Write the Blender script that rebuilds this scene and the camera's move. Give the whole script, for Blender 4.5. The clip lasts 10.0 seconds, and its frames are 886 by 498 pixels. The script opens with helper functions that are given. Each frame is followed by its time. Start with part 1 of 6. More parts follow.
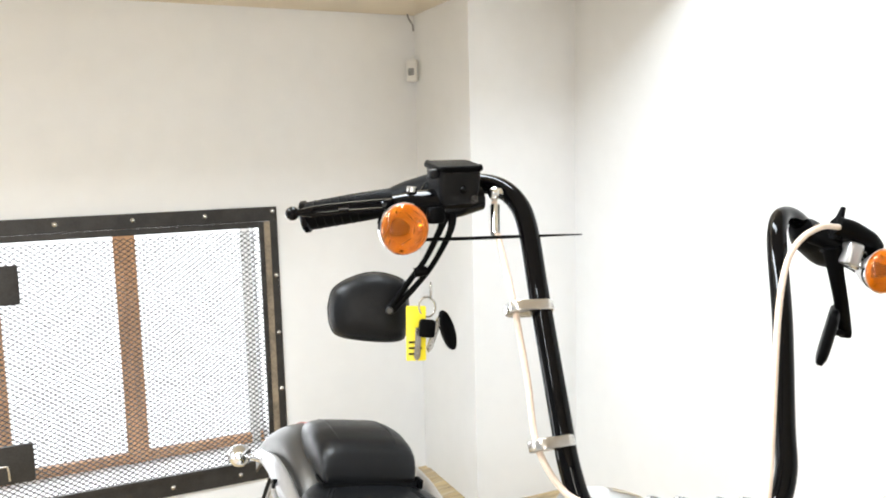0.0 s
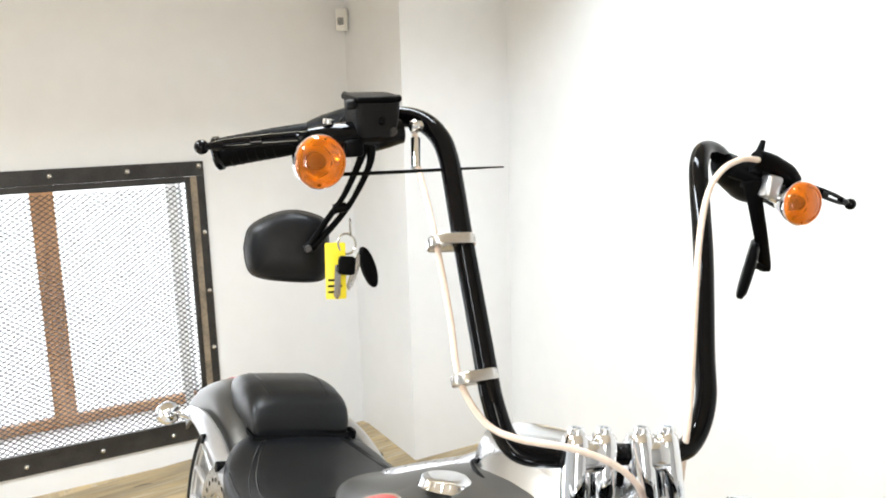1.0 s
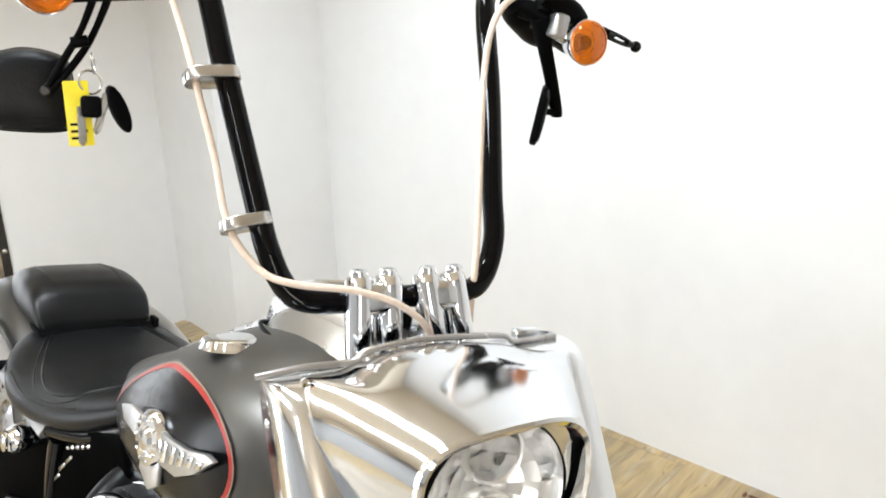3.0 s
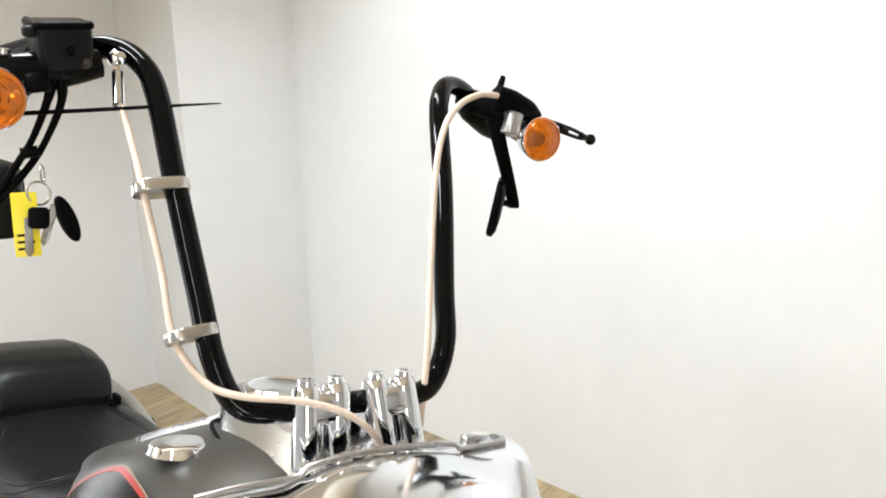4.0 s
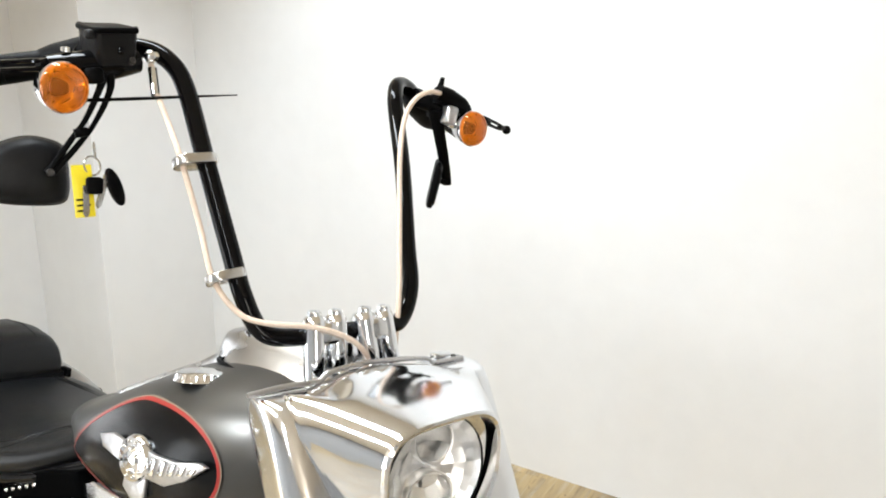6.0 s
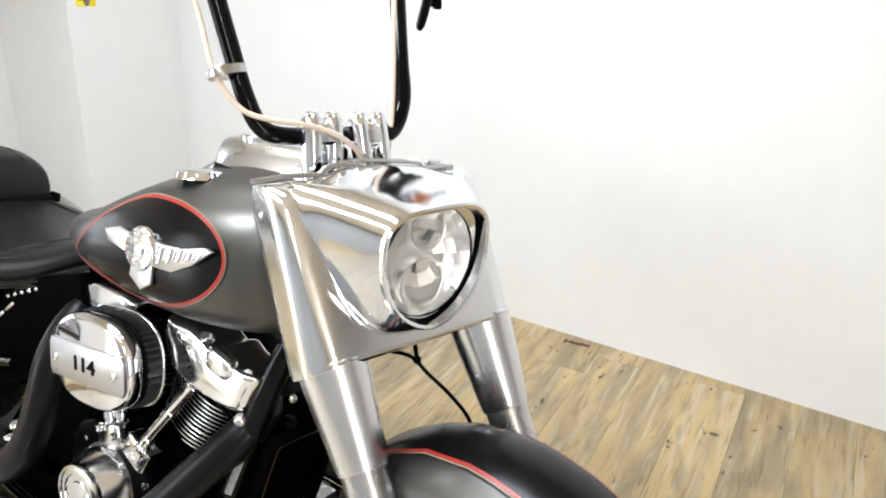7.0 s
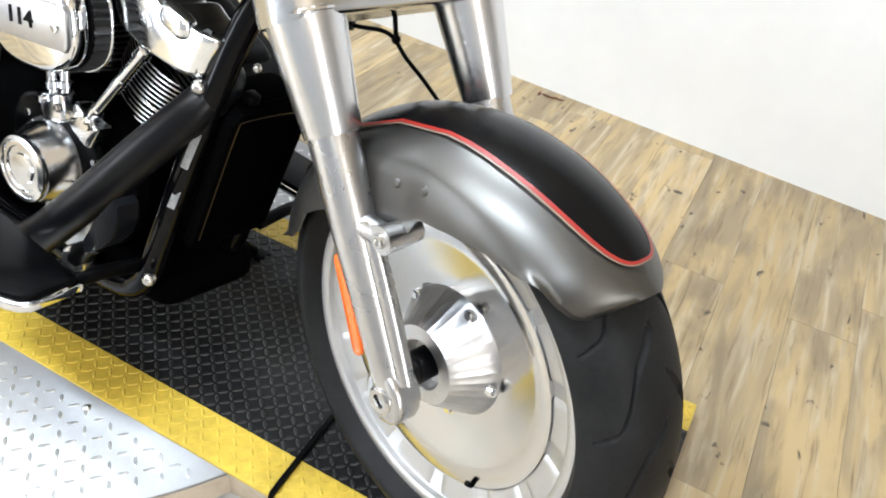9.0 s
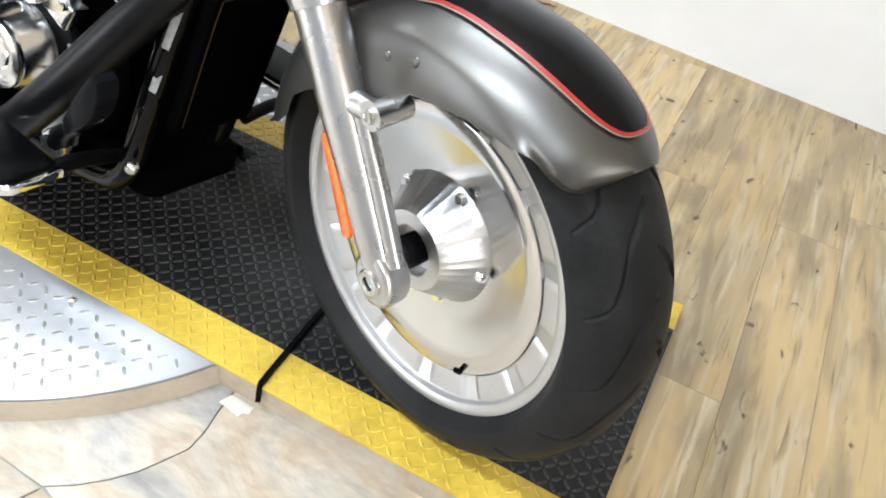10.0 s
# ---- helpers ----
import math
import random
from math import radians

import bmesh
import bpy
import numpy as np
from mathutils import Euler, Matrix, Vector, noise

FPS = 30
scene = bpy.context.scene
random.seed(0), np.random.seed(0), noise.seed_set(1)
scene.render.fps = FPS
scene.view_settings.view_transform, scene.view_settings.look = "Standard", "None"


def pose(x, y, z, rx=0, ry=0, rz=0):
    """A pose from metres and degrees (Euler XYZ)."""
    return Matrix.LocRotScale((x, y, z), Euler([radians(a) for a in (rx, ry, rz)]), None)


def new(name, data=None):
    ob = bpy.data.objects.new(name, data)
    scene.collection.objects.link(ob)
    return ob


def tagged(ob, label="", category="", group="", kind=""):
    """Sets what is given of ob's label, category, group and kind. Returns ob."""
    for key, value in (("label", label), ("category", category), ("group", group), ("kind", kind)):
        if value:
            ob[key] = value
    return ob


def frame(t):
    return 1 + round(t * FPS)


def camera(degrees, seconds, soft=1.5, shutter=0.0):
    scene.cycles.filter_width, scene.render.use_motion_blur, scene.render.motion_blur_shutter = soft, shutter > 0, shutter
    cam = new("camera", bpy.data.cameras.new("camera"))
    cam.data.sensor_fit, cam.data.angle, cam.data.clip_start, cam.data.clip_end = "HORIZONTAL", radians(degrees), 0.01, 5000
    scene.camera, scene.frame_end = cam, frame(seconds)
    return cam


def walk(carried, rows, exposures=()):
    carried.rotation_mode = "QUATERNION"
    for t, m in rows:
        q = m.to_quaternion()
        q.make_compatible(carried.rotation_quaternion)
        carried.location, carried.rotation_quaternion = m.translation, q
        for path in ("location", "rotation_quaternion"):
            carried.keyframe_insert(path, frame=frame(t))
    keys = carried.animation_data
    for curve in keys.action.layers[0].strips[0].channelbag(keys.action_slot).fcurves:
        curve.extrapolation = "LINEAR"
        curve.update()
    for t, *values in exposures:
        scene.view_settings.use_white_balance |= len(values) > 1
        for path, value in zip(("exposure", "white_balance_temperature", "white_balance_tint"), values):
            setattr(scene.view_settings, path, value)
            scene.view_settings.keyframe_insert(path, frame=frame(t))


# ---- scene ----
SOFT = 1.9
cam = camera(58.48, 10.0, soft=SOFT)
ROWS = [
    (0.0, 0.2428, -0.4775, 1.3729, 83.110, 1.422, 65.009),
    (0.5, 0.2412, -0.4629, 1.3576, 82.194, 1.099, 62.674),
    (1.0, 0.2342, -0.4489, 1.3376, 80.189, 1.664, 60.564),
    (1.5, 0.2262, -0.4447, 1.3065, 76.643, 1.650, 59.128),
    (2.0, 0.2201, -0.4291, 1.2753, 73.284, 1.430, 55.837),
    (2.5, 0.2221, -0.4058, 1.2584, 71.637, 0.761, 52.135),
    (2.7, 0.2278, -0.3921, 1.2550, 71.520, 1.028, 50.200),
    (3.8, 0.2479, -0.3393, 1.2987, 75.700, 1.182, 47.010),
    (4.0, 0.2530, -0.3353, 1.3200, 76.031, 1.270, 47.425),
    (4.5, 0.2667, -0.3345, 1.3257, 78.430, 2.375, 47.523),
    (5.0, 0.2975, -0.3679, 1.3467, 79.169, 1.554, 45.770),
    (5.2, 0.2985, -0.4221, 1.3571, 80.447, 1.687, 43.112),
    (6.3, 0.3551, -0.6631, 1.3042, 73.502, -0.750, 36.349),
    (6.5, 0.3632, -0.6812, 1.2851, 71.802, -1.151, 36.111),
    (7.0, 0.3619, -0.7011, 1.2431, 67.427, -2.067, 36.035),
    (7.5, 0.3526, -0.7029, 1.1975, 63.275, -2.735, 35.777),
    (8.0, 0.3444, -0.6970, 1.1540, 59.541, -4.191, 35.377),
    (8.5, 0.3423, -0.6995, 1.1137, 55.824, -5.758, 35.526),
    (9.0, 0.3483, -0.7077, 1.0736, 52.279, -7.753, 35.879),
    (9.5, 0.3556, -0.7163, 1.0427, 49.402, -7.994, 35.482),
    (10.0, 0.3642, -0.7254, 1.0198, 47.181, -8.737, 35.408),
]
EXPOSURES = [(0.0, 0.22, 6450, 10), (1.2, 0.16, 6450, 10), (2.5, -0.03, 6400, 10), (4.0, -0.18, 6550, 10), (5.0, -0.21, 6600, 10), (6.5, -0.12, 6450, 10), (8.0, 0.05, 6200, 10), (9.0, 0.14, 6150, 10), (10.0, 0.12, 6150, 10)]
walk(cam, [(t, pose(x, y, z, rx, ry, rz)) for t, x, y, z, rx, ry, rz in ROWS], EXPOSURES)

# ---- light ----
world = bpy.data.worlds.new("showroom_world")
scene.world = world
world.use_nodes = True
world.node_tree.nodes["Background"].inputs["Color"].default_value = (1.0, 0.97, 0.92, 1)
world.node_tree.nodes["Background"].inputs["Strength"].default_value = 0.05


def area_lamp(name, x, y, z, sx, sy, power, colour, rx=0, ry=0, rz=0):
    data = bpy.data.lights.new(name, "AREA")
    data.shape, data.size, data.size_y, data.energy, data.color = "RECTANGLE", sx, sy, power, colour
    ob = new(name, data)
    ob.matrix_world = pose(x, y, z, rx, ry, rz)
    return ob


COOL = (0.85, 0.93, 0.99)
# ceiling panels over the bike, daylight in the barred window and in the tall opening further along that wall
area_lamp("ceiling_panel", -0.95, -1.30, 2.66, 1.2, 0.30, 92, COOL)
area_lamp("ceiling_panel", -1.00, 0.10, 2.66, 1.2, 0.30, 46, COOL)
# unseen lamp added to fill the west wall, thin enough to streak the bars
area_lamp("ceiling_tube", 0.90, -2.40, 2.66, 1.7, 0.12, 42, COOL, 0, 0, -60)
# added fill before the solid east wall: brightens the west wall, streaks the bars
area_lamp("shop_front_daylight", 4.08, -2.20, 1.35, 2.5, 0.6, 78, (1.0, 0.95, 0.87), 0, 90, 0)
area_lamp("shop_front_daylight", -3.10, -3.20, 1.05, 2.0, 1.5, 74, (0.92, 0.97, 1.0), 0, -90, 0)
area_lamp("window_daylight", -3.20, -0.45, 0.65, 0.9, 1.4, 14, (0.93, 0.97, 1.0), 0, -90, 0)


# ---- materials ----
def material(name, base, rough=0.5, metal=0.0, vary=0.0, scale=8.0, bump=0.0, bump_scale=60.0, coat=0.0, second=None, stretch=(1, 1, 1), rough_vary=0.0, detail=4.0, transmission=0.0, per_piece=0.0, ior=1.5, spec=0.5):
    """A procedural surface: base colour with two scales of variation, gloss variation and fine relief."""
    m = bpy.data.materials.new(name)
    m.use_nodes = True
    nt = m.node_tree
    n, l = nt.nodes, nt.links
    b = n["Principled BSDF"]
    b.inputs["Roughness"].default_value = rough
    b.inputs["Metallic"].default_value = metal
    b.inputs["Coat Weight"].default_value = coat
    b.inputs["Coat Roughness"].default_value = 0.05
    b.inputs["Transmission Weight"].default_value = transmission
    b.inputs["IOR"].default_value = ior
    b.inputs["Specular IOR Level"].default_value = spec
    b.inputs["Base Color"].default_value = (*base, 1)
    tc = n.new("ShaderNodeTexCoord")
    mp = n.new("ShaderNodeMapping")
    mp.inputs["Scale"].default_value = stretch
    l.new(tc.outputs["Object"], mp.inputs["Vector"])
    if vary or second:
        big = n.new("ShaderNodeTexNoise")
        big.inputs["Scale"].default_value, big.inputs["Detail"].default_value = scale, detail
        fine = n.new("ShaderNodeTexNoise")
        fine.inputs["Scale"].default_value, fine.inputs["Detail"].default_value = scale * 9, 3
        l.new(mp.outputs["Vector"], big.inputs["Vector"])
        l.new(mp.outputs["Vector"], fine.inputs["Vector"])
        mix = n.new("ShaderNodeMath")
        mix.operation = "MULTIPLY_ADD"
        mix.inputs[1].default_value = 0.35
        l.new(fine.outputs["Fac"], mix.inputs[0])
        sc = n.new("ShaderNodeMath")
        sc.operation, sc.inputs[1].default_value = "MULTIPLY", 0.65
        l.new(big.outputs["Fac"], sc.inputs[0])
        l.new(sc.outputs[0], mix.inputs[2])
        ramp = n.new("ShaderNodeValToRGB")
        other = second or tuple(c * (1 - vary) for c in base)
        ramp.color_ramp.elements[0].color, ramp.color_ramp.elements[1].color = (*other, 1), (*base, 1)
        ramp.color_ramp.elements[0].position, ramp.color_ramp.elements[1].position = 0.36, 0.62
        l.new(mix.outputs[0], ramp.inputs["Fac"])
        out = ramp.outputs["Color"]
        if per_piece:
            info = n.new("ShaderNodeObjectInfo")
            val = n.new("ShaderNodeMapRange")
            val.inputs["To Min"].default_value, val.inputs["To Max"].default_value = 1 - per_piece, 1 + per_piece
            l.new(info.outputs["Random"], val.inputs["Value"])
            hsv = n.new("ShaderNodeHueSaturation")
            l.new(val.outputs[0], hsv.inputs["Value"])
            l.new(out, hsv.inputs["Color"])
            out = hsv.outputs["Color"]
        l.new(out, b.inputs["Base Color"])
    if rough_vary:
        rn = n.new("ShaderNodeTexNoise")
        rn.inputs["Scale"].default_value, rn.inputs["Detail"].default_value = scale * 3, 5
        l.new(mp.outputs["Vector"], rn.inputs["Vector"])
        rr = n.new("ShaderNodeMapRange")
        rr.inputs["To Min"].default_value, rr.inputs["To Max"].default_value = max(0.0, rough - rough_vary), rough + rough_vary
        l.new(rn.outputs["Fac"], rr.inputs["Value"])
        l.new(rr.outputs[0], b.inputs["Roughness"])
    if bump:
        bn = n.new("ShaderNodeTexNoise")
        bn.inputs["Scale"].default_value, bn.inputs["Detail"].default_value = bump_scale, 6
        l.new(mp.outputs["Vector"], bn.inputs["Vector"])
        bp = n.new("ShaderNodeBump")
        bp.inputs["Strength"].default_value, bp.inputs["Distance"].default_value = bump, 0.002
        l.new(bn.outputs["Fac"], bp.inputs["Height"])
        l.new(bp.outputs["Normal"], b.inputs["Normal"])
    return m


def plank_material():
    """Printed vinyl planks: tan ground, brown and grey streaks along the grain, dark knots, each plank shifted."""
    m = bpy.data.materials.new("wood_look_plank")
    m.use_nodes = True
    nt = m.node_tree
    n, l = nt.nodes, nt.links
    b = n["Principled BSDF"]
    tc, info = n.new("ShaderNodeTexCoord"), n.new("ShaderNodeObjectInfo")
    shift = n.new("ShaderNodeMath")
    shift.operation, shift.inputs[1].default_value = "MULTIPLY", 61.0
    l.new(info.outputs["Random"], shift.inputs[0])
    add = n.new("ShaderNodeVectorMath")
    add.operation = "ADD"
    l.new(tc.outputs["Object"], add.inputs[0])
    l.new(shift.outputs[0], add.inputs[1])

    def streaks(scale, stretch, detail, lo, hi):
        mp, nz, mr = n.new("ShaderNodeMapping"), n.new("ShaderNodeTexNoise"), n.new("ShaderNodeMapRange")
        mp.inputs["Scale"].default_value = stretch
        l.new(add.outputs[0], mp.inputs["Vector"])
        nz.inputs["Scale"].default_value, nz.inputs["Detail"].default_value, nz.inputs["Distortion"].default_value = scale, detail, 0.6
        l.new(mp.outputs[0], nz.inputs["Vector"])
        mr.inputs["From Min"].default_value, mr.inputs["From Max"].default_value = lo, hi
        l.new(nz.outputs["Fac"], mr.inputs["Value"])
        return mr.outputs[0]

    def blend(fac, under, over):
        mx = n.new("ShaderNodeMix")
        mx.data_type = "RGBA"
        l.new(fac, mx.inputs["Factor"])
        for socket, c in (("A", under), ("B", over)):
            i = [s for s in mx.inputs if s.name == socket and s.type == "RGBA"][0]
            if isinstance(c, tuple):
                i.default_value = (*c, 1)
            else:
                l.new(c, i)
        return [s for s in mx.outputs if s.type == "RGBA"][0]

    col = blend(streaks(2.6, (0.9, 5, 5), 5, 0.42, 0.60), (0.62, 0.46, 0.235), (0.42, 0.325, 0.195))
    col = blend(streaks(4.5, (0.8, 9, 9), 8, 0.50, 0.70), col, (0.64, 0.54, 0.38))
    col = blend(streaks(2.6, (1.2, 4.5, 4.5), 7, 0.53, 0.74), col, (0.27, 0.21, 0.135))
    col = blend(streaks(9.0, (0.7, 9, 9), 9, 0.56, 0.78), col, (0.24, 0.17, 0.09))
    col = blend(streaks(9.0, (1.4, 3.2, 3.2), 3, 0.675, 0.73), col, (0.10, 0.075, 0.05))
    hsv, val = n.new("ShaderNodeHueSaturation"), n.new("ShaderNodeMapRange")
    val.inputs["To Min"].default_value, val.inputs["To Max"].default_value = 0.66, 0.88
    l.new(info.outputs["Random"], val.inputs["Value"])
    l.new(val.outputs[0], hsv.inputs["Value"])
    l.new(col, hsv.inputs["Color"])
    l.new(hsv.outputs[0], b.inputs["Base Color"])
    r = streaks(5.0, (1, 6, 6), 4, 0.2, 0.8)
    rr = n.new("ShaderNodeMapRange")
    rr.inputs["To Min"].default_value, rr.inputs["To Max"].default_value = 0.30, 0.46
    l.new(r, rr.inputs["Value"])
    l.new(rr.outputs[0], b.inputs["Roughness"])
    b.inputs["Specular IOR Level"].default_value = 0.4
    bp = n.new("ShaderNodeBump")
    bp.inputs["Strength"].default_value, bp.inputs["Distance"].default_value = 0.25, 0.001
    l.new(streaks(12.0, (0.7, 12, 12), 6, 0.2, 0.8), bp.inputs["Height"])
    l.new(bp.outputs[0], b.inputs["Normal"])
    return m


def stone_material():
    """Cleft slate-look floor: flowing cream, tan and blue-grey bands with a split surface."""
    m = bpy.data.materials.new("slate_look_floor")
    m.use_nodes = True
    nt = m.node_tree
    n, l = nt.nodes, nt.links
    b = n["Principled BSDF"]
    tc, info, mp = n.new("ShaderNodeTexCoord"), n.new("ShaderNodeObjectInfo"), n.new("ShaderNodeMapping")
    sh, add = n.new("ShaderNodeMath"), n.new("ShaderNodeVectorMath")
    sh.operation, sh.inputs[1].default_value, add.operation = "MULTIPLY", 23.0, "ADD"
    l.new(info.outputs["Random"], sh.inputs[0])
    l.new(tc.outputs["Object"], add.inputs[0])
    l.new(sh.outputs[0], add.inputs[1])
    mp.inputs["Scale"].default_value, mp.inputs["Rotation"].default_value = (1.0, 2.6, 1.0), (0, 0, radians(28))
    l.new(add.outputs[0], mp.inputs["Vector"])
    flow, fine, ramp = n.new("ShaderNodeTexNoise"), n.new("ShaderNodeTexNoise"), n.new("ShaderNodeValToRGB")
    flow.inputs["Scale"].default_value, flow.inputs["Detail"].default_value, flow.inputs["Distortion"].default_value = 2.6, 9, 1.1
    flow.inputs["Roughness"].default_value = 0.58
    fine.inputs["Scale"].default_value, fine.inputs["Detail"].default_value = 26, 8
    l.new(mp.outputs[0], flow.inputs["Vector"])
    l.new(mp.outputs[0], fine.inputs["Vector"])
    stops = ((0.28, (0.24, 0.235, 0.23)), (0.40, (0.36, 0.335, 0.30)), (0.48, (0.44, 0.395, 0.325)), (0.56, (0.40, 0.32, 0.235)), (0.64, (0.46, 0.415, 0.35)), (0.76, (0.33, 0.315, 0.30)))
    el = ramp.color_ramp.elements
    el[0].position, el[0].color = stops[0][0], (*stops[0][1], 1)
    el[1].position, el[1].color = stops[-1][0], (*stops[-1][1], 1)
    for p, c in stops[1:-1]:
        e = el.new(p)
        e.color = (*c, 1)
    l.new(flow.outputs["Fac"], ramp.inputs[0])
    mx = n.new("ShaderNodeMix")
    mx.data_type, mx.blend_type, mx.inputs["Factor"].default_value = "RGBA", "OVERLAY", 0.35
    a, c = [q for q in mx.inputs if q.type == "RGBA"]
    l.new(ramp.outputs[0], a)
    l.new(fine.outputs["Fac"], c)
    l.new([q for q in mx.outputs if q.type == "RGBA"][0], b.inputs["Base Color"])
    b.inputs["Roughness"].default_value = 0.45
    b1, b2 = n.new("ShaderNodeBump"), n.new("ShaderNodeBump")
    b1.inputs["Strength"].default_value, b1.inputs["Distance"].default_value = 0.6, 0.012
    b2.inputs["Strength"].default_value, b2.inputs["Distance"].default_value = 0.4, 0.002
    l.new(flow.outputs["Fac"], b1.inputs["Height"])
    l.new(fine.outputs["Fac"], b2.inputs["Height"])
    l.new(b1.outputs[0], b2.inputs["Normal"])
    l.new(b2.outputs[0], b.inputs["Normal"])
    return m


def glowing(name, colour, strength):
    m = bpy.data.materials.new(name)
    m.use_nodes = True
    nt = m.node_tree
    nt.nodes.remove(nt.nodes["Principled BSDF"])
    e = nt.nodes.new("ShaderNodeEmission")
    e.inputs["Color"].default_value, e.inputs["Strength"].default_value = (*colour, 1), strength
    nt.links.new(e.outputs[0], nt.nodes["Material Output"].inputs["Surface"])
    return m


WALL = material("white_wall_paint", (0.81, 0.812, 0.814), 0.42, vary=0.05, scale=1.3, bump=0.12, bump_scale=180, rough_vary=0.08)
# greys of the unseen walls: a dimmer room for reflections and less fill
DARK_WALL = material("dim_room_mid_grey", (0.34, 0.345, 0.355), 0.6, vary=0.15, scale=1.2, bump=0.1, bump_scale=150)
BACK_WALL = material("dim_room_grey", (0.56, 0.565, 0.575), 0.6, vary=0.15, scale=1.2, bump=0.1, bump_scale=150)
CEIL = material("tan_ceiling_paint", (0.78, 0.69, 0.56), 0.7, vary=0.05, scale=1.0, bump=0.1, bump_scale=150)
CHROME = material("chrome", (0.80, 0.82, 0.85), 0.06, 1.0, rough_vary=0.02, scale=10)
POD_CHROME = material("nacelle_chrome", (0.76, 0.78, 0.81), 0.095, 1.0, rough_vary=0.03, scale=10)
SHROUD_CHROME = material("hazed_chrome", (0.78, 0.80, 0.83), 0.13, 1.0, rough_vary=0.03, scale=10)
CHROME_BRIGHT = material("buffed_chrome", (0.85, 0.87, 0.90), 0.13, 1.0, rough_vary=0.04, scale=12)
CHROME_SOFT = material("polished_aluminium", (0.73, 0.745, 0.77), 0.17, 1.0, vary=0.06, scale=6, rough_vary=0.05)
COVER_SATIN = material("satin_fork_cover", (0.72, 0.73, 0.75), 0.25, 1.0, rough_vary=0.04, scale=14)
SIGNAL_CHROME = material("signal_reflector", (0.98, 0.98, 0.98), 0.30, 1.0)
LAMP_CHROME = material("bright_lamp_reflector", (0.95, 0.95, 0.95), 0.36, 1.0, rough_vary=0.08, scale=30)
ALU = material("machined_aluminium", (0.58, 0.58, 0.59), 0.28, 1.0, vary=0.06, scale=7, rough_vary=0.05)
WHEEL = material("polished_wheel_face", (0.66, 0.65, 0.63), 0.16, 1.0, vary=0.05, scale=5, rough_vary=0.06)
WHEEL_CAST = material("satin_cast_rim", (0.57, 0.57, 0.575), 0.42, 0.9, vary=0.06, scale=12, rough_vary=0.05, bump=0.04, bump_scale=300)
EMBLEM = material("embossed_silver", (0.60, 0.60, 0.61), 0.36, 1.0, vary=0.12, scale=120, bump=0.5, bump_scale=160)
PEDAL = material("glossy_dark_pedal", (0.006, 0.0065, 0.008), 0.14, vary=0.2, scale=20, ior=1.13)
BRUSHED = material("brushed_hub_metal", (0.63, 0.63, 0.64), 0.34, 1.0, vary=0.12, scale=30, rough_vary=0.08)
SILVER = material("silver_cast", (0.55, 0.55, 0.56), 0.34, 0.9, vary=0.1, scale=20, bump=0.08, bump_scale=300)
GLOSS_BLACK = material("gloss_black_paint", (0.002, 0.002, 0.0024), 0.035, vary=0.2, scale=10, ior=1.25)
SATIN_BLACK = material("satin_black_plastic", (0.002, 0.002, 0.0023), 0.42, vary=0.25, scale=12, bump=0.15, bump_scale=500, ior=1.14)
BLACK_METAL = material("black_powder_coat", (0.0012, 0.0012, 0.0014), 0.28, vary=0.25, scale=14, bump=0.1, bump_scale=350, ior=1.12)
EXHAUST = material("dark_jet_coating", (0.004, 0.004, 0.005), 0.33, 0.0, vary=0.25, scale=9, rough_vary=0.08, ior=1.27)
GREY_PAINT = material("grey_denim_paint", (0.112, 0.109, 0.104), 0.37, 0.92, vary=0.02, scale=400)
BLACK_PAINT = material("black_denim_paint", (0.003, 0.003, 0.0035), 0.22, 0.0, vary=0.1, scale=200, ior=1.25)
RED_PAINT = material("red_pinstripe", (0.27, 0.018, 0.014), 0.35)
GOLD_PAINT = material("tan_pinstripe", (0.20, 0.15, 0.11), 0.4)
LEATHER = material("black_seat_leather", (0.0042, 0.0046, 0.0054), 0.33, vary=0.3, scale=16, bump=0.30, bump_scale=260, rough_vary=0.06, ior=1.33)
RUBBER = material("tyre_rubber", (0.019, 0.019, 0.0195), 0.5, vary=0.35, scale=18, bump=0.15, bump_scale=300, ior=1.18)
AMBER = material("amber_lens", (1.0, 0.245, 0.004), 0.02, vary=0.06, scale=120, spec=0.5, transmission=0.73)
ORANGE = material("orange_reflector", (0.95, 0.17, 0.02), 0.22, vary=0.2, scale=60, coat=0.6)
GLASS = material("headlight_glass", (1, 1, 1), 0.10, transmission=1.0, ior=1.32)
PANE = material("window_glass", (1, 1, 1), 0.0, transmission=1.0, ior=1.1)
HOSE = material("clear_braided_hose", (0.72, 0.58, 0.47), 0.32, vary=0.15, scale=150)
YELLOW_TAG = material("yellow_plastic_tag", (0.85, 0.70, 0.02), 0.35, vary=0.1, scale=40)
MAT_BLACK = material("black_rubber_mat", (0.016, 0.016, 0.0165), 0.33, vary=0.5, scale=7, bump=0.2, bump_scale=300, rough_vary=0.10, ior=1.32)
MAT_YELLOW = material("yellow_rubber_edge", (0.70, 0.50, 0.065), 0.42, vary=0.35, scale=7, bump=0.2, bump_scale=260, rough_vary=0.08)
DIAMOND = material("aluminium_tread_plate", (0.33, 0.335, 0.345), 0.42, 0.75, vary=0.12, scale=6, rough_vary=0.08)
SKIRT = material("tan_floor_reflection", (0.56, 0.48, 0.38), 0.3, vary=0.2, scale=9, bump=0.1)
# far paler than the deck plate: the lugs' highlights are put into this colour
LUG_METAL = material("highlight_lug_metal", (0.78, 0.79, 0.80), 0.30, 0.85, vary=0.1, scale=30)
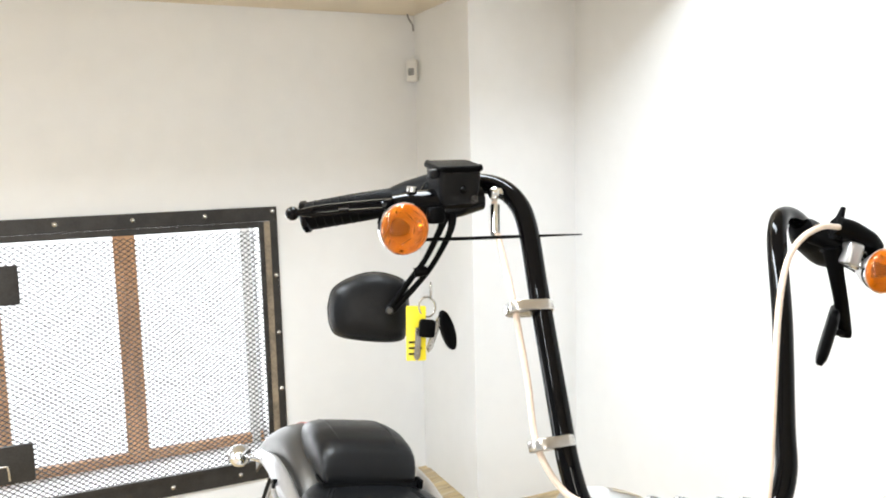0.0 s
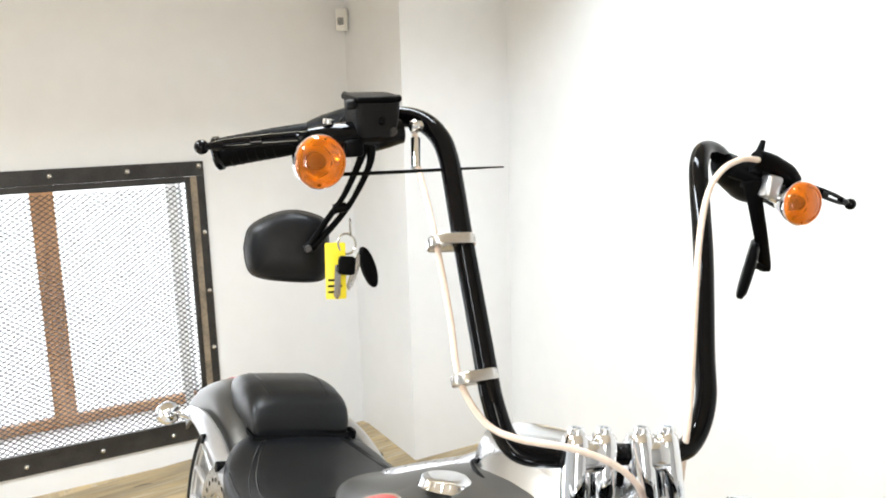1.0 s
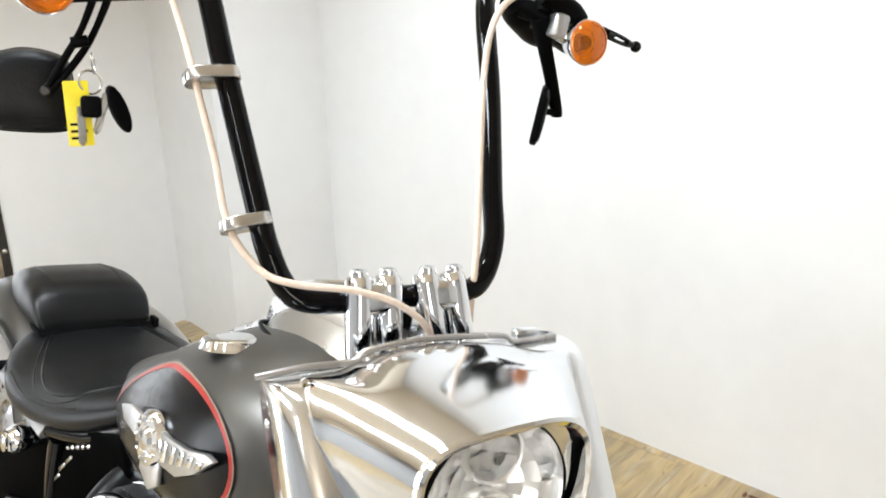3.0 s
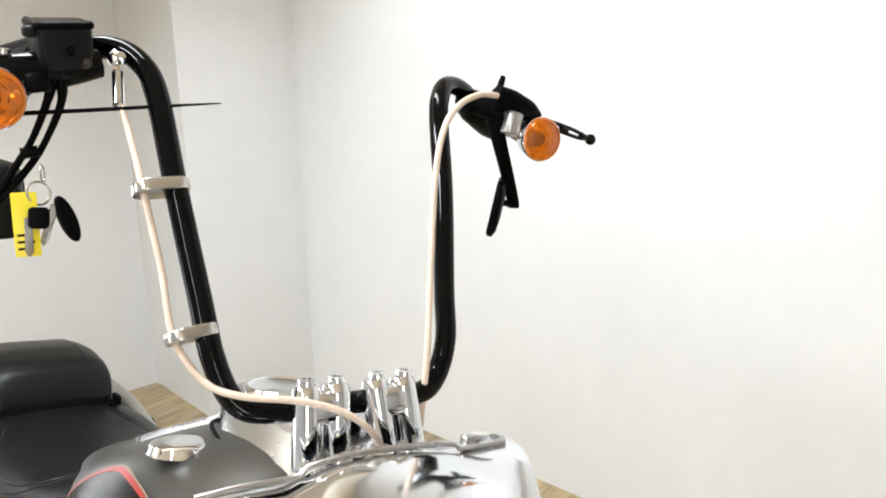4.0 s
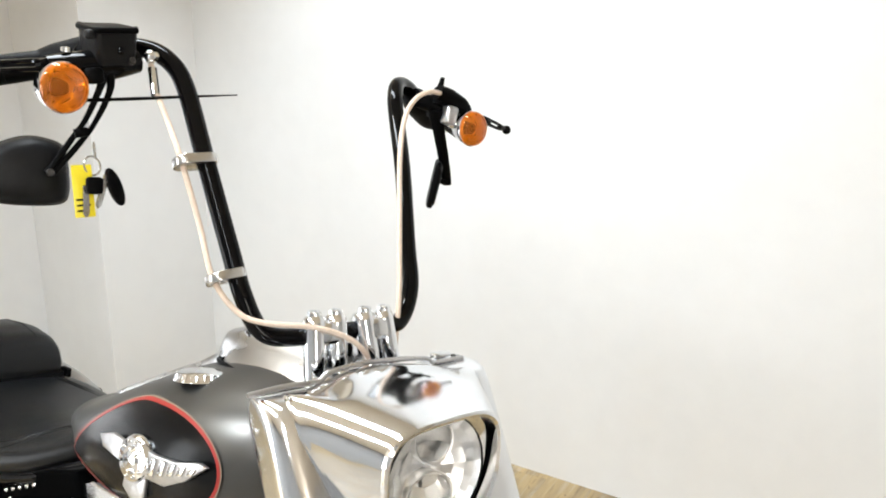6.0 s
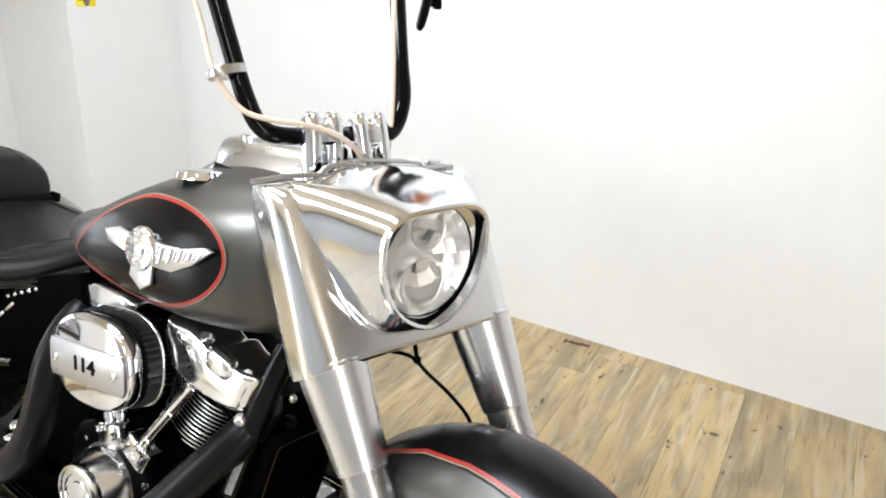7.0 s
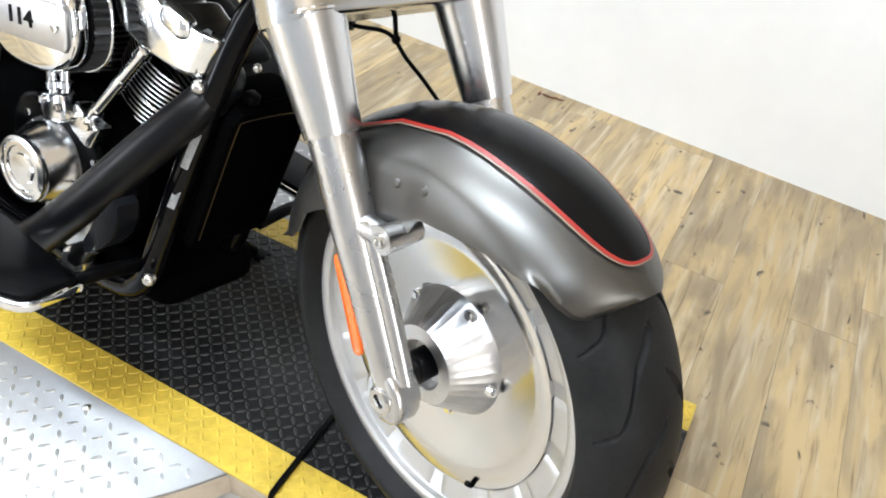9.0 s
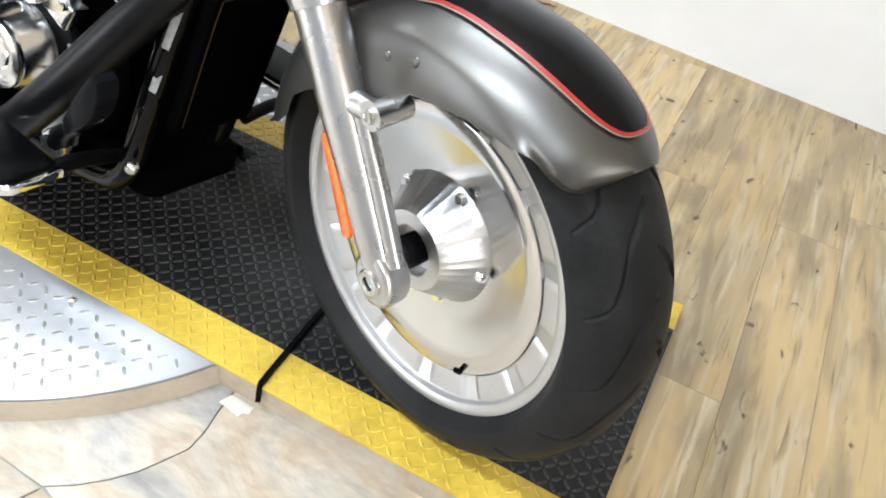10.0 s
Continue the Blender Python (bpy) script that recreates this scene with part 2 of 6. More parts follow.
LUG_BLACK = material("worn_rubber_lug", (0.036, 0.0355, 0.035), 0.38, vary=0.4, scale=9, bump=0.2, bump_scale=300, rough_vary=0.1, ior=1.42)
STEEL = material("zinc_steel", (0.62, 0.61, 0.59), 0.25, 1.0, vary=0.1, scale=30)
STEEL_DARK = material("blackened_steel", (0.045, 0.042, 0.04), 0.45, 0.4, vary=0.4, scale=16, bump=0.2, bump_scale=200)
GRILLE = material("expanded_steel_mesh", (0.05, 0.045, 0.042), 0.5, 0.3, vary=0.3, scale=40)
OLD_WOOD = material("stained_wood_post", (0.70, 0.37, 0.17), 0.6, vary=0.4, scale=6, stretch=(6, 6, 1), bump=0.2, bump_scale=60)
RUSTY = material("worn_steel_reveal", (0.30, 0.24, 0.17), 0.6, vary=0.5, scale=10, bump=0.2)
STONE = stone_material()
GROUT = material("grey_floor_joint", (0.44, 0.43, 0.42), 0.7, vary=0.3, scale=20, bump=0.4, bump_scale=80)
PLANK = plank_material()
WHITE_PLASTIC = material("white_plastic", (0.78, 0.77, 0.74), 0.4, vary=0.05, scale=20)
SKY_GLOW = glowing("daylight_haze", (0.96, 0.98, 1.0), 1.7)
GREY_PLASTIC = material("moulded_grey_plastic", (0.0075, 0.0077, 0.0085), 0.36, vary=0.3, scale=25, bump=0.25, bump_scale=450, ior=1.26)
COOLER_BLACK = material("matt_black_core", (0.0015, 0.0015, 0.0016), 0.6, vary=0.2, scale=20, ior=1.08, spec=0.1)
GLINT_LINE = material("bronze_edge_glint", (0.06, 0.042, 0.02), 0.4, 0.8, vary=0.2, scale=40)
FILTER = material("pleated_filter_gauze", (0.035, 0.035, 0.036), 0.5, vary=0.2, scale=60)
RUST_SCRAP = material("dry_brown_scrap", (0.16, 0.05, 0.025), 0.7, vary=0.4, scale=60)
PALE_CHIP = material("pale_stone_flake", (0.60, 0.57, 0.50), 0.6, vary=0.15, scale=80, bump=0.3, bump_scale=200)
PAPER = material("sticker_paper", (0.30, 0.30, 0.30), 0.5, vary=0.5, scale=90)


# ---- mesh kit ----
class Shape:
    """Vertices and faces of one part."""

    def __init__(self):
        self.v, self.f = [], []

    def add(self, verts, faces, m=None):
        k = len(self.v)
        self.v += [tuple(m @ Vector(p)) if m else tuple(p) for p in verts]
        self.f += [tuple(i + k for i in f) for f in faces]
        return self

    def join(self, other, m=None):
        return self.add(other.v, other.f, m)


def part(name, shape, mat, parent=None, label="", m=None, sharp=38):
    me = bpy.data.meshes.new(name)
    me.from_pydata(shape.v, [], shape.f)
    bm = bmesh.new()
    bm.from_mesh(me)
    bmesh.ops.recalc_face_normals(bm, faces=bm.faces)
    bm.to_mesh(me)
    bm.free()
    for p in me.polygons:
        p.use_smooth = True
    me.set_sharp_from_angle(angle=radians(sharp))
    me.materials.append(mat)
    ob = new(name, me)
    if parent:
        ob.parent = parent
    if m:
        ob.matrix_local = m
    if label:
        ob["label"] = label
    return ob


def thing(name, label, category, m=None, group="", kind=""):
    ob = new(name)
    ob.empty_display_size = 0.1
    if m:
        ob.matrix_world = m
    return tagged(ob, label, category, group, kind)


def smooth_path(points, k=6):
    """Catmull-Rom through the points."""
    pts = [Vector(p) for p in points]
    ext = [pts[0] * 2 - pts[1]] + pts + [pts[-1] * 2 - pts[-2]]
    out = []
    for i in range(1, len(ext) - 2):
        p0, p1, p2, p3 = ext[i - 1:i + 3]
        for j in range(k):
            t = j / k
            out.append(0.5 * ((2 * p1) + (p2 - p0) * t + (2 * p0 - 5 * p1 + 4 * p2 - p3) * t * t + (3 * p1 - p0 - 3 * p2 + p3) * t ** 3))
    out.append(pts[-1])
    return out


def tube(points, r, n=12, k=6, flat=1.0, caps=True):
    """A round bar along a smooth path; r: one radius or one for each point given."""
    path = smooth_path(points, k) if k > 1 else [Vector(p) for p in points]
    radii = [r] * len(path)
    if not isinstance(r, (int, float)):
        radii = [float(np.interp(i / max(1, len(path) - 1) * (len(r) - 1), range(len(r)), r)) for i in range(len(path))]
    s = Shape()
    verts, faces = [], []
    up = None
    for i, p in enumerate(path):
        d = (path[min(i + 1, len(path) - 1)] - path[max(i - 1, 0)]).normalized()
        if up is None:
            up = d.orthogonal().normalized()
        up = (up - d * up.dot(d)).normalized()
        side = d.cross(up)
        for j in range(n):
            a = 2 * math.pi * j / n
            verts.append(p + (up * math.cos(a) + side * math.sin(a) * flat) * radii[i])
    for i in range(len(path) - 1):
        for j in range(n):
            faces.append((i * n + j, i * n + (j + 1) % n, (i + 1) * n + (j + 1) % n, (i + 1) * n + j))
    if caps:
        faces.append(tuple(range(n)))
        faces.append(tuple((len(path) - 1) * n + j for j in range(n)))
    return s.add(verts, faces)


def rod(a, b, r, n=14, r2=None):
    return tube([a, b], [r, r if r2 is None else r2], n, 1)


def lathe(profile, n=40, m=None, closed=False, start=0.0, span=360.0):
    """Turn a profile of (radius, height) round the local z axis."""
    s = Shape()
    full = span >= 360
    cols = n if full else n + 1
    verts = []
    for j in range(cols):
        a = radians(start + span * j / n)
        for r, h in profile:
            verts.append((r * math.cos(a), r * math.sin(a), h))
    k = len(profile)
    faces = []
    for j in range(n):
        j2 = (j + 1) % cols
        for i in range(k - 1 if not closed else k):
            i2 = (i + 1) % k
            faces.append((j * k + i, j2 * k + i, j2 * k + i2, j * k + i2))
    return s.add(verts, faces, m)


def loft(rings, caps=True, closed=True):
    """Skin between rings of equally many points."""
    s = Shape()
    n = len(rings[0])
    verts = [p for ring in rings for p in ring]
    faces = []
    for i in range(len(rings) - 1):
        for j in range(n if closed else n - 1):
            faces.append((i * n + j, i * n + (j + 1) % n, (i + 1) * n + (j + 1) % n, (i + 1) * n + j))
    if caps and closed:
        faces.append(tuple(range(n)))
        faces.append(tuple((len(rings) - 1) * n + j for j in range(n)))
    return s.add(verts, faces)


def slab(outline, thick, r=0.003, m=None, steps=3):
    """A flat piece of the given 2D outline, with rounded edges, from z = 0 to thick."""
    cx = sum(p[0] for p in outline) / len(outline)
    cy = sum(p[1] for p in outline) / len(outline)
    size = max(max(abs(p[0] - cx), abs(p[1] - cy)) for p in outline)
    rings = []
    for k in range(steps + 1):
        a = math.pi / 2 * k / steps
        rings.append((r * (1 - math.sin(a)), r * (1 - math.cos(a))))
    rings = rings + [(i, thick - z) for i, z in reversed(rings)]
    out = []
    for inset, z in rings:
        f = 1 - inset / size
        out.append([(cx + (x - cx) * f, cy + (y - cy) * f, z) for x, y in outline])
    s = loft(out)
    if m:
        s.v = [tuple(m @ Vector(p)) for p in s.v]
    return s


def round_rect(w, h, r, n=5):
    pts = []
    for cx, cy, a0 in ((w / 2 - r, h / 2 - r, 0), (-w / 2 + r, h / 2 - r, 90), (-w / 2 + r, -h / 2 + r, 180), (w / 2 - r, -h / 2 + r, 270)):
        for k in range(n + 1):
            a = radians(a0 + 90 * k / n)
            pts.append((cx + r * math.cos(a), cy + r * math.sin(a)))
    return pts


def ellipse(w, h, n=28, e=2.0):
    pts = []
    for k in range(n):
        a = 2 * math.pi * k / n
        c, s = math.cos(a), math.sin(a)
        pts.append((math.copysign(abs(c) ** (2 / e), c) * w / 2, math.copysign(abs(s) ** (2 / e), s) * h / 2))
    return pts


def rbox(sx, sy, sz, r=0.004, m=None, corner=None):
    """A rounded box centred on the origin."""
    c = corner if corner else min(r * 1.5, sx / 2.2, sy / 2.2)
    s = slab(round_rect(sx, sy, c, 3), sz, min(r, sz / 2.2))
    mm = (m or Matrix()) @ Matrix.Translation((0, 0, -sz / 2))
    s.v = [tuple(mm @ Vector(p)) for p in s.v]
    return s


def box(x0, y0, z0, x1, y1, z1):
    v = [(x, y, z) for z in (z0, z1) for x, y in ((x0, y0), (x1, y0), (x1, y1), (x0, y1))]
    return Shape().add(v, [(3, 2, 1, 0), (4, 5, 6, 7), (0, 1, 5, 4), (1, 2, 6, 5), (2, 3, 7, 6), (3, 0, 4, 7)])


def aim(origin, z_axis, x_hint=(1, 0, 0)):
    """A pose whose local z axis points along z_axis."""
    z = Vector(z_axis).normalized()
    x = Vector(x_hint)
    x = x - z * x.dot(z)
    x = x.normalized() if x.length > 1e-4 else z.orthogonal().normalized()
    y = z.cross(x)
    m = Matrix((x, y, z)).transposed().to_4x4()
    m.translation = Vector(origin)
    return m


def ball(r, m=None, n=16, sz=1.0):
    prof = [(r * math.sin(math.pi * k / 10) + 1e-5, -r * math.cos(math.pi * k / 10) * sz) for k in range(11)]
    return lathe(prof, n, m)


def bolt(r, h, m, n=6):
    """A hexagon or socket head."""
    s = Shape()
    s.join(lathe([(1e-5, h), (r * 0.8, h), (r, h * 0.75), (r, 0)], n if n > 6 else 6, m))
    s.join(lathe([(r * 1.3, 0), (r * 1.3, h * 0.2), (r, h * 0.2)], 16, m))
    return s


# ---- the room ----
FLOOR_Z = -0.025
MAT_YAW = 8.0
WALL_YAW = math.degrees(math.atan(0.07))


def struct(name, shape, mat, label, category, m=None):
    return tagged(part(name, shape, mat, None, "", m, 30), label, category, "", "structure")


CEIL_LOW, CEIL_HIGH = 1.955, 2.72
# window opening in the end wall
WY0, WY1, WZ0, WZ1 = -1.45, 0.215, 0.11, 1.135
wall = Shape()
wall.join(box(-3.28, -4.2, -0.10, -2.93, -3.98, CEIL_HIGH))
wall.join(box(-3.28, -3.98, 2.08, -2.93, -2.42, CEIL_HIGH))
wall.join(box(-3.28, -2.42, -0.10, -2.93, WY0, CEIL_HIGH))
wall.join(box(-3.28, WY1, -0.10, -2.93, 1.75, CEIL_HIGH))
wall.join(box(-3.28, WY0, -0.10, -2.93, WY1, WZ0))
wall.join(box(-3.28, WY0, WZ1, -2.93, WY1, CEIL_HIGH))
struct("wall_west", wall, WALL, "white painted wall with a barred window and a tall opening", "wall")
struct("pilaster", box(-2.929, 0.878, -0.10, -2.42, 1.6, CEIL_HIGH), WALL, "white boxed-in corner pilaster", "pilaster")
struct("wall_north", box(-3.0, 0, -0.10, 7.0, 0.15, CEIL_HIGH), WALL, "long plain white painted wall", "wall", pose(0, 1.515, 0, 0, 0, WALL_YAW))
# unseen closing walls, darker than the white ones to shape reflections and fill
struct("wall_south", box(-3.13, -4.35, -0.10, 4.3, -4.2, CEIL_HIGH), DARK_WALL, "unseen closing wall, its mid-grey standing in for a dim room", "wall")
struct("wall_east", box(4.15, -4.2, -0.10, 4.3, 1.9, CEIL_HIGH), BACK_WALL, "unseen closing wall, its grey toned for the chrome's reflections", "wall")
struct("ceiling", box(-3.13, -4.3, CEIL_HIGH, 4.3, 2.0, CEIL_HIGH + 0.1), CEIL, "tan painted ceiling", "ceiling")
struct("ceiling_soffit", box(-2.928, -4.19, CEIL_LOW, -1.75, 1.33, CEIL_HIGH - 0.004), CEIL, "lowered tan ceiling strip along the window wall", "ceiling")

# floor slab under the finishes
floor_shape = box(-3.2, -4.4, -0.2, 4.4, 2.0, -0.085)
floor_shape.join(box(-3.0, -0.09, -0.0845, 4.2, 2.2, FLOOR_Z - 0.0065), pose(0, 0, 0, 0, 0, MAT_YAW))
floor_shape.join(box(-3.0, -1.2, -0.0842, -1.83, -0.0905, FLOOR_Z - 0.0068), pose(0, 0, 0, 0, 0, MAT_YAW))
floor = struct("floor", floor_shape, PLANK, "wood-look vinyl plank floor", "floor")


# ---- the motorcycle ----
STEER, LEAN_L = 14.346, 10.97
BIKE = pose(0.0034, -0.0438, 0.0028, -LEAN_L, -0.27, 0)
bike = thing("motorcycle", "grey and black cruiser motorcycle with tall handlebars on a leaning stand", "motorcycle", BIKE)
AXIS = Vector((-0.5, 0, math.sqrt(0.75)))
PIVOT = Vector((0.104, 0, 0))
FORK = Matrix.Translation(PIVOT) @ Matrix.Rotation(radians(-STEER), 4, AXIS) @ Matrix.Translation(-PIVOT)
BARS = FORK @ Matrix.Translation((-0.41, -0.012, 0.972)) @ Matrix.Rotation(radians(-4), 4, "X")
WHEEL_R, WHEEL_Z = 0.322, 0.322
YC = -0.010


def mirrored(points):
    return [(x, -y, z) for x, y, z in points]


# tyre and wheel, shared by both ends
def tyre_shape(R, width, bead_y, nu=880, nv=96):
    """A tyre from bead to bead, with slanting grooves cut into the tread."""
    k = width / 0.158
    half = [(0.0, R), (0.024 * k, R - 0.0025), (0.046 * k, R - 0.011), (0.063 * k, R - 0.026), (0.074 * k, R - 0.045), (0.079 * k, R - 0.062), (max(bead_y + 0.010, 0.070 * k), 0.253), (bead_y, 0.2425)]
    prof = smooth_path([(-y, r, 0) for y, r in reversed(half)] + [(y, r, 0) for y, r in half[1:]], 12)
    lens = [0.0]
    for p, q in zip(prof, prof[1:]):
        lens.append(lens[-1] + (q - p).length)
    ys = [float(np.interp(lens[-1] * j / nv, lens, [p.x for p in prof])) for j in range(nv + 1)]
    rs = [float(np.interp(lens[-1] * j / nv, lens, [p.y for p in prof])) for j in range(nv + 1)]
    verts, faces = [], []
    period = 2 * math.pi / 18

    def bend(q):
        """A groove starts across the shoulder, kinks, and runs on round the tyre towards the crown."""
        return radians(float(np.interp(q, [0.0, 0.44, 0.53, 0.64, 0.75, 0.93], [22.5, 15.0, 11.5, 5.5, 1.8, 0.0])))

    for i in range(nu):
        for y, r in zip(ys, rs):
            q = abs(y) / (width / 2)
            a = 2 * math.pi * i / nu + bend(q)
            d = 1.0
            if r > R - 0.060 and 0.05 < q < 0.93:
                ph = (2 * math.pi * i / nu + (0.5 if y > 0 else 0.0) * period) % period
                thin = 1.0 if 0.12 < q < 0.88 else 0.6
                slant = 2.6 if q < 0.70 else 1.0
                d = min(ph, period - ph) * R / thin / slant
            r2 = r - 0.0060 * max(0.0, 1 - (d / 0.0036) ** 4)
            verts.append((r2 * math.cos(a), y, r2 * math.sin(a)))
    n = nv + 1
    for i in range(nu):
        i2 = (i + 1) % nu
        for j in range(nv):
            faces.append((i * n + j, i2 * n + j, i2 * n + j + 1, i * n + j + 1))
    return Shape().add(verts, faces)


TURN_Y = Matrix.Rotation(radians(90), 4, "X")      # local z -> -y


def wheel(name, parent, m, tyre_w, rim_w, R, spin):
    """Tyre, rim with a broad polished lip, a dished band with cast pads, and a turned disc on either side."""
    h = rim_w / 2
    root = part(name, tyre_shape(R, tyre_w, h + 0.001), RUBBER, parent, "grooved black tyre on a disc wheel", m, 40)
    prof = [(0.2445, h - 0.010), (0.2445, h), (0.2425, h + 0.0035), (0.2380, h + 0.0040), (0.2300, h + 0.0030), (0.2275, h + 0.0005), (0.2265, h - 0.008), (0.2240, h - 0.0105), (0.190, h - 0.021)]
    part("rim", lathe(prof + [(r, -z) for r, z in reversed(prof)], 128, TURN_Y, closed=True), WHEEL_CAST, root, "satin silver rim lip")
    for sgn in (1, -1):
        face = [(0.193, h - 0.026), (0.1915, h - 0.0145), (0.189, h - 0.0135), (0.16, h - 0.021), (0.12, h - 0.031), (0.09, h - 0.036), (0.02, h - 0.036), (0.02, h - 0.05)]
        part("wheel_disc", lathe([(r, z * sgn) for r, z in face], 128, TURN_Y), WHEEL, root, "turned aluminium wheel disc")
        for k in range(14):
            a0 = 360 / 14 * k + spin
            rows = []
            for st in range(11):
                a = radians(a0 - 10.9 + 21.8 * st / 10)
                edge = 0.0 if st in (0, 10) else 1.0
                sect = [(0.1925, h - 0.0230), (0.1935, h - 0.0215 + 0.0048 * edge), (0.2180, h - 0.0140 + 0.0044 * edge), (0.2250, h - 0.0110 + 0.0018 * edge), (0.2262, h - 0.0110)]
                rows.append([(r * math.cos(a), r * math.sin(a), z * sgn) for r, z in sect])
            q = Shape().join(loft(rows, False, False), TURN_Y)
            part("rim_pad", q, WHEEL_CAST, root)
    return root


front_wheel = wheel("front_wheel", bike, FORK @ Matrix.Translation((0, YC, WHEEL_Z)), 0.158, 0.104, 0.3235, 12)
hub_rows = []
for r, z, notch, flute in ((0.095, 0.012, 0.0, 0.0), (0.093, 0.017, 0.02, 0.0), (0.0895, 0.021, 0.060, 0.004), (0.085, 0.028, 0.030, 0.008), (0.076, 0.042, 0.004, 0.010), (0.064, 0.060, 0.0, 0.010), (0.0580, 0.069, 0.0, 0.008), (0.0555, 0.0715, 0.0, 0.0), (0.050, 0.072, 0.0, 0.0), (0.036, 0.072, 0.0, 0.0), (0.034, 0.070, 0.0, 0.0), (0.033, 0.050, 0.0, 0.0), (0.012, 0.050, 0.0, 0.0)):
    ring = []
    for j in range(480):
        a = 2 * math.pi * j / 480
        k = r * (1 - notch * max(0.0, math.cos(5 * a)) ** 8 - flute * abs(math.sin(20 * a)))
        ring.append(tuple(TURN_Y @ Vector((k * math.cos(a), k * math.sin(a), z))))
    hub_rows.append(ring)
part("hub_cover", loft(hub_rows, False), BRUSHED, front_wheel, "brushed conical hub cover with scallops")
part("hub_cover", lathe([(0.088, -0.042), (0.06, -0.05), (0.045, -0.09), (0.012, -0.09)], 40, TURN_Y), CHROME_SOFT, front_wheel)
for k in range(5):
    a = radians(72 * k)
    part("hub_bolt", bolt(0.007, 0.006, aim((0.0865 * math.cos(a), -0.026, 0.0865 * math.sin(a)), (0.2 * math.cos(a), -1, 0.2 * math.sin(a)))), CHROME, front_wheel)
part("valve_stem", rod((0.104, -0.038, -0.158), (0.101, -0.046, -0.151), 0.0042, 10), SATIN_BLACK, front_wheel)
part("axle", rod((0.004, -0.120, WHEEL_Z), (0.004, 0.120, WHEEL_Z), 0.0125, 20), STEEL, bike, "", FORK @ Matrix.Translation((0, YC, 0)))
part("axle_spacer", lathe([(0.012, 0.05), (0.022, 0.05), (0.0225, 0.085), (0.019, 0.088), (0.019, 0.142), (0.012, 0.142)], 28, Matrix.Translation((0, YC, WHEEL_Z)) @ TURN_Y), EXHAUST, bike, "", FORK)


# fork legs
FORK_Z, FORK_X = [0.26, 0.322, 0.590, 0.715, 0.920, 1.0], [0.058, 0.022, -0.146, -0.222, -0.328, -0.370]


def on_fork(z, side, ahead=0.0):
    """A point on the fork's centre line at height z; ahead: metres in front of it, square to the leg."""
    x = float(np.interp(z, FORK_Z, FORK_X))
    return Vector((x + 0.866 * ahead, YC + side * 0.130, z + 0.5 * ahead))


DOWN = -AXIS
for side in (-1, 1):
    leg = part("fork_slider", lathe([(1e-5, -0.030), (0.014, -0.029), (0.022, -0.020), (0.025, 0.0), (0.0265, 0.06), (0.0280, 0.14), (0.0300, 0.20), (0.0312, 0.35)], 32, aim(on_fork(0.322, side), on_fork(0.59, side) - on_fork(0.322, side))), ALU, bike, "brushed silver lower fork leg", FORK)
    lug = slab([(0.032 * math.cos(radians(a)), 0.040 * math.sin(radians(a)) + 0.004) for a in range(0, 360, 15)], 0.042, 0.010, aim((0.020, YC + side * 0.130 + 0.020, 0.318), (0, -1, 0), (0.866, 0, 0.5)))
    part("axle_clamp", lug, ALU, leg)
    part("axle_cap", lathe([(0.0085, -0.008), (0.0095, 0.0005), (0.016, 0.0012), (0.0185, -0.001), (0.019, -0.02)], 28, aim((0.020, YC + side * 0.157, 0.320), (0, side, 0))), STEEL, leg)
    part("axle_bore", lathe([(1e-5, 0.0), (0.010, 0.0), (0.010, -0.004)], 20, aim((0.020, YC + side * 0.1535, 0.320), (0, side, 0))), SATIN_BLACK, leg)
    rib = tube([on_fork(0.335, side, 0.026), on_fork(0.42, side, 0.030), on_fork(0.50, side, 0.030)], [0.012, 0.012, 0.012], 12, 4)
    part("leg_rib", rib, ALU, leg)
    p = on_fork(0.492, side, 0.063)
    boss = Shape().join(rod(p + Vector((0, side * 0.014, 0)), p - Vector((0, side * 0.040, 0)), 0.0175, 24, 0.0150))
    boss.join(tube([on_fork(0.505, side, 0.015), on_fork(0.498, side, 0.040), p], [0.017, 0.015, 0.014], 14, 4))
    part("fender_mount", boss, ALU, leg)
    part("mount_bolt", lathe([(1e-5, 0.003), (0.004, 0.003), (0.005, 0.006), (0.0085, 0.006), (0.0095, 0.0), (0.0095, -0.02)], 20, aim(p + Vector((0, side * 0.014, 0)), (0, side, 0))), STEEL, leg)
    cover = lathe([(0.0312, 0.0), (0.0342, 0.0), (0.0352, 0.004), (0.0470, 0.131), (0.0475, 0.134), (0.0400, 0.136)], 40, aim(on_fork(0.597, side), on_fork(0.715, side) - on_fork(0.597, side)))
    part("fork_cover", cover, COVER_SATIN, leg, "polished tapered fork cover")
    refl_m = aim(on_fork(0.424, side, -0.0215) + Vector((0, side * 0.0185, 0)), (-0.05, side, 0), AXIS)
    part("reflector", slab(round_rect(0.130, 0.017, 0.007), 0.007, 0.002, refl_m), ORANGE, leg, "slim orange side reflector")

# front fender
FA0, FA1 = 47.0, 169.0


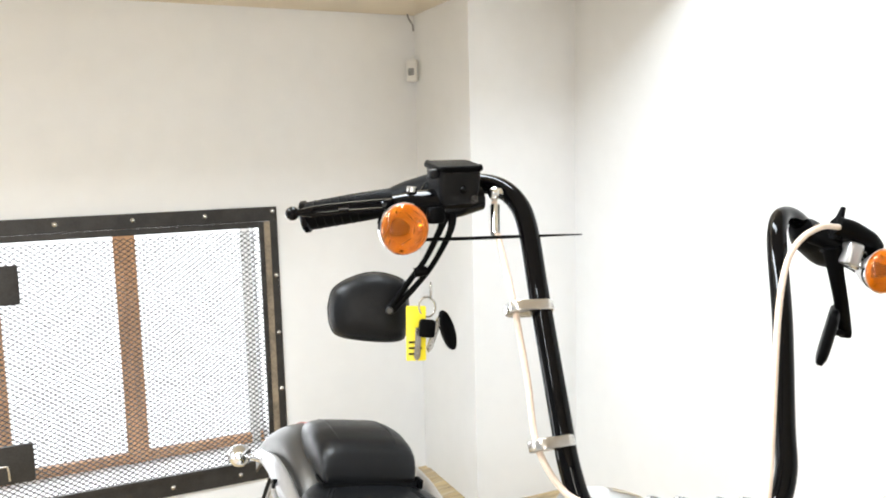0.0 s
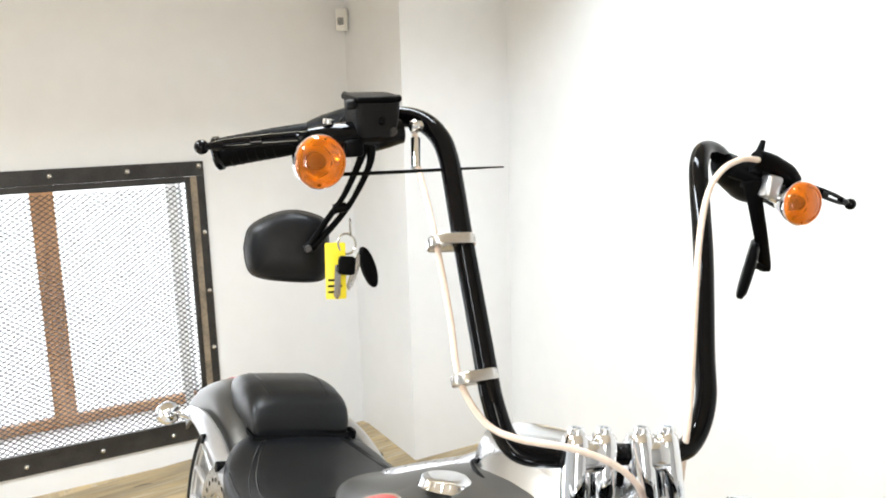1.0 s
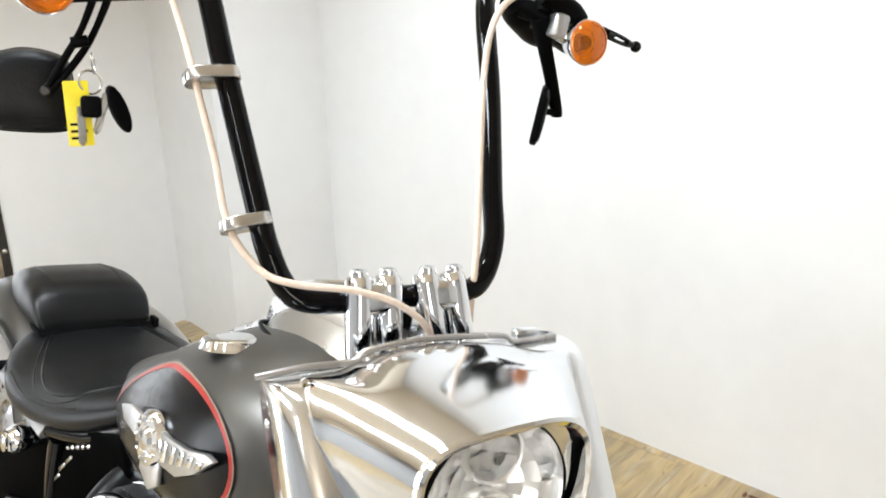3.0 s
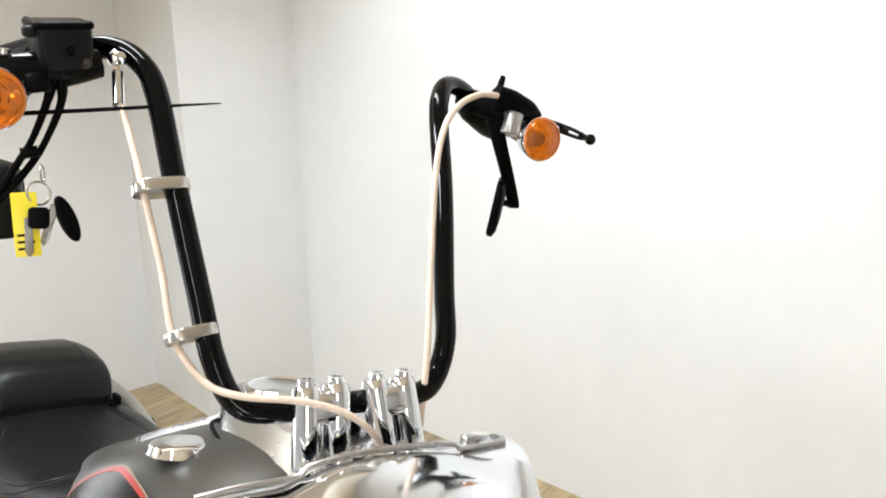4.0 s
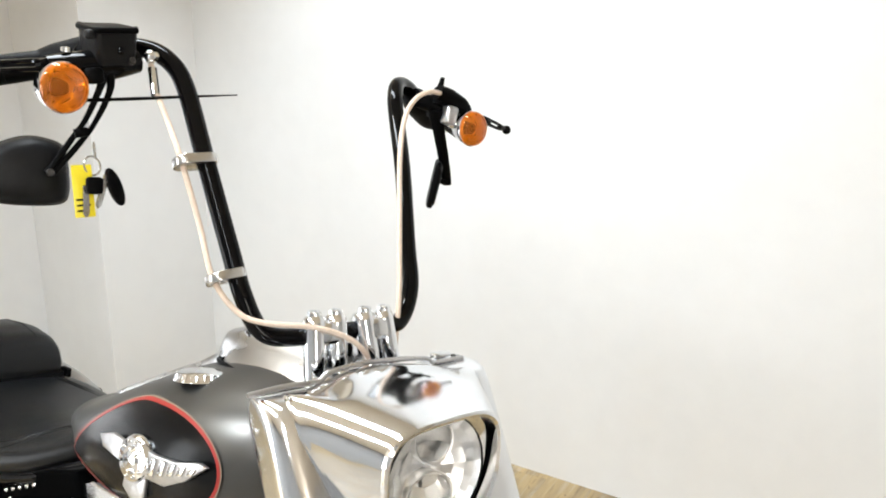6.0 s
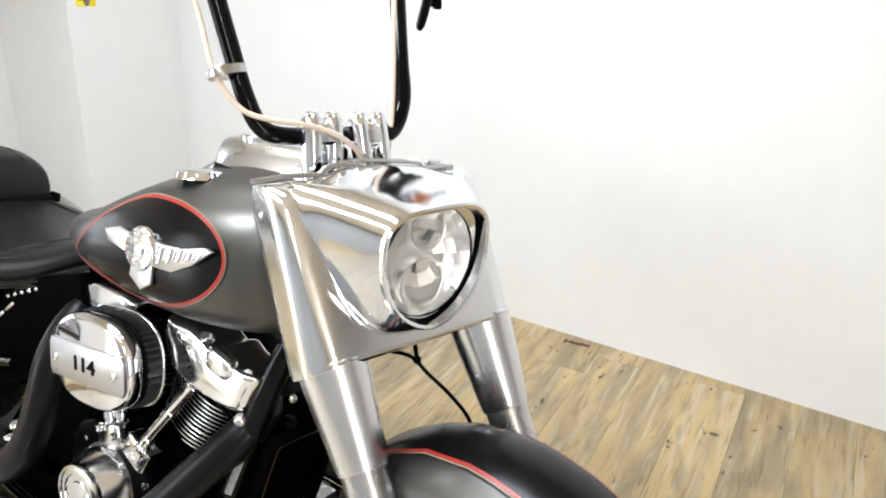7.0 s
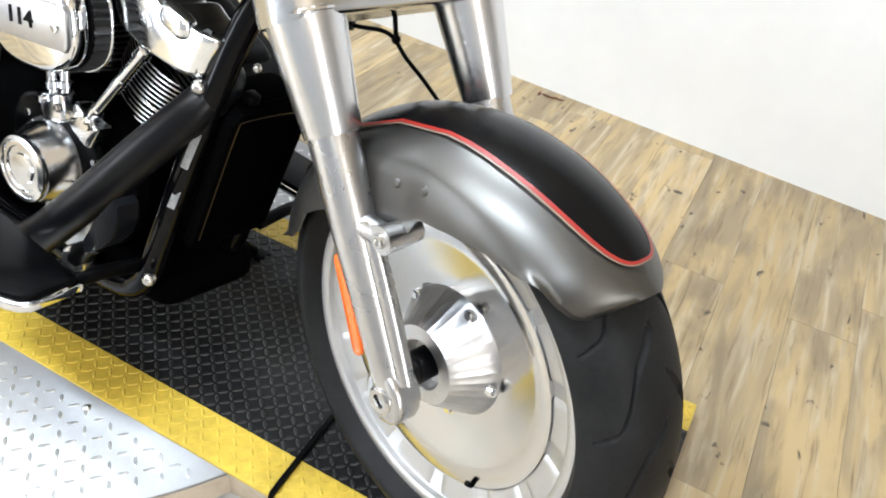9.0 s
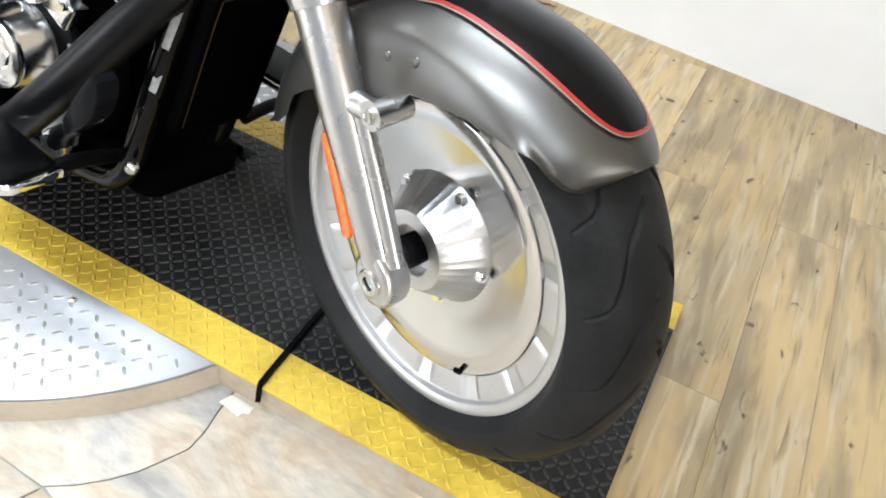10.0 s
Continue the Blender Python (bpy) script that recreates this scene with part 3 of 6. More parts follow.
def fender_point(a, v, grow=0.0):
    """a: degrees round the axle, from ahead; v: -1 to 1 across."""
    inner = float(np.interp(a, [47, 53, 61, 75, 84, 91, 94, 97, 112, 125, 150, 160, 166, 169], [0.336, 0.320, 0.286, 0.258, 0.243, 0.236, 0.215, 0.192, 0.195, 0.215, 0.248, 0.248, 0.260, 0.285]))
    top = float(np.interp(a, [47, 55, 80, 120, 150, 169], [0.357, 0.355, 0.3405, 0.3275, 0.3275, 0.3275])) + grow
    half = float(np.interp(a, [47, 48, 49.5, 52.5, 56.5, 75, 150, 169], [0.056, 0.072, 0.083, 0.093, 0.099, 0.104, 0.101, 0.092])) + grow
    ph = v * math.pi / 2
    c, s = abs(math.cos(ph)), math.sin(ph)
    y = half * math.copysign(abs(s) ** 1.14, s)
    drop = (1 - c ** 1.22) if abs(v) < 1 else 1.0
    near = top - 0.070
    if abs(v) > 0.75:
        w = (abs(v) - 0.75) / 0.25
        base = top - (top - near) * (1 - (math.cos(0.75 * math.pi / 2)) ** 1.22)
        r = base + (min(inner, base) - base) * w
    else:
        r = top - (top - near) * drop
    r = max(r, min(inner, top)) if inner < near else r * 1.0
    ar = radians(a)
    return (r * math.cos(ar), YC - 0.017 + 0.97 * y, WHEEL_Z + r * math.sin(ar))


def fender_shell(grow):
    rows = []
    vs = [-1 + 2 * j / 40 for j in range(41)]
    for i in range(111):
        a = FA0 + (FA1 - FA0) * i / 110
        rows.append([fender_point(a, v, grow) for v in vs])
    return rows


outer, inner_rows = fender_shell(0.0), fender_shell(-0.004)
fs = loft([o + list(reversed(i)) for o, i in zip(outer, inner_rows)], True, True)
front_fender = part("front_fender", fs, GREY_PAINT, bike, "satin grey front fender with a black panel", FORK, 60)


def fender_panel(a0, a1, w0, w1, grow, n=60, ring=None):
    """The painted tongue on the fender's crown; ring: (inner, outer) scale for its outline."""
    am, ah = (a0 + a1) / 2, (a1 - a0) / 2
    s = Shape()
    verts, faces = [], []
    scales = [k / 16 for k in range(17)] if ring is None else [ring[0], (ring[0] + ring[1]) / 2, ring[1]]
    for sc in scales:
        for j in range(n):
            t = 2 * math.pi * j / n
            ca, sa = math.cos(t), math.sin(t)
            e = 0.42
            aa = am + ah * sc * math.copysign(abs(ca) ** e, ca) if ring is None else am + (ah + (sc - 1) * 4.2) * math.copysign(abs(ca) ** e, ca)
            wv = w0 + (w1 - w0) * (aa - a0) / (a1 - a0)
            vv = wv * sc * math.copysign(abs(sa) ** 0.55, sa) if ring is None else (wv + (sc - 1) * 0.26) * math.copysign(abs(sa) ** 0.55, sa)
            verts.append(fender_point(min(max(aa, FA0 + 1), FA1), vv, grow))
    for i in range(len(scales) - 1):
        for j in range(n):
            faces.append((i * n + j, i * n + (j + 1) % n, (i + 1) * n + (j + 1) % n, (i + 1) * n + j))
    return s.add(verts, faces)


part("black_panel", fender_panel(53, 164, 0.36, 0.36, 0.0036, 160), BLACK_PAINT, front_fender, "black painted panel")
part("pinstripe", fender_panel(53, 164, 0.36, 0.36, 0.0042, 160, (1.0, 1.12)), RED_PAINT, front_fender, "red pinstripe round the panel")
part("pinstripe", fender_panel(53, 164, 0.36, 0.36, 0.0038, 160, (1.12, 1.18)), GOLD_PAINT, front_fender, "tan outer pinstripe")
for a, v in ((101, -0.81), (91, -0.83)):
    p = Vector(fender_point(a, v))
    part("fender_screw", lathe([(1e-5, 0.003), (0.004, 0.0025), (0.006, 0)], 14, aim(p, (0, -1, 0.15))), GREY_PAINT, front_fender)

# headlight nacelle
YN = -0.016


def outline(w, zc, up, down, x, n=64, skew=0.0, top_e=3.6, bot_e=1.9):
    pts = []
    for j in range(n):
        t = 2 * math.pi * j / n
        c, s = math.cos(t), math.sin(t)
        e = top_e if s > 0 else bot_e
        y = w * math.copysign(abs(c) ** (2 / e), c)
        z = zc + (up if s > 0 else down) * math.copysign(abs(s) ** (2 / e), s)
        pts.append((x + skew * (z - zc), YN - 0.0085 + y, z))
    return pts


TRIM_Y = [-0.192, -0.145, -0.098, -0.084, -0.035, 0.010, 0.074, 0.089, 0.145, 0.170]
TRIM_Z = [0.9365, 0.9380, 0.9355, 0.9435, 0.9465, 0.9430, 0.9335, 0.9245, 0.9205, 0.9185]


def trim_z(y):
    """Height of the stepped trim that closes the nacelle's top."""
    return float(np.interp(y, TRIM_Y, TRIM_Z))


PLANE_K = 0.2177                       # the shroud's front face: 0.866 x + 0.5 z = PLANE_K


def pod_ring(t, n=80):
    """From the crease on the shroud (t = 0) to the lamp's rim (t = 1)."""
    e = t ** 0.80
    w, zc = 0.147 + (0.0905 - 0.147) * e, 0.902 + (0.858 - 0.902) * t
    up, down = 0.046 + (0.066 - 0.046) * t, 0.149 + (0.102 - 0.149) * t
    taper, be, te = 0.36 * (1 - e), 6.0 - 4.1 * e, 4.2 - 0.6 * t
    pts = []
    for j in range(n):
        a = 2 * math.pi * j / n
        c, s = math.cos(a), math.sin(a)
        k = te if s > 0 else be
        f = abs(s) ** (2 / k)
        y = w * math.copysign(abs(c) ** (2 / k), c) * (1 if s > 0 else 1 - taper * f)
        z = min(zc + (up if s > 0 else -down) * f, sum(trim_z(YN - 0.0085 * t + y + d) for d in (-0.016, -0.008, 0, 0.008, 0.016)) / 5 - 0.001)
        back = (PLANE_K - 0.5 * z) / 0.866 - 0.45 * max(0.0, z - 0.912)
        pts.append((back + (-0.165 - back) * t, YN - 0.0085 * t + y, z))
    return pts


pod_rings = [[(x - 0.022, y, z - 0.004) for x, y, z in pod_ring(0.0)]] + [pod_ring(k / 14) for k in range(15)]
pod = part("headlight_nacelle", loft(pod_rings, False), POD_CHROME, bike, "large chrome headlight nacelle", FORK, 50)
bez = []
for dx, g in ((-0.165, 0.0), (-0.160, -0.001), (-0.158, -0.004), (-0.160, -0.008), (-0.172, -0.0095), (-0.195, -0.014)):
    bez.append(outline(0.0905 + g, 0.858, 0.066 + g, 0.102 + g, dx))
part("bezel", loft(bez, False), CHROME, pod, "chrome headlight rim")


def oval(w, h, x, n=48, yc=-0.010, zc=0.846):
    return [(x, YN + yc + w * math.cos(2 * math.pi * j / n), zc + h * math.sin(2 * math.pi * j / n)) for j in range(n)]


part("lens", loft([oval(0.0735 * q, 0.0735 * q, -0.160 - 0.016 * q * q) for q in (0.02, 0.3, 0.6, 0.85, 1.0)], False), GLASS, pod, "clear round headlight glass").visible_shadow = False
part("gasket", loft([oval(0.0735, 0.0735, -0.174), oval(0.0742, 0.0742, -0.1735), oval(0.0750, 0.0750, -0.180), oval(0.0735, 0.0735, -0.182)], False), SATIN_BLACK, pod, "black lens gasket")
part("lamp_surround", loft([outline(0.0890, 0.858, 0.0645, 0.1005, -0.172), outline(0.085, 0.855, 0.062, 0.094, -0.177), oval(0.0760, 0.0760, -0.179, 64), oval(0.0760, 0.0760, -0.196, 64)], False), SHROUD_CHROME, pod)
# faceted reflector, its segments turned a little against one another
rng = random.Random(3)
facets = Shape()
for i, (r0, r1) in enumerate(((0.010, 0.022), (0.022, 0.036), (0.036, 0.050), (0.050, 0.062), (0.062, 0.0735))):
    seg = (7, 11, 15, 20, 26)[i]
    for j in range(seg):
        a0, a1 = 2 * math.pi * j / seg, 2 * math.pi * (j + 1) / seg
        tip, tilt = rng.uniform(-0.0024, 0.0024), rng.uniform(-0.0026, 0.0026)
        quad = []
        for u in range(4):
            for v in range(4):
                r, a = r0 + (r1 - r0) * v / 3, a0 + (a1 - a0) * u / 3
                x = -0.214 + 0.036 * (r / 0.0735) ** 2 + tip + tilt * (u - 1.5) - 0.0009 * ((u - 1.5) ** 2 + (v - 1.5) ** 2) / 2.25
                quad.append((min(x, -0.178), YN - 0.010 + r * math.cos(a), 0.846 + r * math.sin(a)))
        facets.add(quad, [(u * 4 + v, u * 4 + v + 1, u * 4 + v + 5, u * 4 + v + 4) for u in range(3) for v in range(3)])
part("reflector_back", loft([oval(0.0735 * q, 0.0735 * q, -0.2165 + 0.036 * q * q) for q in (0.02, 0.25, 0.5, 0.75, 1.0)], False), LAMP_CHROME, pod)
part("reflector_bowl", facets, LAMP_CHROME, pod, "bright faceted reflector", None, 25)
for y, z, r in ((-0.006, 0.884, 0.027), (-0.014, 0.814, 0.033)):
    m_ = aim((-0.206, YN + y, z), (1, 0, 0.05))
    pl = part("projector_ring", lathe([(r, -0.01), (r + 0.0015, 0.012), (r + 0.0005, 0.0145), (r - 0.002, 0.013), (r - 0.002, -0.01)], 32, m_), LAMP_CHROME, pod)
    part("projector_glass", lathe([(r - 0.003, 0.012), (r * 0.7, 0.020), (r * 0.35, 0.024), (1e-5, 0.025)], 28, m_), GLASS, pl, "bulging projector lens")
# one broad shell over both upper fork tubes: flat face, rounded sides
shell = []
for z, fr, bk, cr in ((0.708, 0.043, 0.043, 0.043), (0.711, 0.0465, 0.0465, 0.046), (0.716, 0.047, 0.047, 0.046), (0.76, 0.047, 0.047, 0.040), (0.82, 0.047, 0.047, 0.034), (0.88, 0.047, 0.046, 0.030), (0.897, 0.044, 0.045, 0.028), (0.910, 0.036, 0.043, 0.024), (0.920, 0.024, 0.041, 0.018), (0.927, 0.010, 0.036, 0.008), (0.930, 0.002, 0.030, 0.002)):
    half = 0.1755 - 0.004 * max(0.0, (z - 0.716) / 0.21)
    ring = []
    for sy, sx, a0 in ((1, 1, 0), (-1, 1, 90), (-1, -1, 180), (1, -1, 270)):
        depth = fr if sx > 0 else bk
        r = min(cr, depth) if sx > 0 else min(0.030, bk)
        for j in range(9):
            a = radians(a0 + 90 * j / 8)
            ahead, y = sx * (depth - r) + r * math.sin(a), sy * (half - r) + r * math.cos(a)
            p = on_fork(z, 0, ahead)
            ring.append((p.x, -0.0136 + y, min(p.z, trim_z(y - 0.0136) - 0.002)))
    out_ring = []
    for i, q in enumerate(ring):
        out_ring.append(q)
        if i % 9 == 8:
            nx = ring[(i + 1) % 36]
            out_ring += [tuple(Vector(q).lerp(Vector(nx), t / 6)) for t in range(1, 6)]
    shell.append(out_ring)
part("fork_shroud", loft(shell), SHROUD_CHROME, bike, "broad chrome shroud over the upper fork", FORK, 50)
for side in (-1, 1):
    for zz in (0.895, 0.738):
        part("shroud_screw", ball(0.006, aim(on_fork(zz, side, -0.004) + Vector((0, side * 0.044, 0)), (0, side, 0)), 12, 0.6), CHROME, bike, "", FORK)
    part("joint_ring", lathe([(0.0465, 0.0), (0.0482, 0.002), (0.0482, 0.005), (0.0465, 0.007)], 40, aim(on_fork(0.712, side) + Vector((0, -0.001, 0)), AXIS), True), CHROME, bike, "", FORK)
trim_line = [(-0.3235 - 0.05 * abs(y) ** 1.5, y, z) for y, z in zip(TRIM_Y[:-1], TRIM_Z)]
part("top_trim", tube(trim_line, [0.0034] * len(trim_line), 10, 4), ALU, bike, "grey stepped trim along the nacelle top", FORK)
part("trim_tab", rbox(0.012, 0.034, 0.009, 0.003, pose(-0.338, 0.113, 0.927, -4, 0, 0)), CHROME, bike, "small bright tab behind the trim", FORK)

# wiring under the nacelle and the brake line to the wheel
part("wire", tube([(-0.34, 0.00, 0.652), (-0.312, 0.016, 0.653), (-0.275, 0.024, 0.660), (-0.262, 0.036, 0.652), (-0.264, 0.064, 0.620), (-0.250, 0.097, 0.582), (-0.225, 0.121, 0.540), (-0.21, 0.130, 0.49)], 0.0031, 10), SATIN_BLACK, bike, "thin black cable", FORK)
part("wire_clip", ball(0.0068, pose(-0.264, 0.041, 0.650), 10), SATIN_BLACK, bike, "", FORK)
part("wire_plug", rod((-0.335, 0.004, 0.653), (-0.322, 0.012, 0.653), 0.0085, 14), SATIN_BLACK, bike, "", FORK)
part("wire", tube([(-0.268, 0.034, 0.715), (-0.266, 0.035, 0.685), (-0.264, 0.040, 0.655)], 0.0034, 8), SATIN_BLACK, bike, "thin black cable", FORK)
part("lower_clamp", rbox(0.07, 0.30, 0.045, 0.01, aim(on_fork(0.735, 0, -0.02), AXIS)), BLACK_METAL, bike, "", FORK)

# handlebar
HB = [(0.0, -0.085, -0.007), (-0.008, -0.118, 0.006), (-0.020, -0.137, 0.048), (-0.045, -0.1455, 0.103), (-0.095, -0.163, 0.218), (-0.138, -0.174, 0.306), (-0.160, -0.186, 0.339), (-0.182, -0.208, 0.355), (-0.200, -0.242, 0.353), (-0.230, -0.300, 0.330), (-0.262, -0.420, 0.296)]
path = [(0, 0, -0.007)] + HB
bar = tube(list(reversed(mirrored(HB))) + path, 0.0127, 20, 6)
handlebar = part("handlebar", bar, GLOSS_BLACK, bike, "tall gloss black ape-hanger handlebar", BARS)


# risers and top clamp
for ys, splay in (((-0.047, -0.013), -1), ((0.035, 0.068), 9)):
    riser = Shape()
    for y in ys:
        riser.join(lathe([(0.0150, -0.125), (0.0155, -0.110), (0.0158, -0.02), (0.0160, 0.012), (0.0150, 0.019), (0.0120, 0.023), (1e-5, 0.024)], 28, Matrix.Translation((0.012, y, -0.002)) @ Matrix.Rotation(radians(splay), 4, "X") @ Matrix.Rotation(radians(-10), 4, "Y")))
    riser.join(rbox(0.052, 0.052, 0.036, 0.010, pose(0.002, sum(ys) / 2, -0.006, 0, -10, 0)))
    r = part("riser", riser, CHROME, bike, "chrome handlebar riser clamp", BARS)
    for y in ys:
        part("riser_bolt", lathe([(1e-5, 0.0235), (0.004, 0.0235), (0.0045, 0.028), (0.0085, 0.028), (0.0095, 0.025), (0.0095, 0.018)], 18, Matrix.Translation((0.009, y, 0))), CHROME, r)
part("riser_base", rbox(0.11, 0.20, 0.03, 0.012, pose(0.010, 0.005, -0.118, 0, 30, 0)), CHROME, bike, "", BARS)
part("bar_wiring", tube([(0.0, -0.01, -0.10), (0.012, 0.005, -0.06), (0.0, 0.018, -0.03), (-0.02, 0.02, -0.08)], 0.006, 10), SATIN_BLACK, bike, "", BARS)

# grips and controls
GRIP = [(-0.231, -0.302, 0.329), (-0.248, -0.366, 0.312), (-0.266, -0.434, 0.2925)]
for side in (1, -1):
    pts = [(x, y * side, z) for x, y, z in GRIP]
    g = tube(pts, [0.0180, 0.0190, 0.0185], 22, 5)
    grip = part("grip", g, SATIN_BLACK, bike, "black rubber hand grip", BARS)
    for f in (0.05, 0.20, 0.35, 0.50, 0.65, 0.80):
        c = Vector(pts[1]).lerp(Vector(pts[2]), f)
        part("grip_rib", lathe([(0.0182, -0.0016), (0.0196, 0.0), (0.0182, 0.0016)], 24, aim(c, Vector(pts[2]) - Vector(pts[1]))), SATIN_BLACK, grip)
    end_m = aim(pts[-1], Vector(pts[-1]) - Vector(pts[1]))
    part("grip_end", lathe([(0.0185, -0.004), (0.0212, -0.002), (0.0215, 0.004), (0.0195, 0.0060), (0.013, 0.0064), (0.012, 0.0040), (1e-5, 0.0040)], 26, end_m), GLOSS_BLACK, grip, "flanged gloss black grip end")
    # the clutch side sits lower on its bar and turned outwards
    drop, push = (0.0, 0.0) if side > 0 else (-0.016, 0.010)
    house = tube([(x, y * side + push, z + drop) for x, y, z in ((-0.196, -0.238, 0.356), (-0.212, -0.262, 0.348), (-0.232, -0.306, 0.329), (-0.238, -0.325, 0.322))], [0.0165, 0.024, 0.024, 0.0205], 20, 4)
    hs = part("switch_housing", house, SATIN_BLACK, bike, "black switch housing", BARS)
    part("housing_seam", lathe([(0.0243, -0.0012), (0.0252, 0.0), (0.0243, 0.0012)], 26, aim((-0.224, -0.288 * side + push, 0.337 + drop), (0.46, 0.82 * side, -0.34))), GLOSS_BLACK, hs)
    for k, dz in enumerate((0.008, -0.008)):
        part("switch_button", rbox(0.010, 0.014, 0.008, 0.002, pose(-0.197 + 0.004 * k, -0.280 * side + push, 0.337 + drop + dz, 0, 0, -20 * side)), GREY_PLASTIC, hs)
    # lever blade with two long slots: an upper and a lower rail with webs between
    blade = [Vector((x, y * side, z)) for x, y, z in ((-0.174, -0.312, 0.328), (-0.160, -0.338, 0.320), (-0.158, -0.385, 0.312), (-0.164, -0.430, 0.303), (-0.167, -0.450, 0.2995))]
    lever = tube([(-0.180, -0.284 * side, 0.333), blade[0], blade[1].lerp(blade[2], 0.25)], [0.013, 0.0105, 0.0085], 12, 4, 0.55)
    for dz in (0.0052, -0.0052):
        lever.join(tube([blade[1] + Vector((0, 0, dz)), blade[2] + Vector((0, 0, dz * 0.9)), blade[3] + Vector((0, 0, dz * 0.75)), blade[4]], [0.0030, 0.0030, 0.0030, 0.0036], 8, 5))
    lever.join(rod(blade[2].lerp(blade[3], 0.15), blade[2].lerp(blade[3], 0.42), 0.0050))
    lever.join(rod(blade[3].lerp(blade[4], 0.2), blade[4], 0.0052, 12, 0.0042))
    lv = part("lever", lever, GLOSS_BLACK, bike, "black slotted hand lever with a ball end", BARS)
    part("lever_ball", ball(0.0085, pose(-0.168, -0.4565 * side, 0.298)), GLOSS_BLACK, lv)
    bracket = Shape().join(tube([(-0.190, -0.262 * side, 0.335), (-0.172, -0.285 * side, 0.325), (-0.165, -0.305 * side, 0.305)], [0.015, 0.014, 0.012], 12, 4))
    part("control_clamp", bracket, SATIN_BLACK, bike, "", BARS)

# right-hand brake reservoir: tapered cup, overlapping lid with a proud lug
res_m = pose(-0.168, -0.266, 0.353, 8, 8, 8) @ Matrix.Diagonal((0.95, 0.80, 0.95, 1))
cup = []
for z, f in ((-0.024, 0.80), (-0.020, 0.88), (-0.004, 0.95), (0.012, 0.985), (0.018, 0.99)):
    cup.append([tuple(res_m @ Vector((x, y, z))) for x, y in round_rect(0.060 * f, 0.069 * f, 0.009)])
res = part("brake_reservoir", loft(cup), GREY_PLASTIC, bike, "black brake fluid reservoir", BARS, 50)
part("reservoir_lid", slab(round_rect(0.064, 0.073, 0.007), 0.008, 0.003, res_m @ Matrix.Translation((-0.001, 0, 0.0180))), SATIN_BLACK, res)
part("lid_lug", rbox(0.014, 0.016, 0.012, 0.004, res_m @ Matrix.Translation((0.020, -0.040, 0.0160))), GREY_PLASTIC, res)
part("sight_glass", lathe([(1e-5, 0.0025), (0.004, 0.002), (0.0055, 0.0)], 18, res_m @ pose(0.0295, 0.004, -0.004, 0, 90, 0)), GLOSS_BLACK, res)
for dx, dy in ((0.026, 0.031), (-0.026, -0.031)):
    part("lid_screw", bolt(0.0030, 0.0012, res_m @ Matrix.Translation((dx, dy, 0.0262))), STEEL_DARK, res)
master = part("master_cylinder", tube([(-0.172, -0.228, 0.338), (-0.168, -0.262, 0.330), (-0.166, -0.310, 0.322), (-0.164, -0.340, 0.318)], [0.015, 0.020, 0.017, 0.012], 18, 4), GLOSS_BLACK, bike, "", BARS)
part("pivot_screw", lathe([(1e-5, 0.003), (0.003, 0.003), (0.0035, 0.005), (0.006, 0.005), (0.0065, 0.0)], 16, aim((-0.162, -0.318, 0.338), (0.15, 0, 1))), STEEL, master)
part("clamp_bolt", bolt(0.0045, 0.006, aim((-0.150, -0.243, 0.336), (1, 0, 0.1))), STEEL_DARK, master)
part("banjo_bolt", Shape().join(ball(0.009, pose(-0.168, -0.212, 0.345))).join(bolt(0.0075, 0.012, aim((-0.168, -0.214, 0.345), (0.2, 1, 0.1)))), CHROME, bike, "chrome banjo bolt", BARS)

# clutch side housing, silver bracket and mirror perch
part("clutch_housing", tube([(-0.150, 0.266, 0.348), (-0.150, 0.290, 0.342), (-0.150, 0.320, 0.331), (-0.151, 0.338, 0.322)], [0.015, 0.017, 0.016, 0.011], 18, 4, 0.8), SATIN_BLACK, bike, "", BARS)
part("clutch_pivot", tube([(-0.152, 0.270, 0.330), (-0.151, 0.272, 0.352), (-0.150, 0.2765, 0.374)], [0.008, 0.0062, 0.0035], 12, 4), SATIN_BLACK, bike, "", BARS)
part("signal_bracket", rbox(0.022, 0.024, 0.032, 0.004, pose(-0.148, 0.296, 0.312, -10, 0, 0)), SILVER, bike, "silver signal bracket", BARS)
part("signal_bracket", rbox(0.020, 0.022, 0.020, 0.004, pose(-0.150, -0.288, 0.312, 10, 0, 0)), SATIN_BLACK, bike, "", BARS)

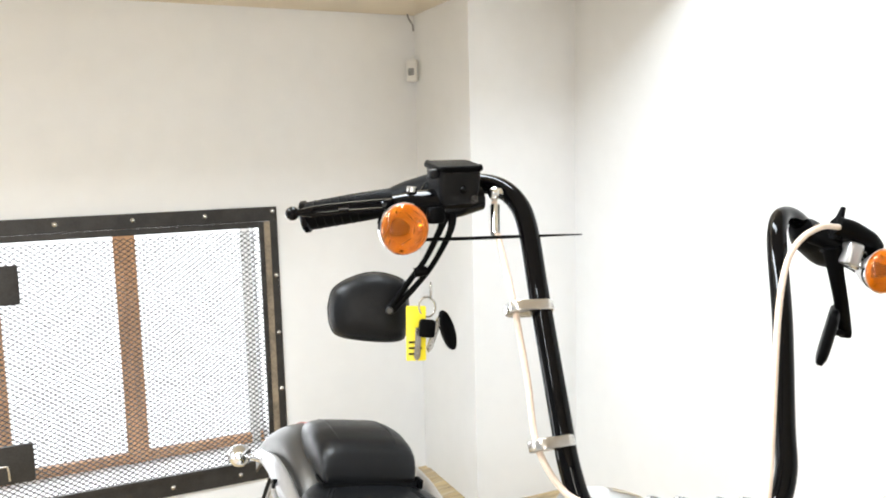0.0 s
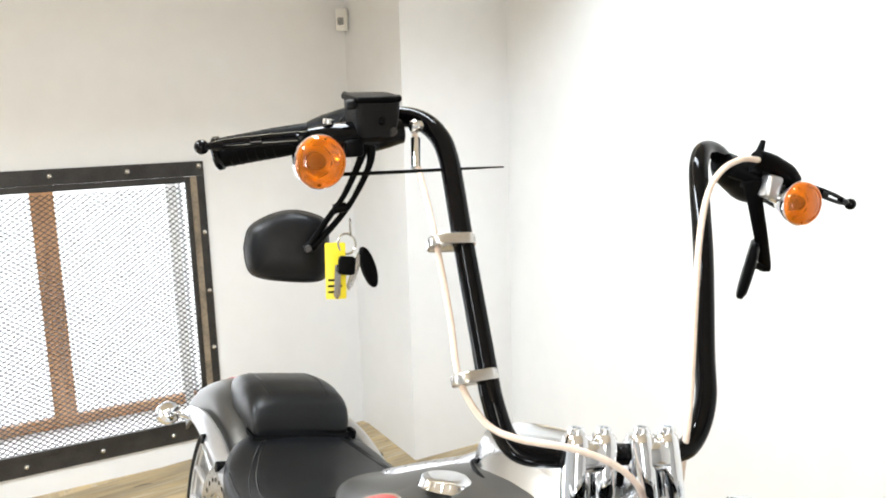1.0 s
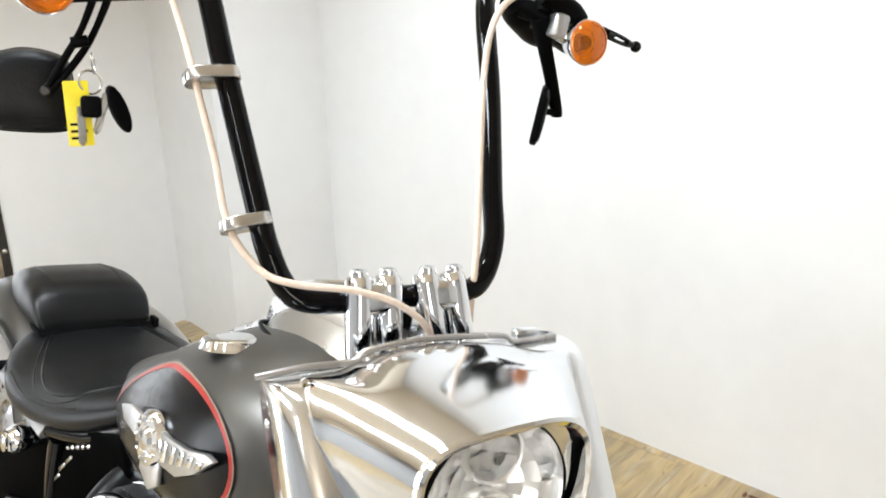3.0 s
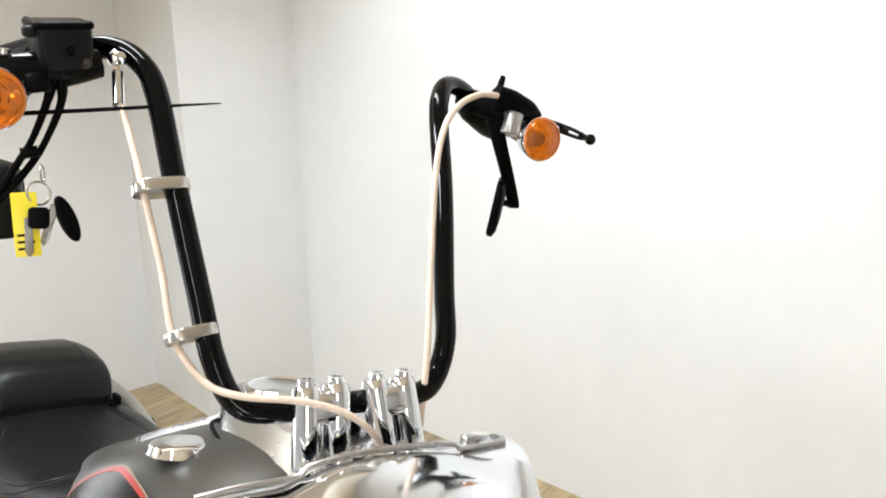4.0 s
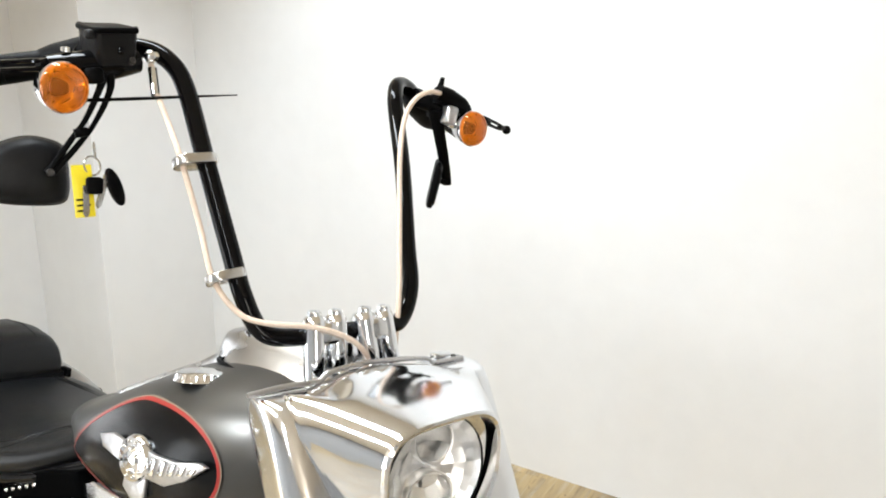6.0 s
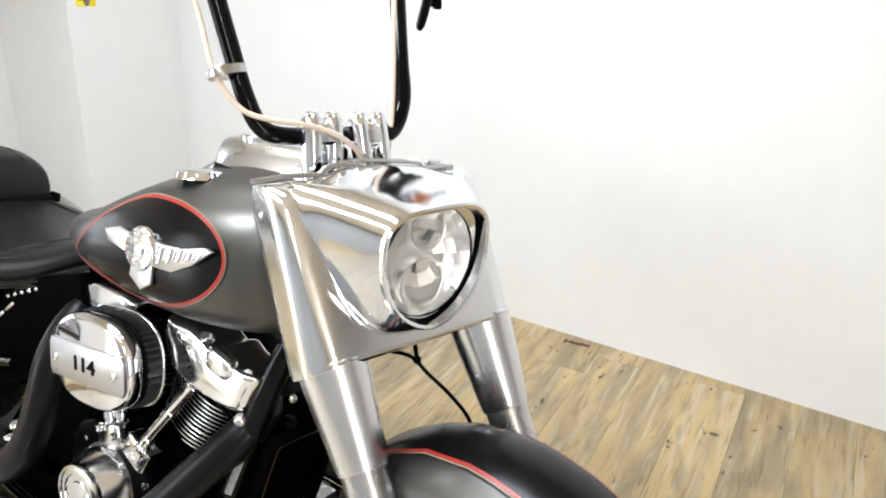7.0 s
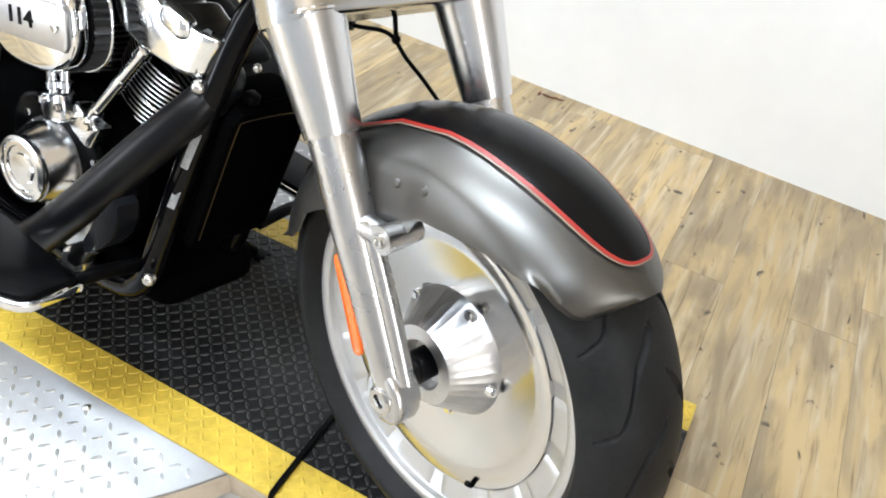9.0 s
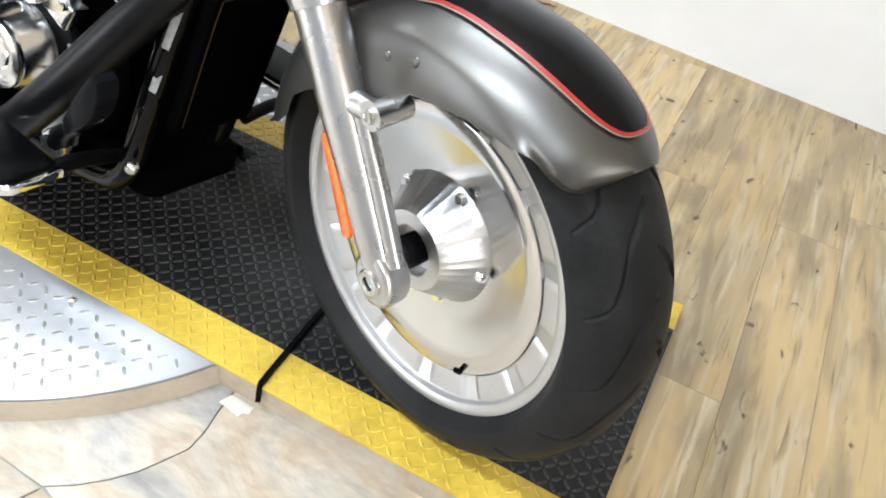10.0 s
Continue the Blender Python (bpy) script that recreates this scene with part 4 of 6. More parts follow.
# turn signals: chrome bowl, faceted reflector and bulb behind a smooth amber dome
for side in (1, -1):
    sm = aim((-0.130, -0.330 * side + (0.001 if side > 0 else 0.004), 0.293), (1, 0.30 if side > 0 else 0.04, -0.02)) @ Matrix.Scale(0.97, 4)
    bowl = part("turn_signal", lathe([(1e-5, -0.036), (0.010, -0.036), (0.019, -0.031), (0.026, -0.021), (0.0300, -0.008), (0.0318, -0.003), (0.0322, 0.001), (0.0308, 0.002), (0.0300, 0.0)], 40, sm), CHROME, bike, "chrome turn signal with an amber lens", BARS)
    part("amber_lens", lathe([(0.0306, -0.001), (0.0312, 0.003), (0.0300, 0.0085), (0.0275, 0.0118), (0.0250, 0.0128), (0.0238, 0.0118), (0.0225, 0.0124), (0.017, 0.0150), (0.010, 0.0168), (1e-5, 0.0175)], 44, sm), AMBER, bowl, "round amber lens")
    bulb_bowl = Shape()
    for r0, r1, z0, z1, count in ((0.0070, 0.0160, -0.024, -0.016, 7), (0.0160, 0.0235, -0.016, -0.007, 10), (0.0235, 0.0302, -0.007, 0.001, 14)):
        for k in range(count):
            a0, a1 = 2 * math.pi * k / count, 2 * math.pi * (k + 1) / count
            bump = 0.0022 if k % 2 else -0.0010
            corner = [(r0, a0, z0), (r1, a0, z1), (r1, a1, z1), (r0, a1, z0)]
            mid = ((r0 + r1) / 2 * math.cos((a0 + a1) / 2), (r0 + r1) / 2 * math.sin((a0 + a1) / 2), (z0 + z1) / 2 + bump)
            bulb_bowl.add([(r * math.cos(a), r * math.sin(a), z) for r, a, z in corner] + [mid], [(0, 1, 4), (1, 2, 4), (2, 3, 4), (3, 0, 4)], sm)
    part("bulb_reflector", bulb_bowl, SIGNAL_CHROME, bowl, "", None, 10)
    part("bulb", ball(0.0085, sm @ Matrix.Translation((0, 0, -0.012)), 14, 1.3), GLASS, bowl)
    part("bulb_socket", lathe([(1e-5, -0.020), (0.0085, -0.020), (0.0085, -0.026)], 16, sm), SATIN_BLACK, bowl)
    part("signal_stalk", rod((-0.152, -0.300 * side, 0.302), (-0.150, -0.318 * side, 0.296), 0.009, 12), CHROME, bowl)

# right mirror on its slotted stem
out = [(-0.052, -0.006), (-0.047, 0.018), (-0.026, 0.034), (0.002, 0.043), (0.030, 0.040), (0.046, 0.030), (0.051, 0.0), (0.051, -0.030), (0.040, -0.043), (0.0, -0.045), (-0.035, -0.041), (-0.047, -0.029)]
oc = smooth_path([(x, y, 0) for x, y in out] + [(out[0][0], out[0][1], 0)], 4)[:-1]
ring2 = [(p.x, p.y) for p in oc]
mm = aim((-0.222, -0.348, 0.187), (1, -0.06, 0.10), (0, 1, 0))
rings = []
for f, z in ((0.97, -0.012), (1.0, -0.008), (1.0, 0.0), (0.96, 0.010), (0.86, 0.018), (0.65, 0.023), (0.35, 0.025), (0.05, 0.0255)):
    rings.append([tuple(mm @ Vector((x * f, y * f, z))) for x, y in ring2])
mirror = part("mirror", loft(rings), GREY_PLASTIC, bike, "black mirror housing on a slotted stem", BARS, 60)
part("mirror_glass", slab(ring2, 0.003, 0.001, mm @ Matrix.Scale(0.93, 4) @ Matrix.Translation((0, 0, -0.0165))), CHROME, mirror)
for off in (-0.0065, 0.0065):
    part("stem_bar", tube([(-0.158, -0.270 + off * 0.5, 0.322), (-0.160, -0.272 + off, 0.295), (-0.172, -0.285 + off, 0.255), (-0.186, -0.298 + off, 0.228), (-0.194, -0.318 + off * 0.6, 0.196), (-0.194, -0.326 + off * 0.4, 0.186)], [0.007, 0.0042, 0.0034, 0.0038, 0.0042, 0.0055], 10, 5), SATIN_BLACK, mirror)
part("stem_web", rod((-0.178, -0.302, 0.238), (-0.176, -0.286, 0.242), 0.006), SATIN_BLACK, mirror)
part("mirror_pivot", lathe([(1e-5, 0.004), (0.0035, 0.004), (0.005, 0.002), (0.005, 0)], 16, aim((-0.188, -0.327, 0.187), (1, -0.1, 0.1))), STEEL_DARK, mirror)
part("housing_rim", loft([[tuple(mm @ Vector((x * f, y * f, z))) for x, y in ring2] for f, z in ((0.985, -0.010), (1.022, -0.009), (1.028, -0.005), (1.018, -0.001), (0.99, 0.0))], False), SATIN_BLACK, mirror)

# left mirror, turned edge on
ml = aim((-0.205, 0.322, 0.190), (0.60, 0.80, -0.15), (0.15, 0, 1))
rings = []
for f, z in ((0.94, -0.004), (1.0, -0.002), (1.0, 0.002), (0.80, 0.005), (0.4, 0.006)):
    rings.append([tuple(ml @ Vector((x * f, y * f, z * 1.5))) for x, y in ellipse(0.086, 0.070, 40, 5.0)])
mirror_l = part("mirror", loft(rings), SATIN_BLACK, bike, "thin black mirror turned edge on", BARS, 60)
part("stem_bar", tube([(-0.160, 0.274, 0.318), (-0.166, 0.290, 0.285), (-0.185, 0.322, 0.238), (-0.207, 0.352, 0.198), (-0.210, 0.356, 0.188)], [0.013, 0.0105, 0.0095, 0.009, 0.008], 12, 5, 0.45), SATIN_BLACK, mirror_l)
part("stem_link", rod((-0.206, 0.348, 0.194), (-0.206, 0.326, 0.196), 0.005), SATIN_BLACK, mirror_l)

# brake hose down the right bar, clutch cable down the left
HR = [(-0.165, -0.212, 0.335), (-0.150, -0.211, 0.305), (-0.118, -0.202, 0.255), (-0.092, -0.196, 0.214), (-0.060, -0.182, 0.135), (-0.030, -0.175, 0.072), (-0.008, -0.149, 0.030), (0.012, -0.118, 0.018), (0.028, -0.062, 0.012), (0.036, -0.015, -0.003), (0.040, 0.018, -0.028), (0.036, 0.034, -0.060), (0.030, 0.040, -0.100)]
part("brake_hose", tube(HR, 0.0038, 12), HOSE, bike, "clear-coated braided brake hose", BARS)
part("hose_ferrule", tube([(-0.163, -0.2112, 0.330), (-0.145, -0.2125, 0.296)], 0.0062, 12, 1), CHROME, bike, "", BARS)
HL = [(-0.128, 0.254, 0.346), (-0.112, 0.217, 0.344), (-0.096, 0.178, 0.328), (-0.082, 0.150, 0.297), (-0.062, 0.131, 0.240), (-0.034, 0.117, 0.150), (-0.006, 0.105, 0.048), (0.004, 0.098, -0.010), (0.010, 0.092, -0.060), (0.012, 0.080, -0.100)]
part("clutch_cable", tube(HL, 0.0040, 12), HOSE, bike, "pale clutch cable", BARS)
for c, d in (((-0.0945, -0.1665, 0.214), (-0.048, -0.014, 0.105)), ((-0.0335, -0.1460, 0.072), (-0.025, -0.010, 0.055))):
    h = Vector((-0.092, -0.196, 0.214)) if c[2] > 0.1 else Vector((-0.030, -0.175, 0.072))
    b = Vector(c)
    mid = (b + h) / 2
    cm = aim(mid, d, h - b)
    band = slab(round_rect(0.058 if c[2] > 0.1 else 0.052, 0.036, 0.014, 6), 0.013, 0.002, cm @ Matrix.Translation((-0.004, 0, -0.0065)))
    cl = part("hose_clamp", band, STEEL, bike, "polished hose clamp round the bar", BARS)
    part("clamp_screw", bolt(0.004, 0.003, cm @ pose(0.006, -0.020, 0.0, 90, 0, 0)), STEEL, cl)
part("cable_tie", tube([(-0.168, -0.309, 0.279), (-0.150, -0.249, 0.287), (-0.130, -0.179, 0.297), (-0.112, -0.114, 0.306)], [0.0024, 0.0022, 0.002, 0.0008], 8, 4), SATIN_BLACK, bike, "long black cable tie tail", BARS)


# ---- tank, console, seat ----
TX = [-0.315, -0.335, -0.37, -0.42, -0.50, -0.58, -0.66, -0.74, -0.82, -0.90, -0.95]
TW = [0.060, 0.120, 0.172, 0.199, 0.212, 0.212, 0.204, 0.188, 0.163, 0.125, 0.095]
TT = [0.860, 0.888, 0.903, 0.910, 0.907, 0.893, 0.864, 0.828, 0.788, 0.752, 0.734]
TB = [0.740, 0.705, 0.682, 0.668, 0.658, 0.654, 0.654, 0.656, 0.660, 0.666, 0.672]
TE = 2.5


GX = np.linspace(-1.05, -0.25, 321)


def eased(values):
    """A station table as a smooth curve over GX."""
    v = np.interp(GX, TX[::-1], values[::-1])
    for _ in range(2):
        v = np.convolve(np.pad(v, 12, mode="edge"), np.ones(25) / 25, mode="valid")
    return v


GW, GT, GB = eased(TW), eased(TT), eased(TB)


def tank_at(x):
    """Half width, centre height, top and bottom of the tank at x."""
    w, t, b = [float(np.interp(x, GX, g)) for g in (GW, GT, GB)]
    return w, t * 0.42 + b * 0.58, t, b


def tank_y(x, z, grow=0.0):
    w, zc, t, b = tank_at(x)
    h = (t - zc) if z > zc else (zc - b)
    e = TE if z > zc else 3.2
    q = min(1.0, abs(z - zc) / h)
    return (w + grow) * max(0.0, 1 - q ** e) ** (1 / e)


rings = []
for k in range(61):
    u = k / 60
    x = TX[0] + (TX[-1] - TX[0]) * (u ** 1.25)
    w, zc, t, b = tank_at(x)
    ring = []
    for j in range(56):
        a = 2 * math.pi * j / 56
        c, s = math.cos(a), math.sin(a)
        e = TE if s > 0 else 3.2
        y = w * math.copysign(abs(c) ** (2 / e), c)
        h = (t - zc) if s > 0 else (zc - b)
        ring.append((x, y, zc + h * math.copysign(abs(s) ** (2 / e), s)))
    rings.append(ring)
arr = np.array(rings)
tank = part("fuel_tank", loft([[tuple(p) for p in r] for r in arr]), GREY_PAINT, bike, "satin grey teardrop fuel tank with black side panels", None, 60)


def teardrop(t, grow=0.0):
    """The tank panel's outline: blunt ahead, pointed behind."""
    a = 2 * math.pi * t
    c, s = math.cos(a), math.sin(a)
    back = max(0.0, -c)
    x = -0.612 + ((0.186 if c > 0 else 0.212) + grow) * c
    h = 0.069 * (1 + 0.18 * c) * (1 - 0.62 * back ** 1.5)
    z = 0.768 + 0.020 * c - 0.046 * back * back + (h + grow) * (s if s > 0 else 1.10 * s)
    return x, z


def tank_patch(lo, hi, lift, side, n=84, rows=8, grow=0.0):
    s = Shape()
    verts, faces = [], []
    for i in range(rows + 1):
        f = lo + (hi - lo) * i / rows
        for j in range(n):
            x, z = teardrop(j / n, grow if lo > 0 else 0)
            if lo > 0:
                x, z = teardrop(j / n, f)
                px, pz = x, z
            else:
                px, pz = -0.590 + (x + 0.590) * f, 0.770 + (z - 0.770) * f
            verts.append((px, side * (tank_y(px, pz) + lift), pz))
    for i in range(rows):
        for j in range(n):
            faces.append((i * n + j, i * n + (j + 1) % n, (i + 1) * n + (j + 1) % n, (i + 1) * n + j))
    return s.add(verts, faces)


for side in (-1, 1):
    part("side_panel", tank_patch(0.0, 1.0, 0.0022, side), BLACK_PAINT, tank, "black painted teardrop panel")
    part("pinstripe", tank_patch(1e-4, 0.0046, 0.0028, side, 84, 2), RED_PAINT, tank, "red pinstripe")
    part("pinstripe", tank_patch(0.0046, 0.0064, 0.0026, side, 84, 1), GOLD_PAINT, tank, "tan pinstripe")
    # winged emblem, plain shapes
    ey = tank_y(-0.574, 0.773)
    em = aim((-0.574, side * (ey + 0.001), 0.773), (0.0, side, 0.06), (1, 0, 0.10)) @ Matrix.Scale(1.12, 4)
    fl = Matrix.Diagonal((1, -side, 1, 1))
    wing_f = [(0.012, -0.018), (0.060, -0.020), (0.098, -0.006), (0.134, 0.016), (0.120, 0.019), (0.080, 0.012), (0.040, 0.012), (0.012, 0.016)]
    wing_b = [(-0.008, -0.014), (-0.014, 0.014), (-0.050, 0.022), (-0.078, 0.016), (-0.070, 0.002), (-0.040, -0.006)]
    tail = [(-0.016, -0.012), (-0.022, -0.036), (0.002, -0.052), (0.022, -0.042), (0.024, -0.014)]
    emblem = part("emblem", lathe([(1e-5, 0.014), (0.010, 0.013), (0.014, 0.009), (0.017, 0.0110), (0.026, 0.0100), (0.029, 0.006), (0.029, 0)], 32, em), CHROME, tank, "winged chrome tank emblem")
    for nm, w in (("wing", wing_f), ("wing", wing_b), ("tail", tail)):
        part(nm, slab(w, 0.006, 0.0018, em @ fl), EMBLEM, emblem)
    for k in range(10):
        a = 2 * math.pi * k / 10
        part("stud", ball(0.0022, em @ Matrix.Translation((0.0215 * math.cos(a), 0.0215 * math.sin(a), 0.0108)), 8), CHROME, emblem)
    for k in range(5):
        part("feather", slab([(0.030 + k * 0.018, -0.014 + k * 0.004), (0.040 + k * 0.018, -0.013 + k * 0.004), (0.046 + k * 0.018, 0.008 + k * 0.001), (0.036 + k * 0.018, 0.009)], 0.003, 0.001, em @ fl @ Matrix.Translation((0, 0, 0.0055))), CHROME, emblem)

# filler caps
for y in (-0.122, 0.122):
    capm = aim((-0.565, y * 1.06, 0.876), (-0.11, 0.04, 1)) @ Matrix.Diagonal((0.96, 0.96, 0.66, 1))
    prof = [(1e-5, 0.0150), (0.020, 0.0148), (0.031, 0.0135), (0.0360, 0.010), (0.0375, 0.004), (0.038, 0.0), (0.040, -0.006)]
    cap = part("filler_cap", lathe(prof, 48, capm), CHROME, bike, "domed chrome filler cap")
    for k in range(24):
        a = 2 * math.pi * k / 24
        part("knurl", rod(tuple(capm @ Vector((0.0375 * math.cos(a), 0.0375 * math.sin(a), 0.001))), tuple(capm @ Vector((0.0355 * math.cos(a), 0.0355 * math.sin(a), 0.010))), 0.0008, 6), CHROME, cap)

# dash console
rings = []
for x, w, zt, zb in ((-0.37, 0.044, 0.918, 0.86), (-0.40, 0.058, 0.930, 0.85), (-0.46, 0.062, 0.936, 0.85), (-0.54, 0.060, 0.934, 0.84), (-0.600, 0.055, 0.930, 0.83), (-0.632, 0.047, 0.924, 0.82), (-0.643, 0.042, 0.912, 0.82), (-0.650, 0.040, 0.890, 0.81), (-0.662, 0.041, 0.880, 0.81), (-0.70, 0.043, 0.858, 0.79), (-0.78, 0.042, 0.822, 0.76), (-0.88, 0.034, 0.775, 0.73), (-0.94, 0.028, 0.746, 0.71)):
    rings.append([(x, w * math.copysign(abs(math.cos(a)) ** 0.42, math.cos(a)), (zt if math.sin(a) > 0 else zb) * abs(math.sin(a)) ** 0.7 + (zt + zb) / 2 * (1 - abs(math.sin(a)) ** 0.7)) for a in [2 * math.pi * j / 36 for j in range(36)]])
console = part("dash_console", loft(rings), ALU, bike, "satin silver dash console on the tank", None, 40)
# flared drum of the console that covers the front of both tank halves, on a black gasket
drum = []
for x, w, zt in ((-0.345, 0.100, 0.918), (-0.38, 0.108, 0.930), (-0.43, 0.110, 0.937), (-0.48, 0.104, 0.938), (-0.53, 0.095, 0.937), (-0.57, 0.085, 0.934), (-0.600, 0.070, 0.927), (-0.620, 0.050, 0.916), (-0.632, 0.026, 0.900)):
    zb = 0.872
    row = []
    for j in range(33):
        a = math.pi * j / 32
        c, d = math.cos(a), math.sin(a)
        row.append((x, w * math.copysign(abs(c) ** (2 / 1.55), c), zb + (zt - zb) * d ** (2 / 1.55)))
    drum.append([(x, w, zb - 0.02)] + row + [(x, -w, zb - 0.02)])
part("console_drum", loft(drum, True, False), ALU, console, "satin silver flared drum")
part("speedometer", lathe([(0.046, -0.012), (0.048, 0.002), (0.044, 0.005), (0.040, 0.003), (1e-5, 0.002)], 40, aim((-0.565, 0, 0.9325), (-0.06, 0, 1))), CHROME, console)
part("console_gasket", tube([(-0.40, -0.111, 0.890), (-0.48, -0.106, 0.890), (-0.53, -0.098, 0.889), (-0.57, -0.088, 0.888), (-0.602, -0.074, 0.886), (-0.624, -0.054, 0.880), (-0.640, -0.044, 0.872)], 0.0030, 8), SATIN_BLACK, console)


def padded(stations, e=2.6, n=44, soften=4):
    rings = []
    for x, w, zt, zb in stations:
        zc = zb + (zt - zb) * 0.45
        ring = []
        for j in range(n):
            a = 2 * math.pi * j / n
            c, s = math.cos(a), math.sin(a)
            h = (zt - zc) if s > 0 else (zc - zb)
            ring.append((x, w * math.copysign(abs(c) ** (2 / e), c), zc + h * math.copysign(abs(s) ** (2 / e), s)))
        rings.append(ring)
    fine = []
    for i in range(len(rings) - 1):
        for k in range(4):
            t = k / 4
            fine.append([tuple(Vector(a).lerp(Vector(b), t)) for a, b in zip(rings[i], rings[i + 1])])
    fine.append(rings[-1])
    arr = np.array(fine)
    for _ in range(soften):
        arr[1:-1] = (arr[:-2] + 2 * arr[1:-1] + arr[2:]) / 4
    return loft([[tuple(p) for p in r] for r in arr])


SEAT = [(-0.8, 0.05, 0.73, 0.688), (-0.84, 0.085, 0.723, 0.658), (-0.9, 0.118, 0.7, 0.628), (-0.98, 0.152, 0.668, 0.588), (-1.08, 0.18, 0.643, 0.558), (-1.18, 0.195, 0.63, 0.54), (-1.28, 0.195, 0.633, 0.538), (-1.36, 0.178, 0.648, 0.558), (-1.42, 0.14, 0.653, 0.588), (-1.45, 0.1, 0.643, 0.618)]
seat = part("seat", padded(SEAT), LEATHER, bike, "black leather rider's seat with stitched panels", None, 60)
PILL = [(-1.384, 0.104, 0.668, 0.652), (-1.392, 0.112, 0.690, 0.648), (-1.412, 0.116, 0.722, 0.646), (-1.440, 0.117, 0.737, 0.646), (-1.50, 0.116, 0.747, 0.646), (-1.57, 0.110, 0.744, 0.644), (-1.64, 0.098, 0.726, 0.642), (-1.70, 0.080, 0.698, 0.64), (-1.735, 0.058, 0.670, 0.64)]
pillion = part("pillion_pad", padded(PILL, 4.0, 56, 1), LEATHER, bike, "raised black leather pillion pad", None, 60)


def on_pad(stations, e, x, y):
    """Height of a pad's upper side at x, y."""
    xs = [q[0] for q in stations][::-1]
    w, zt, zb = [float(np.interp(x, xs, [q[i] for q in stations][::-1])) for i in (1, 2, 3)]
    zc = zb + (zt - zb) * 0.45
    return zc + (zt - zc) * max(0.0, 1 - (abs(y) / w) ** e) ** (1 / e)


def seam(points, parent, stations, e, r=0.0016):
    dense = [p for p in smooth_path([(x, y, 0) for x, y in points], 6)]
    part("seam", tube([(p.x, p.y, on_pad(stations, e, p.x, p.y) - 0.2 * r) for p in dense], r, 6, 1), LEATHER, parent)


PANEL = [(-1.38, -0.085), (-1.30, -0.122), (-1.22, -0.148), (-1.14, -0.158), (-1.08, -0.142), (-1.058, -0.100), (-1.052, -0.05), (-1.050, 0.0)]
PANEL = PANEL + [(x, -y) for x, y in PANEL[-2::-1]]
seam(PANEL, seat, SEAT, 2.6, 0.0026)
seam([(x + (0.016 if x > -1.1 else 0.0), y * 1.10) for x, y in PANEL], seat, SEAT, 2.6, 0.0018)
for side in (-1, 1):
    seam([(-1.30, side * 0.181), (-1.20, side * 0.186), (-1.10, side * 0.174), (-1.02, side * 0.155)], seat, SEAT, 2.6, 0.0022)
    seam([(-1.43, side * 0.068), (-1.50, side * 0.070), (-1.60, side * 0.064), (-1.68, side * 0.052)], pillion, PILL, 4.0, 0.0020)
part("pillion_skirt", loft([[(x + dx, y, z) for x, y, z in ((-1.384, -0.112, 0.646), (-1.384, 0.112, 0.646), (-1.39, 0.114, 0.655), (-1.39, -0.114, 0.655))] for dx in (0.006, -0.05)]), SATIN_BLACK, pillion)
part("pillion_strap", rbox(0.035, 0.010, 0.020, 0.003, pose(-1.390, 0.122, 0.652)), SATIN_BLACK, pillion)

# rear fender, struts and lights
rows = []
for i in range(41):
    a = radians(28 + 108 * i / 40)
    row = []
    for j in range(33):
        ph = -math.pi / 2 + math.pi * j / 32
        w = 0.142 * math.copysign(abs(math.sin(ph)) ** 0.75, math.sin(ph))
        r = 0.300 + 0.072 * abs(math.cos(ph)) ** 0.8
        if abs(math.sin(ph)) > 0.98:
            r = 0.275
        row.append((-1.665 + r * math.cos(a), w, 0.322 + r * math.sin(a)))
    rows.append(row)
inner = [[(-1.665 + (x + 1.665) * 0.985, y * 0.97, 0.322 + (z - 0.322) * 0.985) for x, y, z in r] for r in rows]
rear_fender = part("rear_fender", loft([o + list(reversed(i)) for o, i in zip(rows, inner)]), GREY_PAINT, bike, "satin grey rear fender", None, 60)
part("pinstripe", tube([(-1.665 + 0.374 * math.cos(radians(a)), -0.055, 0.322 + 0.374 * math.sin(radians(a)) - 0.004) for a in (84, 95, 108, 120, 132)], 0.003, 6, 4), RED_PAINT, rear_fender)
for side in (-1, 1):
    strut = tube([(-1.12, side * 0.165, 0.560), (-1.30, side * 0.172, 0.585), (-1.46, side * 0.172, 0.615), (-1.62, side * 0.168, 0.620), (-1.78, side * 0.160, 0.590)], [0.018, 0.020, 0.022, 0.020, 0.014], 14, 5, 0.5)
    st = part("fender_strut", strut, SILVER, bike, "silver fender strut")
    for x, z in ((-1.50, 0.612), (-1.36, 0.600)):
        part("strut_bolt", rod((x, side * 0.16, z), (x, side * 0.192, z), 0.011, 14), SATIN_BLACK, st)
    rs = aim((-1.800, side * 0.205, 0.578), (0.95, side * 0.2, 0.0))
    sig = part("turn_signal", lathe([(1e-5, 0.032), (0.016, 0.030), (0.026, 0.018), (0.030, 0.004), (0.030, 0.0), (0.027, -0.004)], 28, rs), CHROME, bike, "chrome rear turn signal on a short stalk")
    part("amber_lens", lathe([(0.028, -0.002), (0.026, -0.010), (0.015, -0.014), (1e-5, -0.015)], 28, rs), AMBER, sig)
    part("signal_stalk", rod((-1.79, side * 0.185, 0.580), (-1.70, side * 0.168, 0.600), 0.009), CHROME, sig)

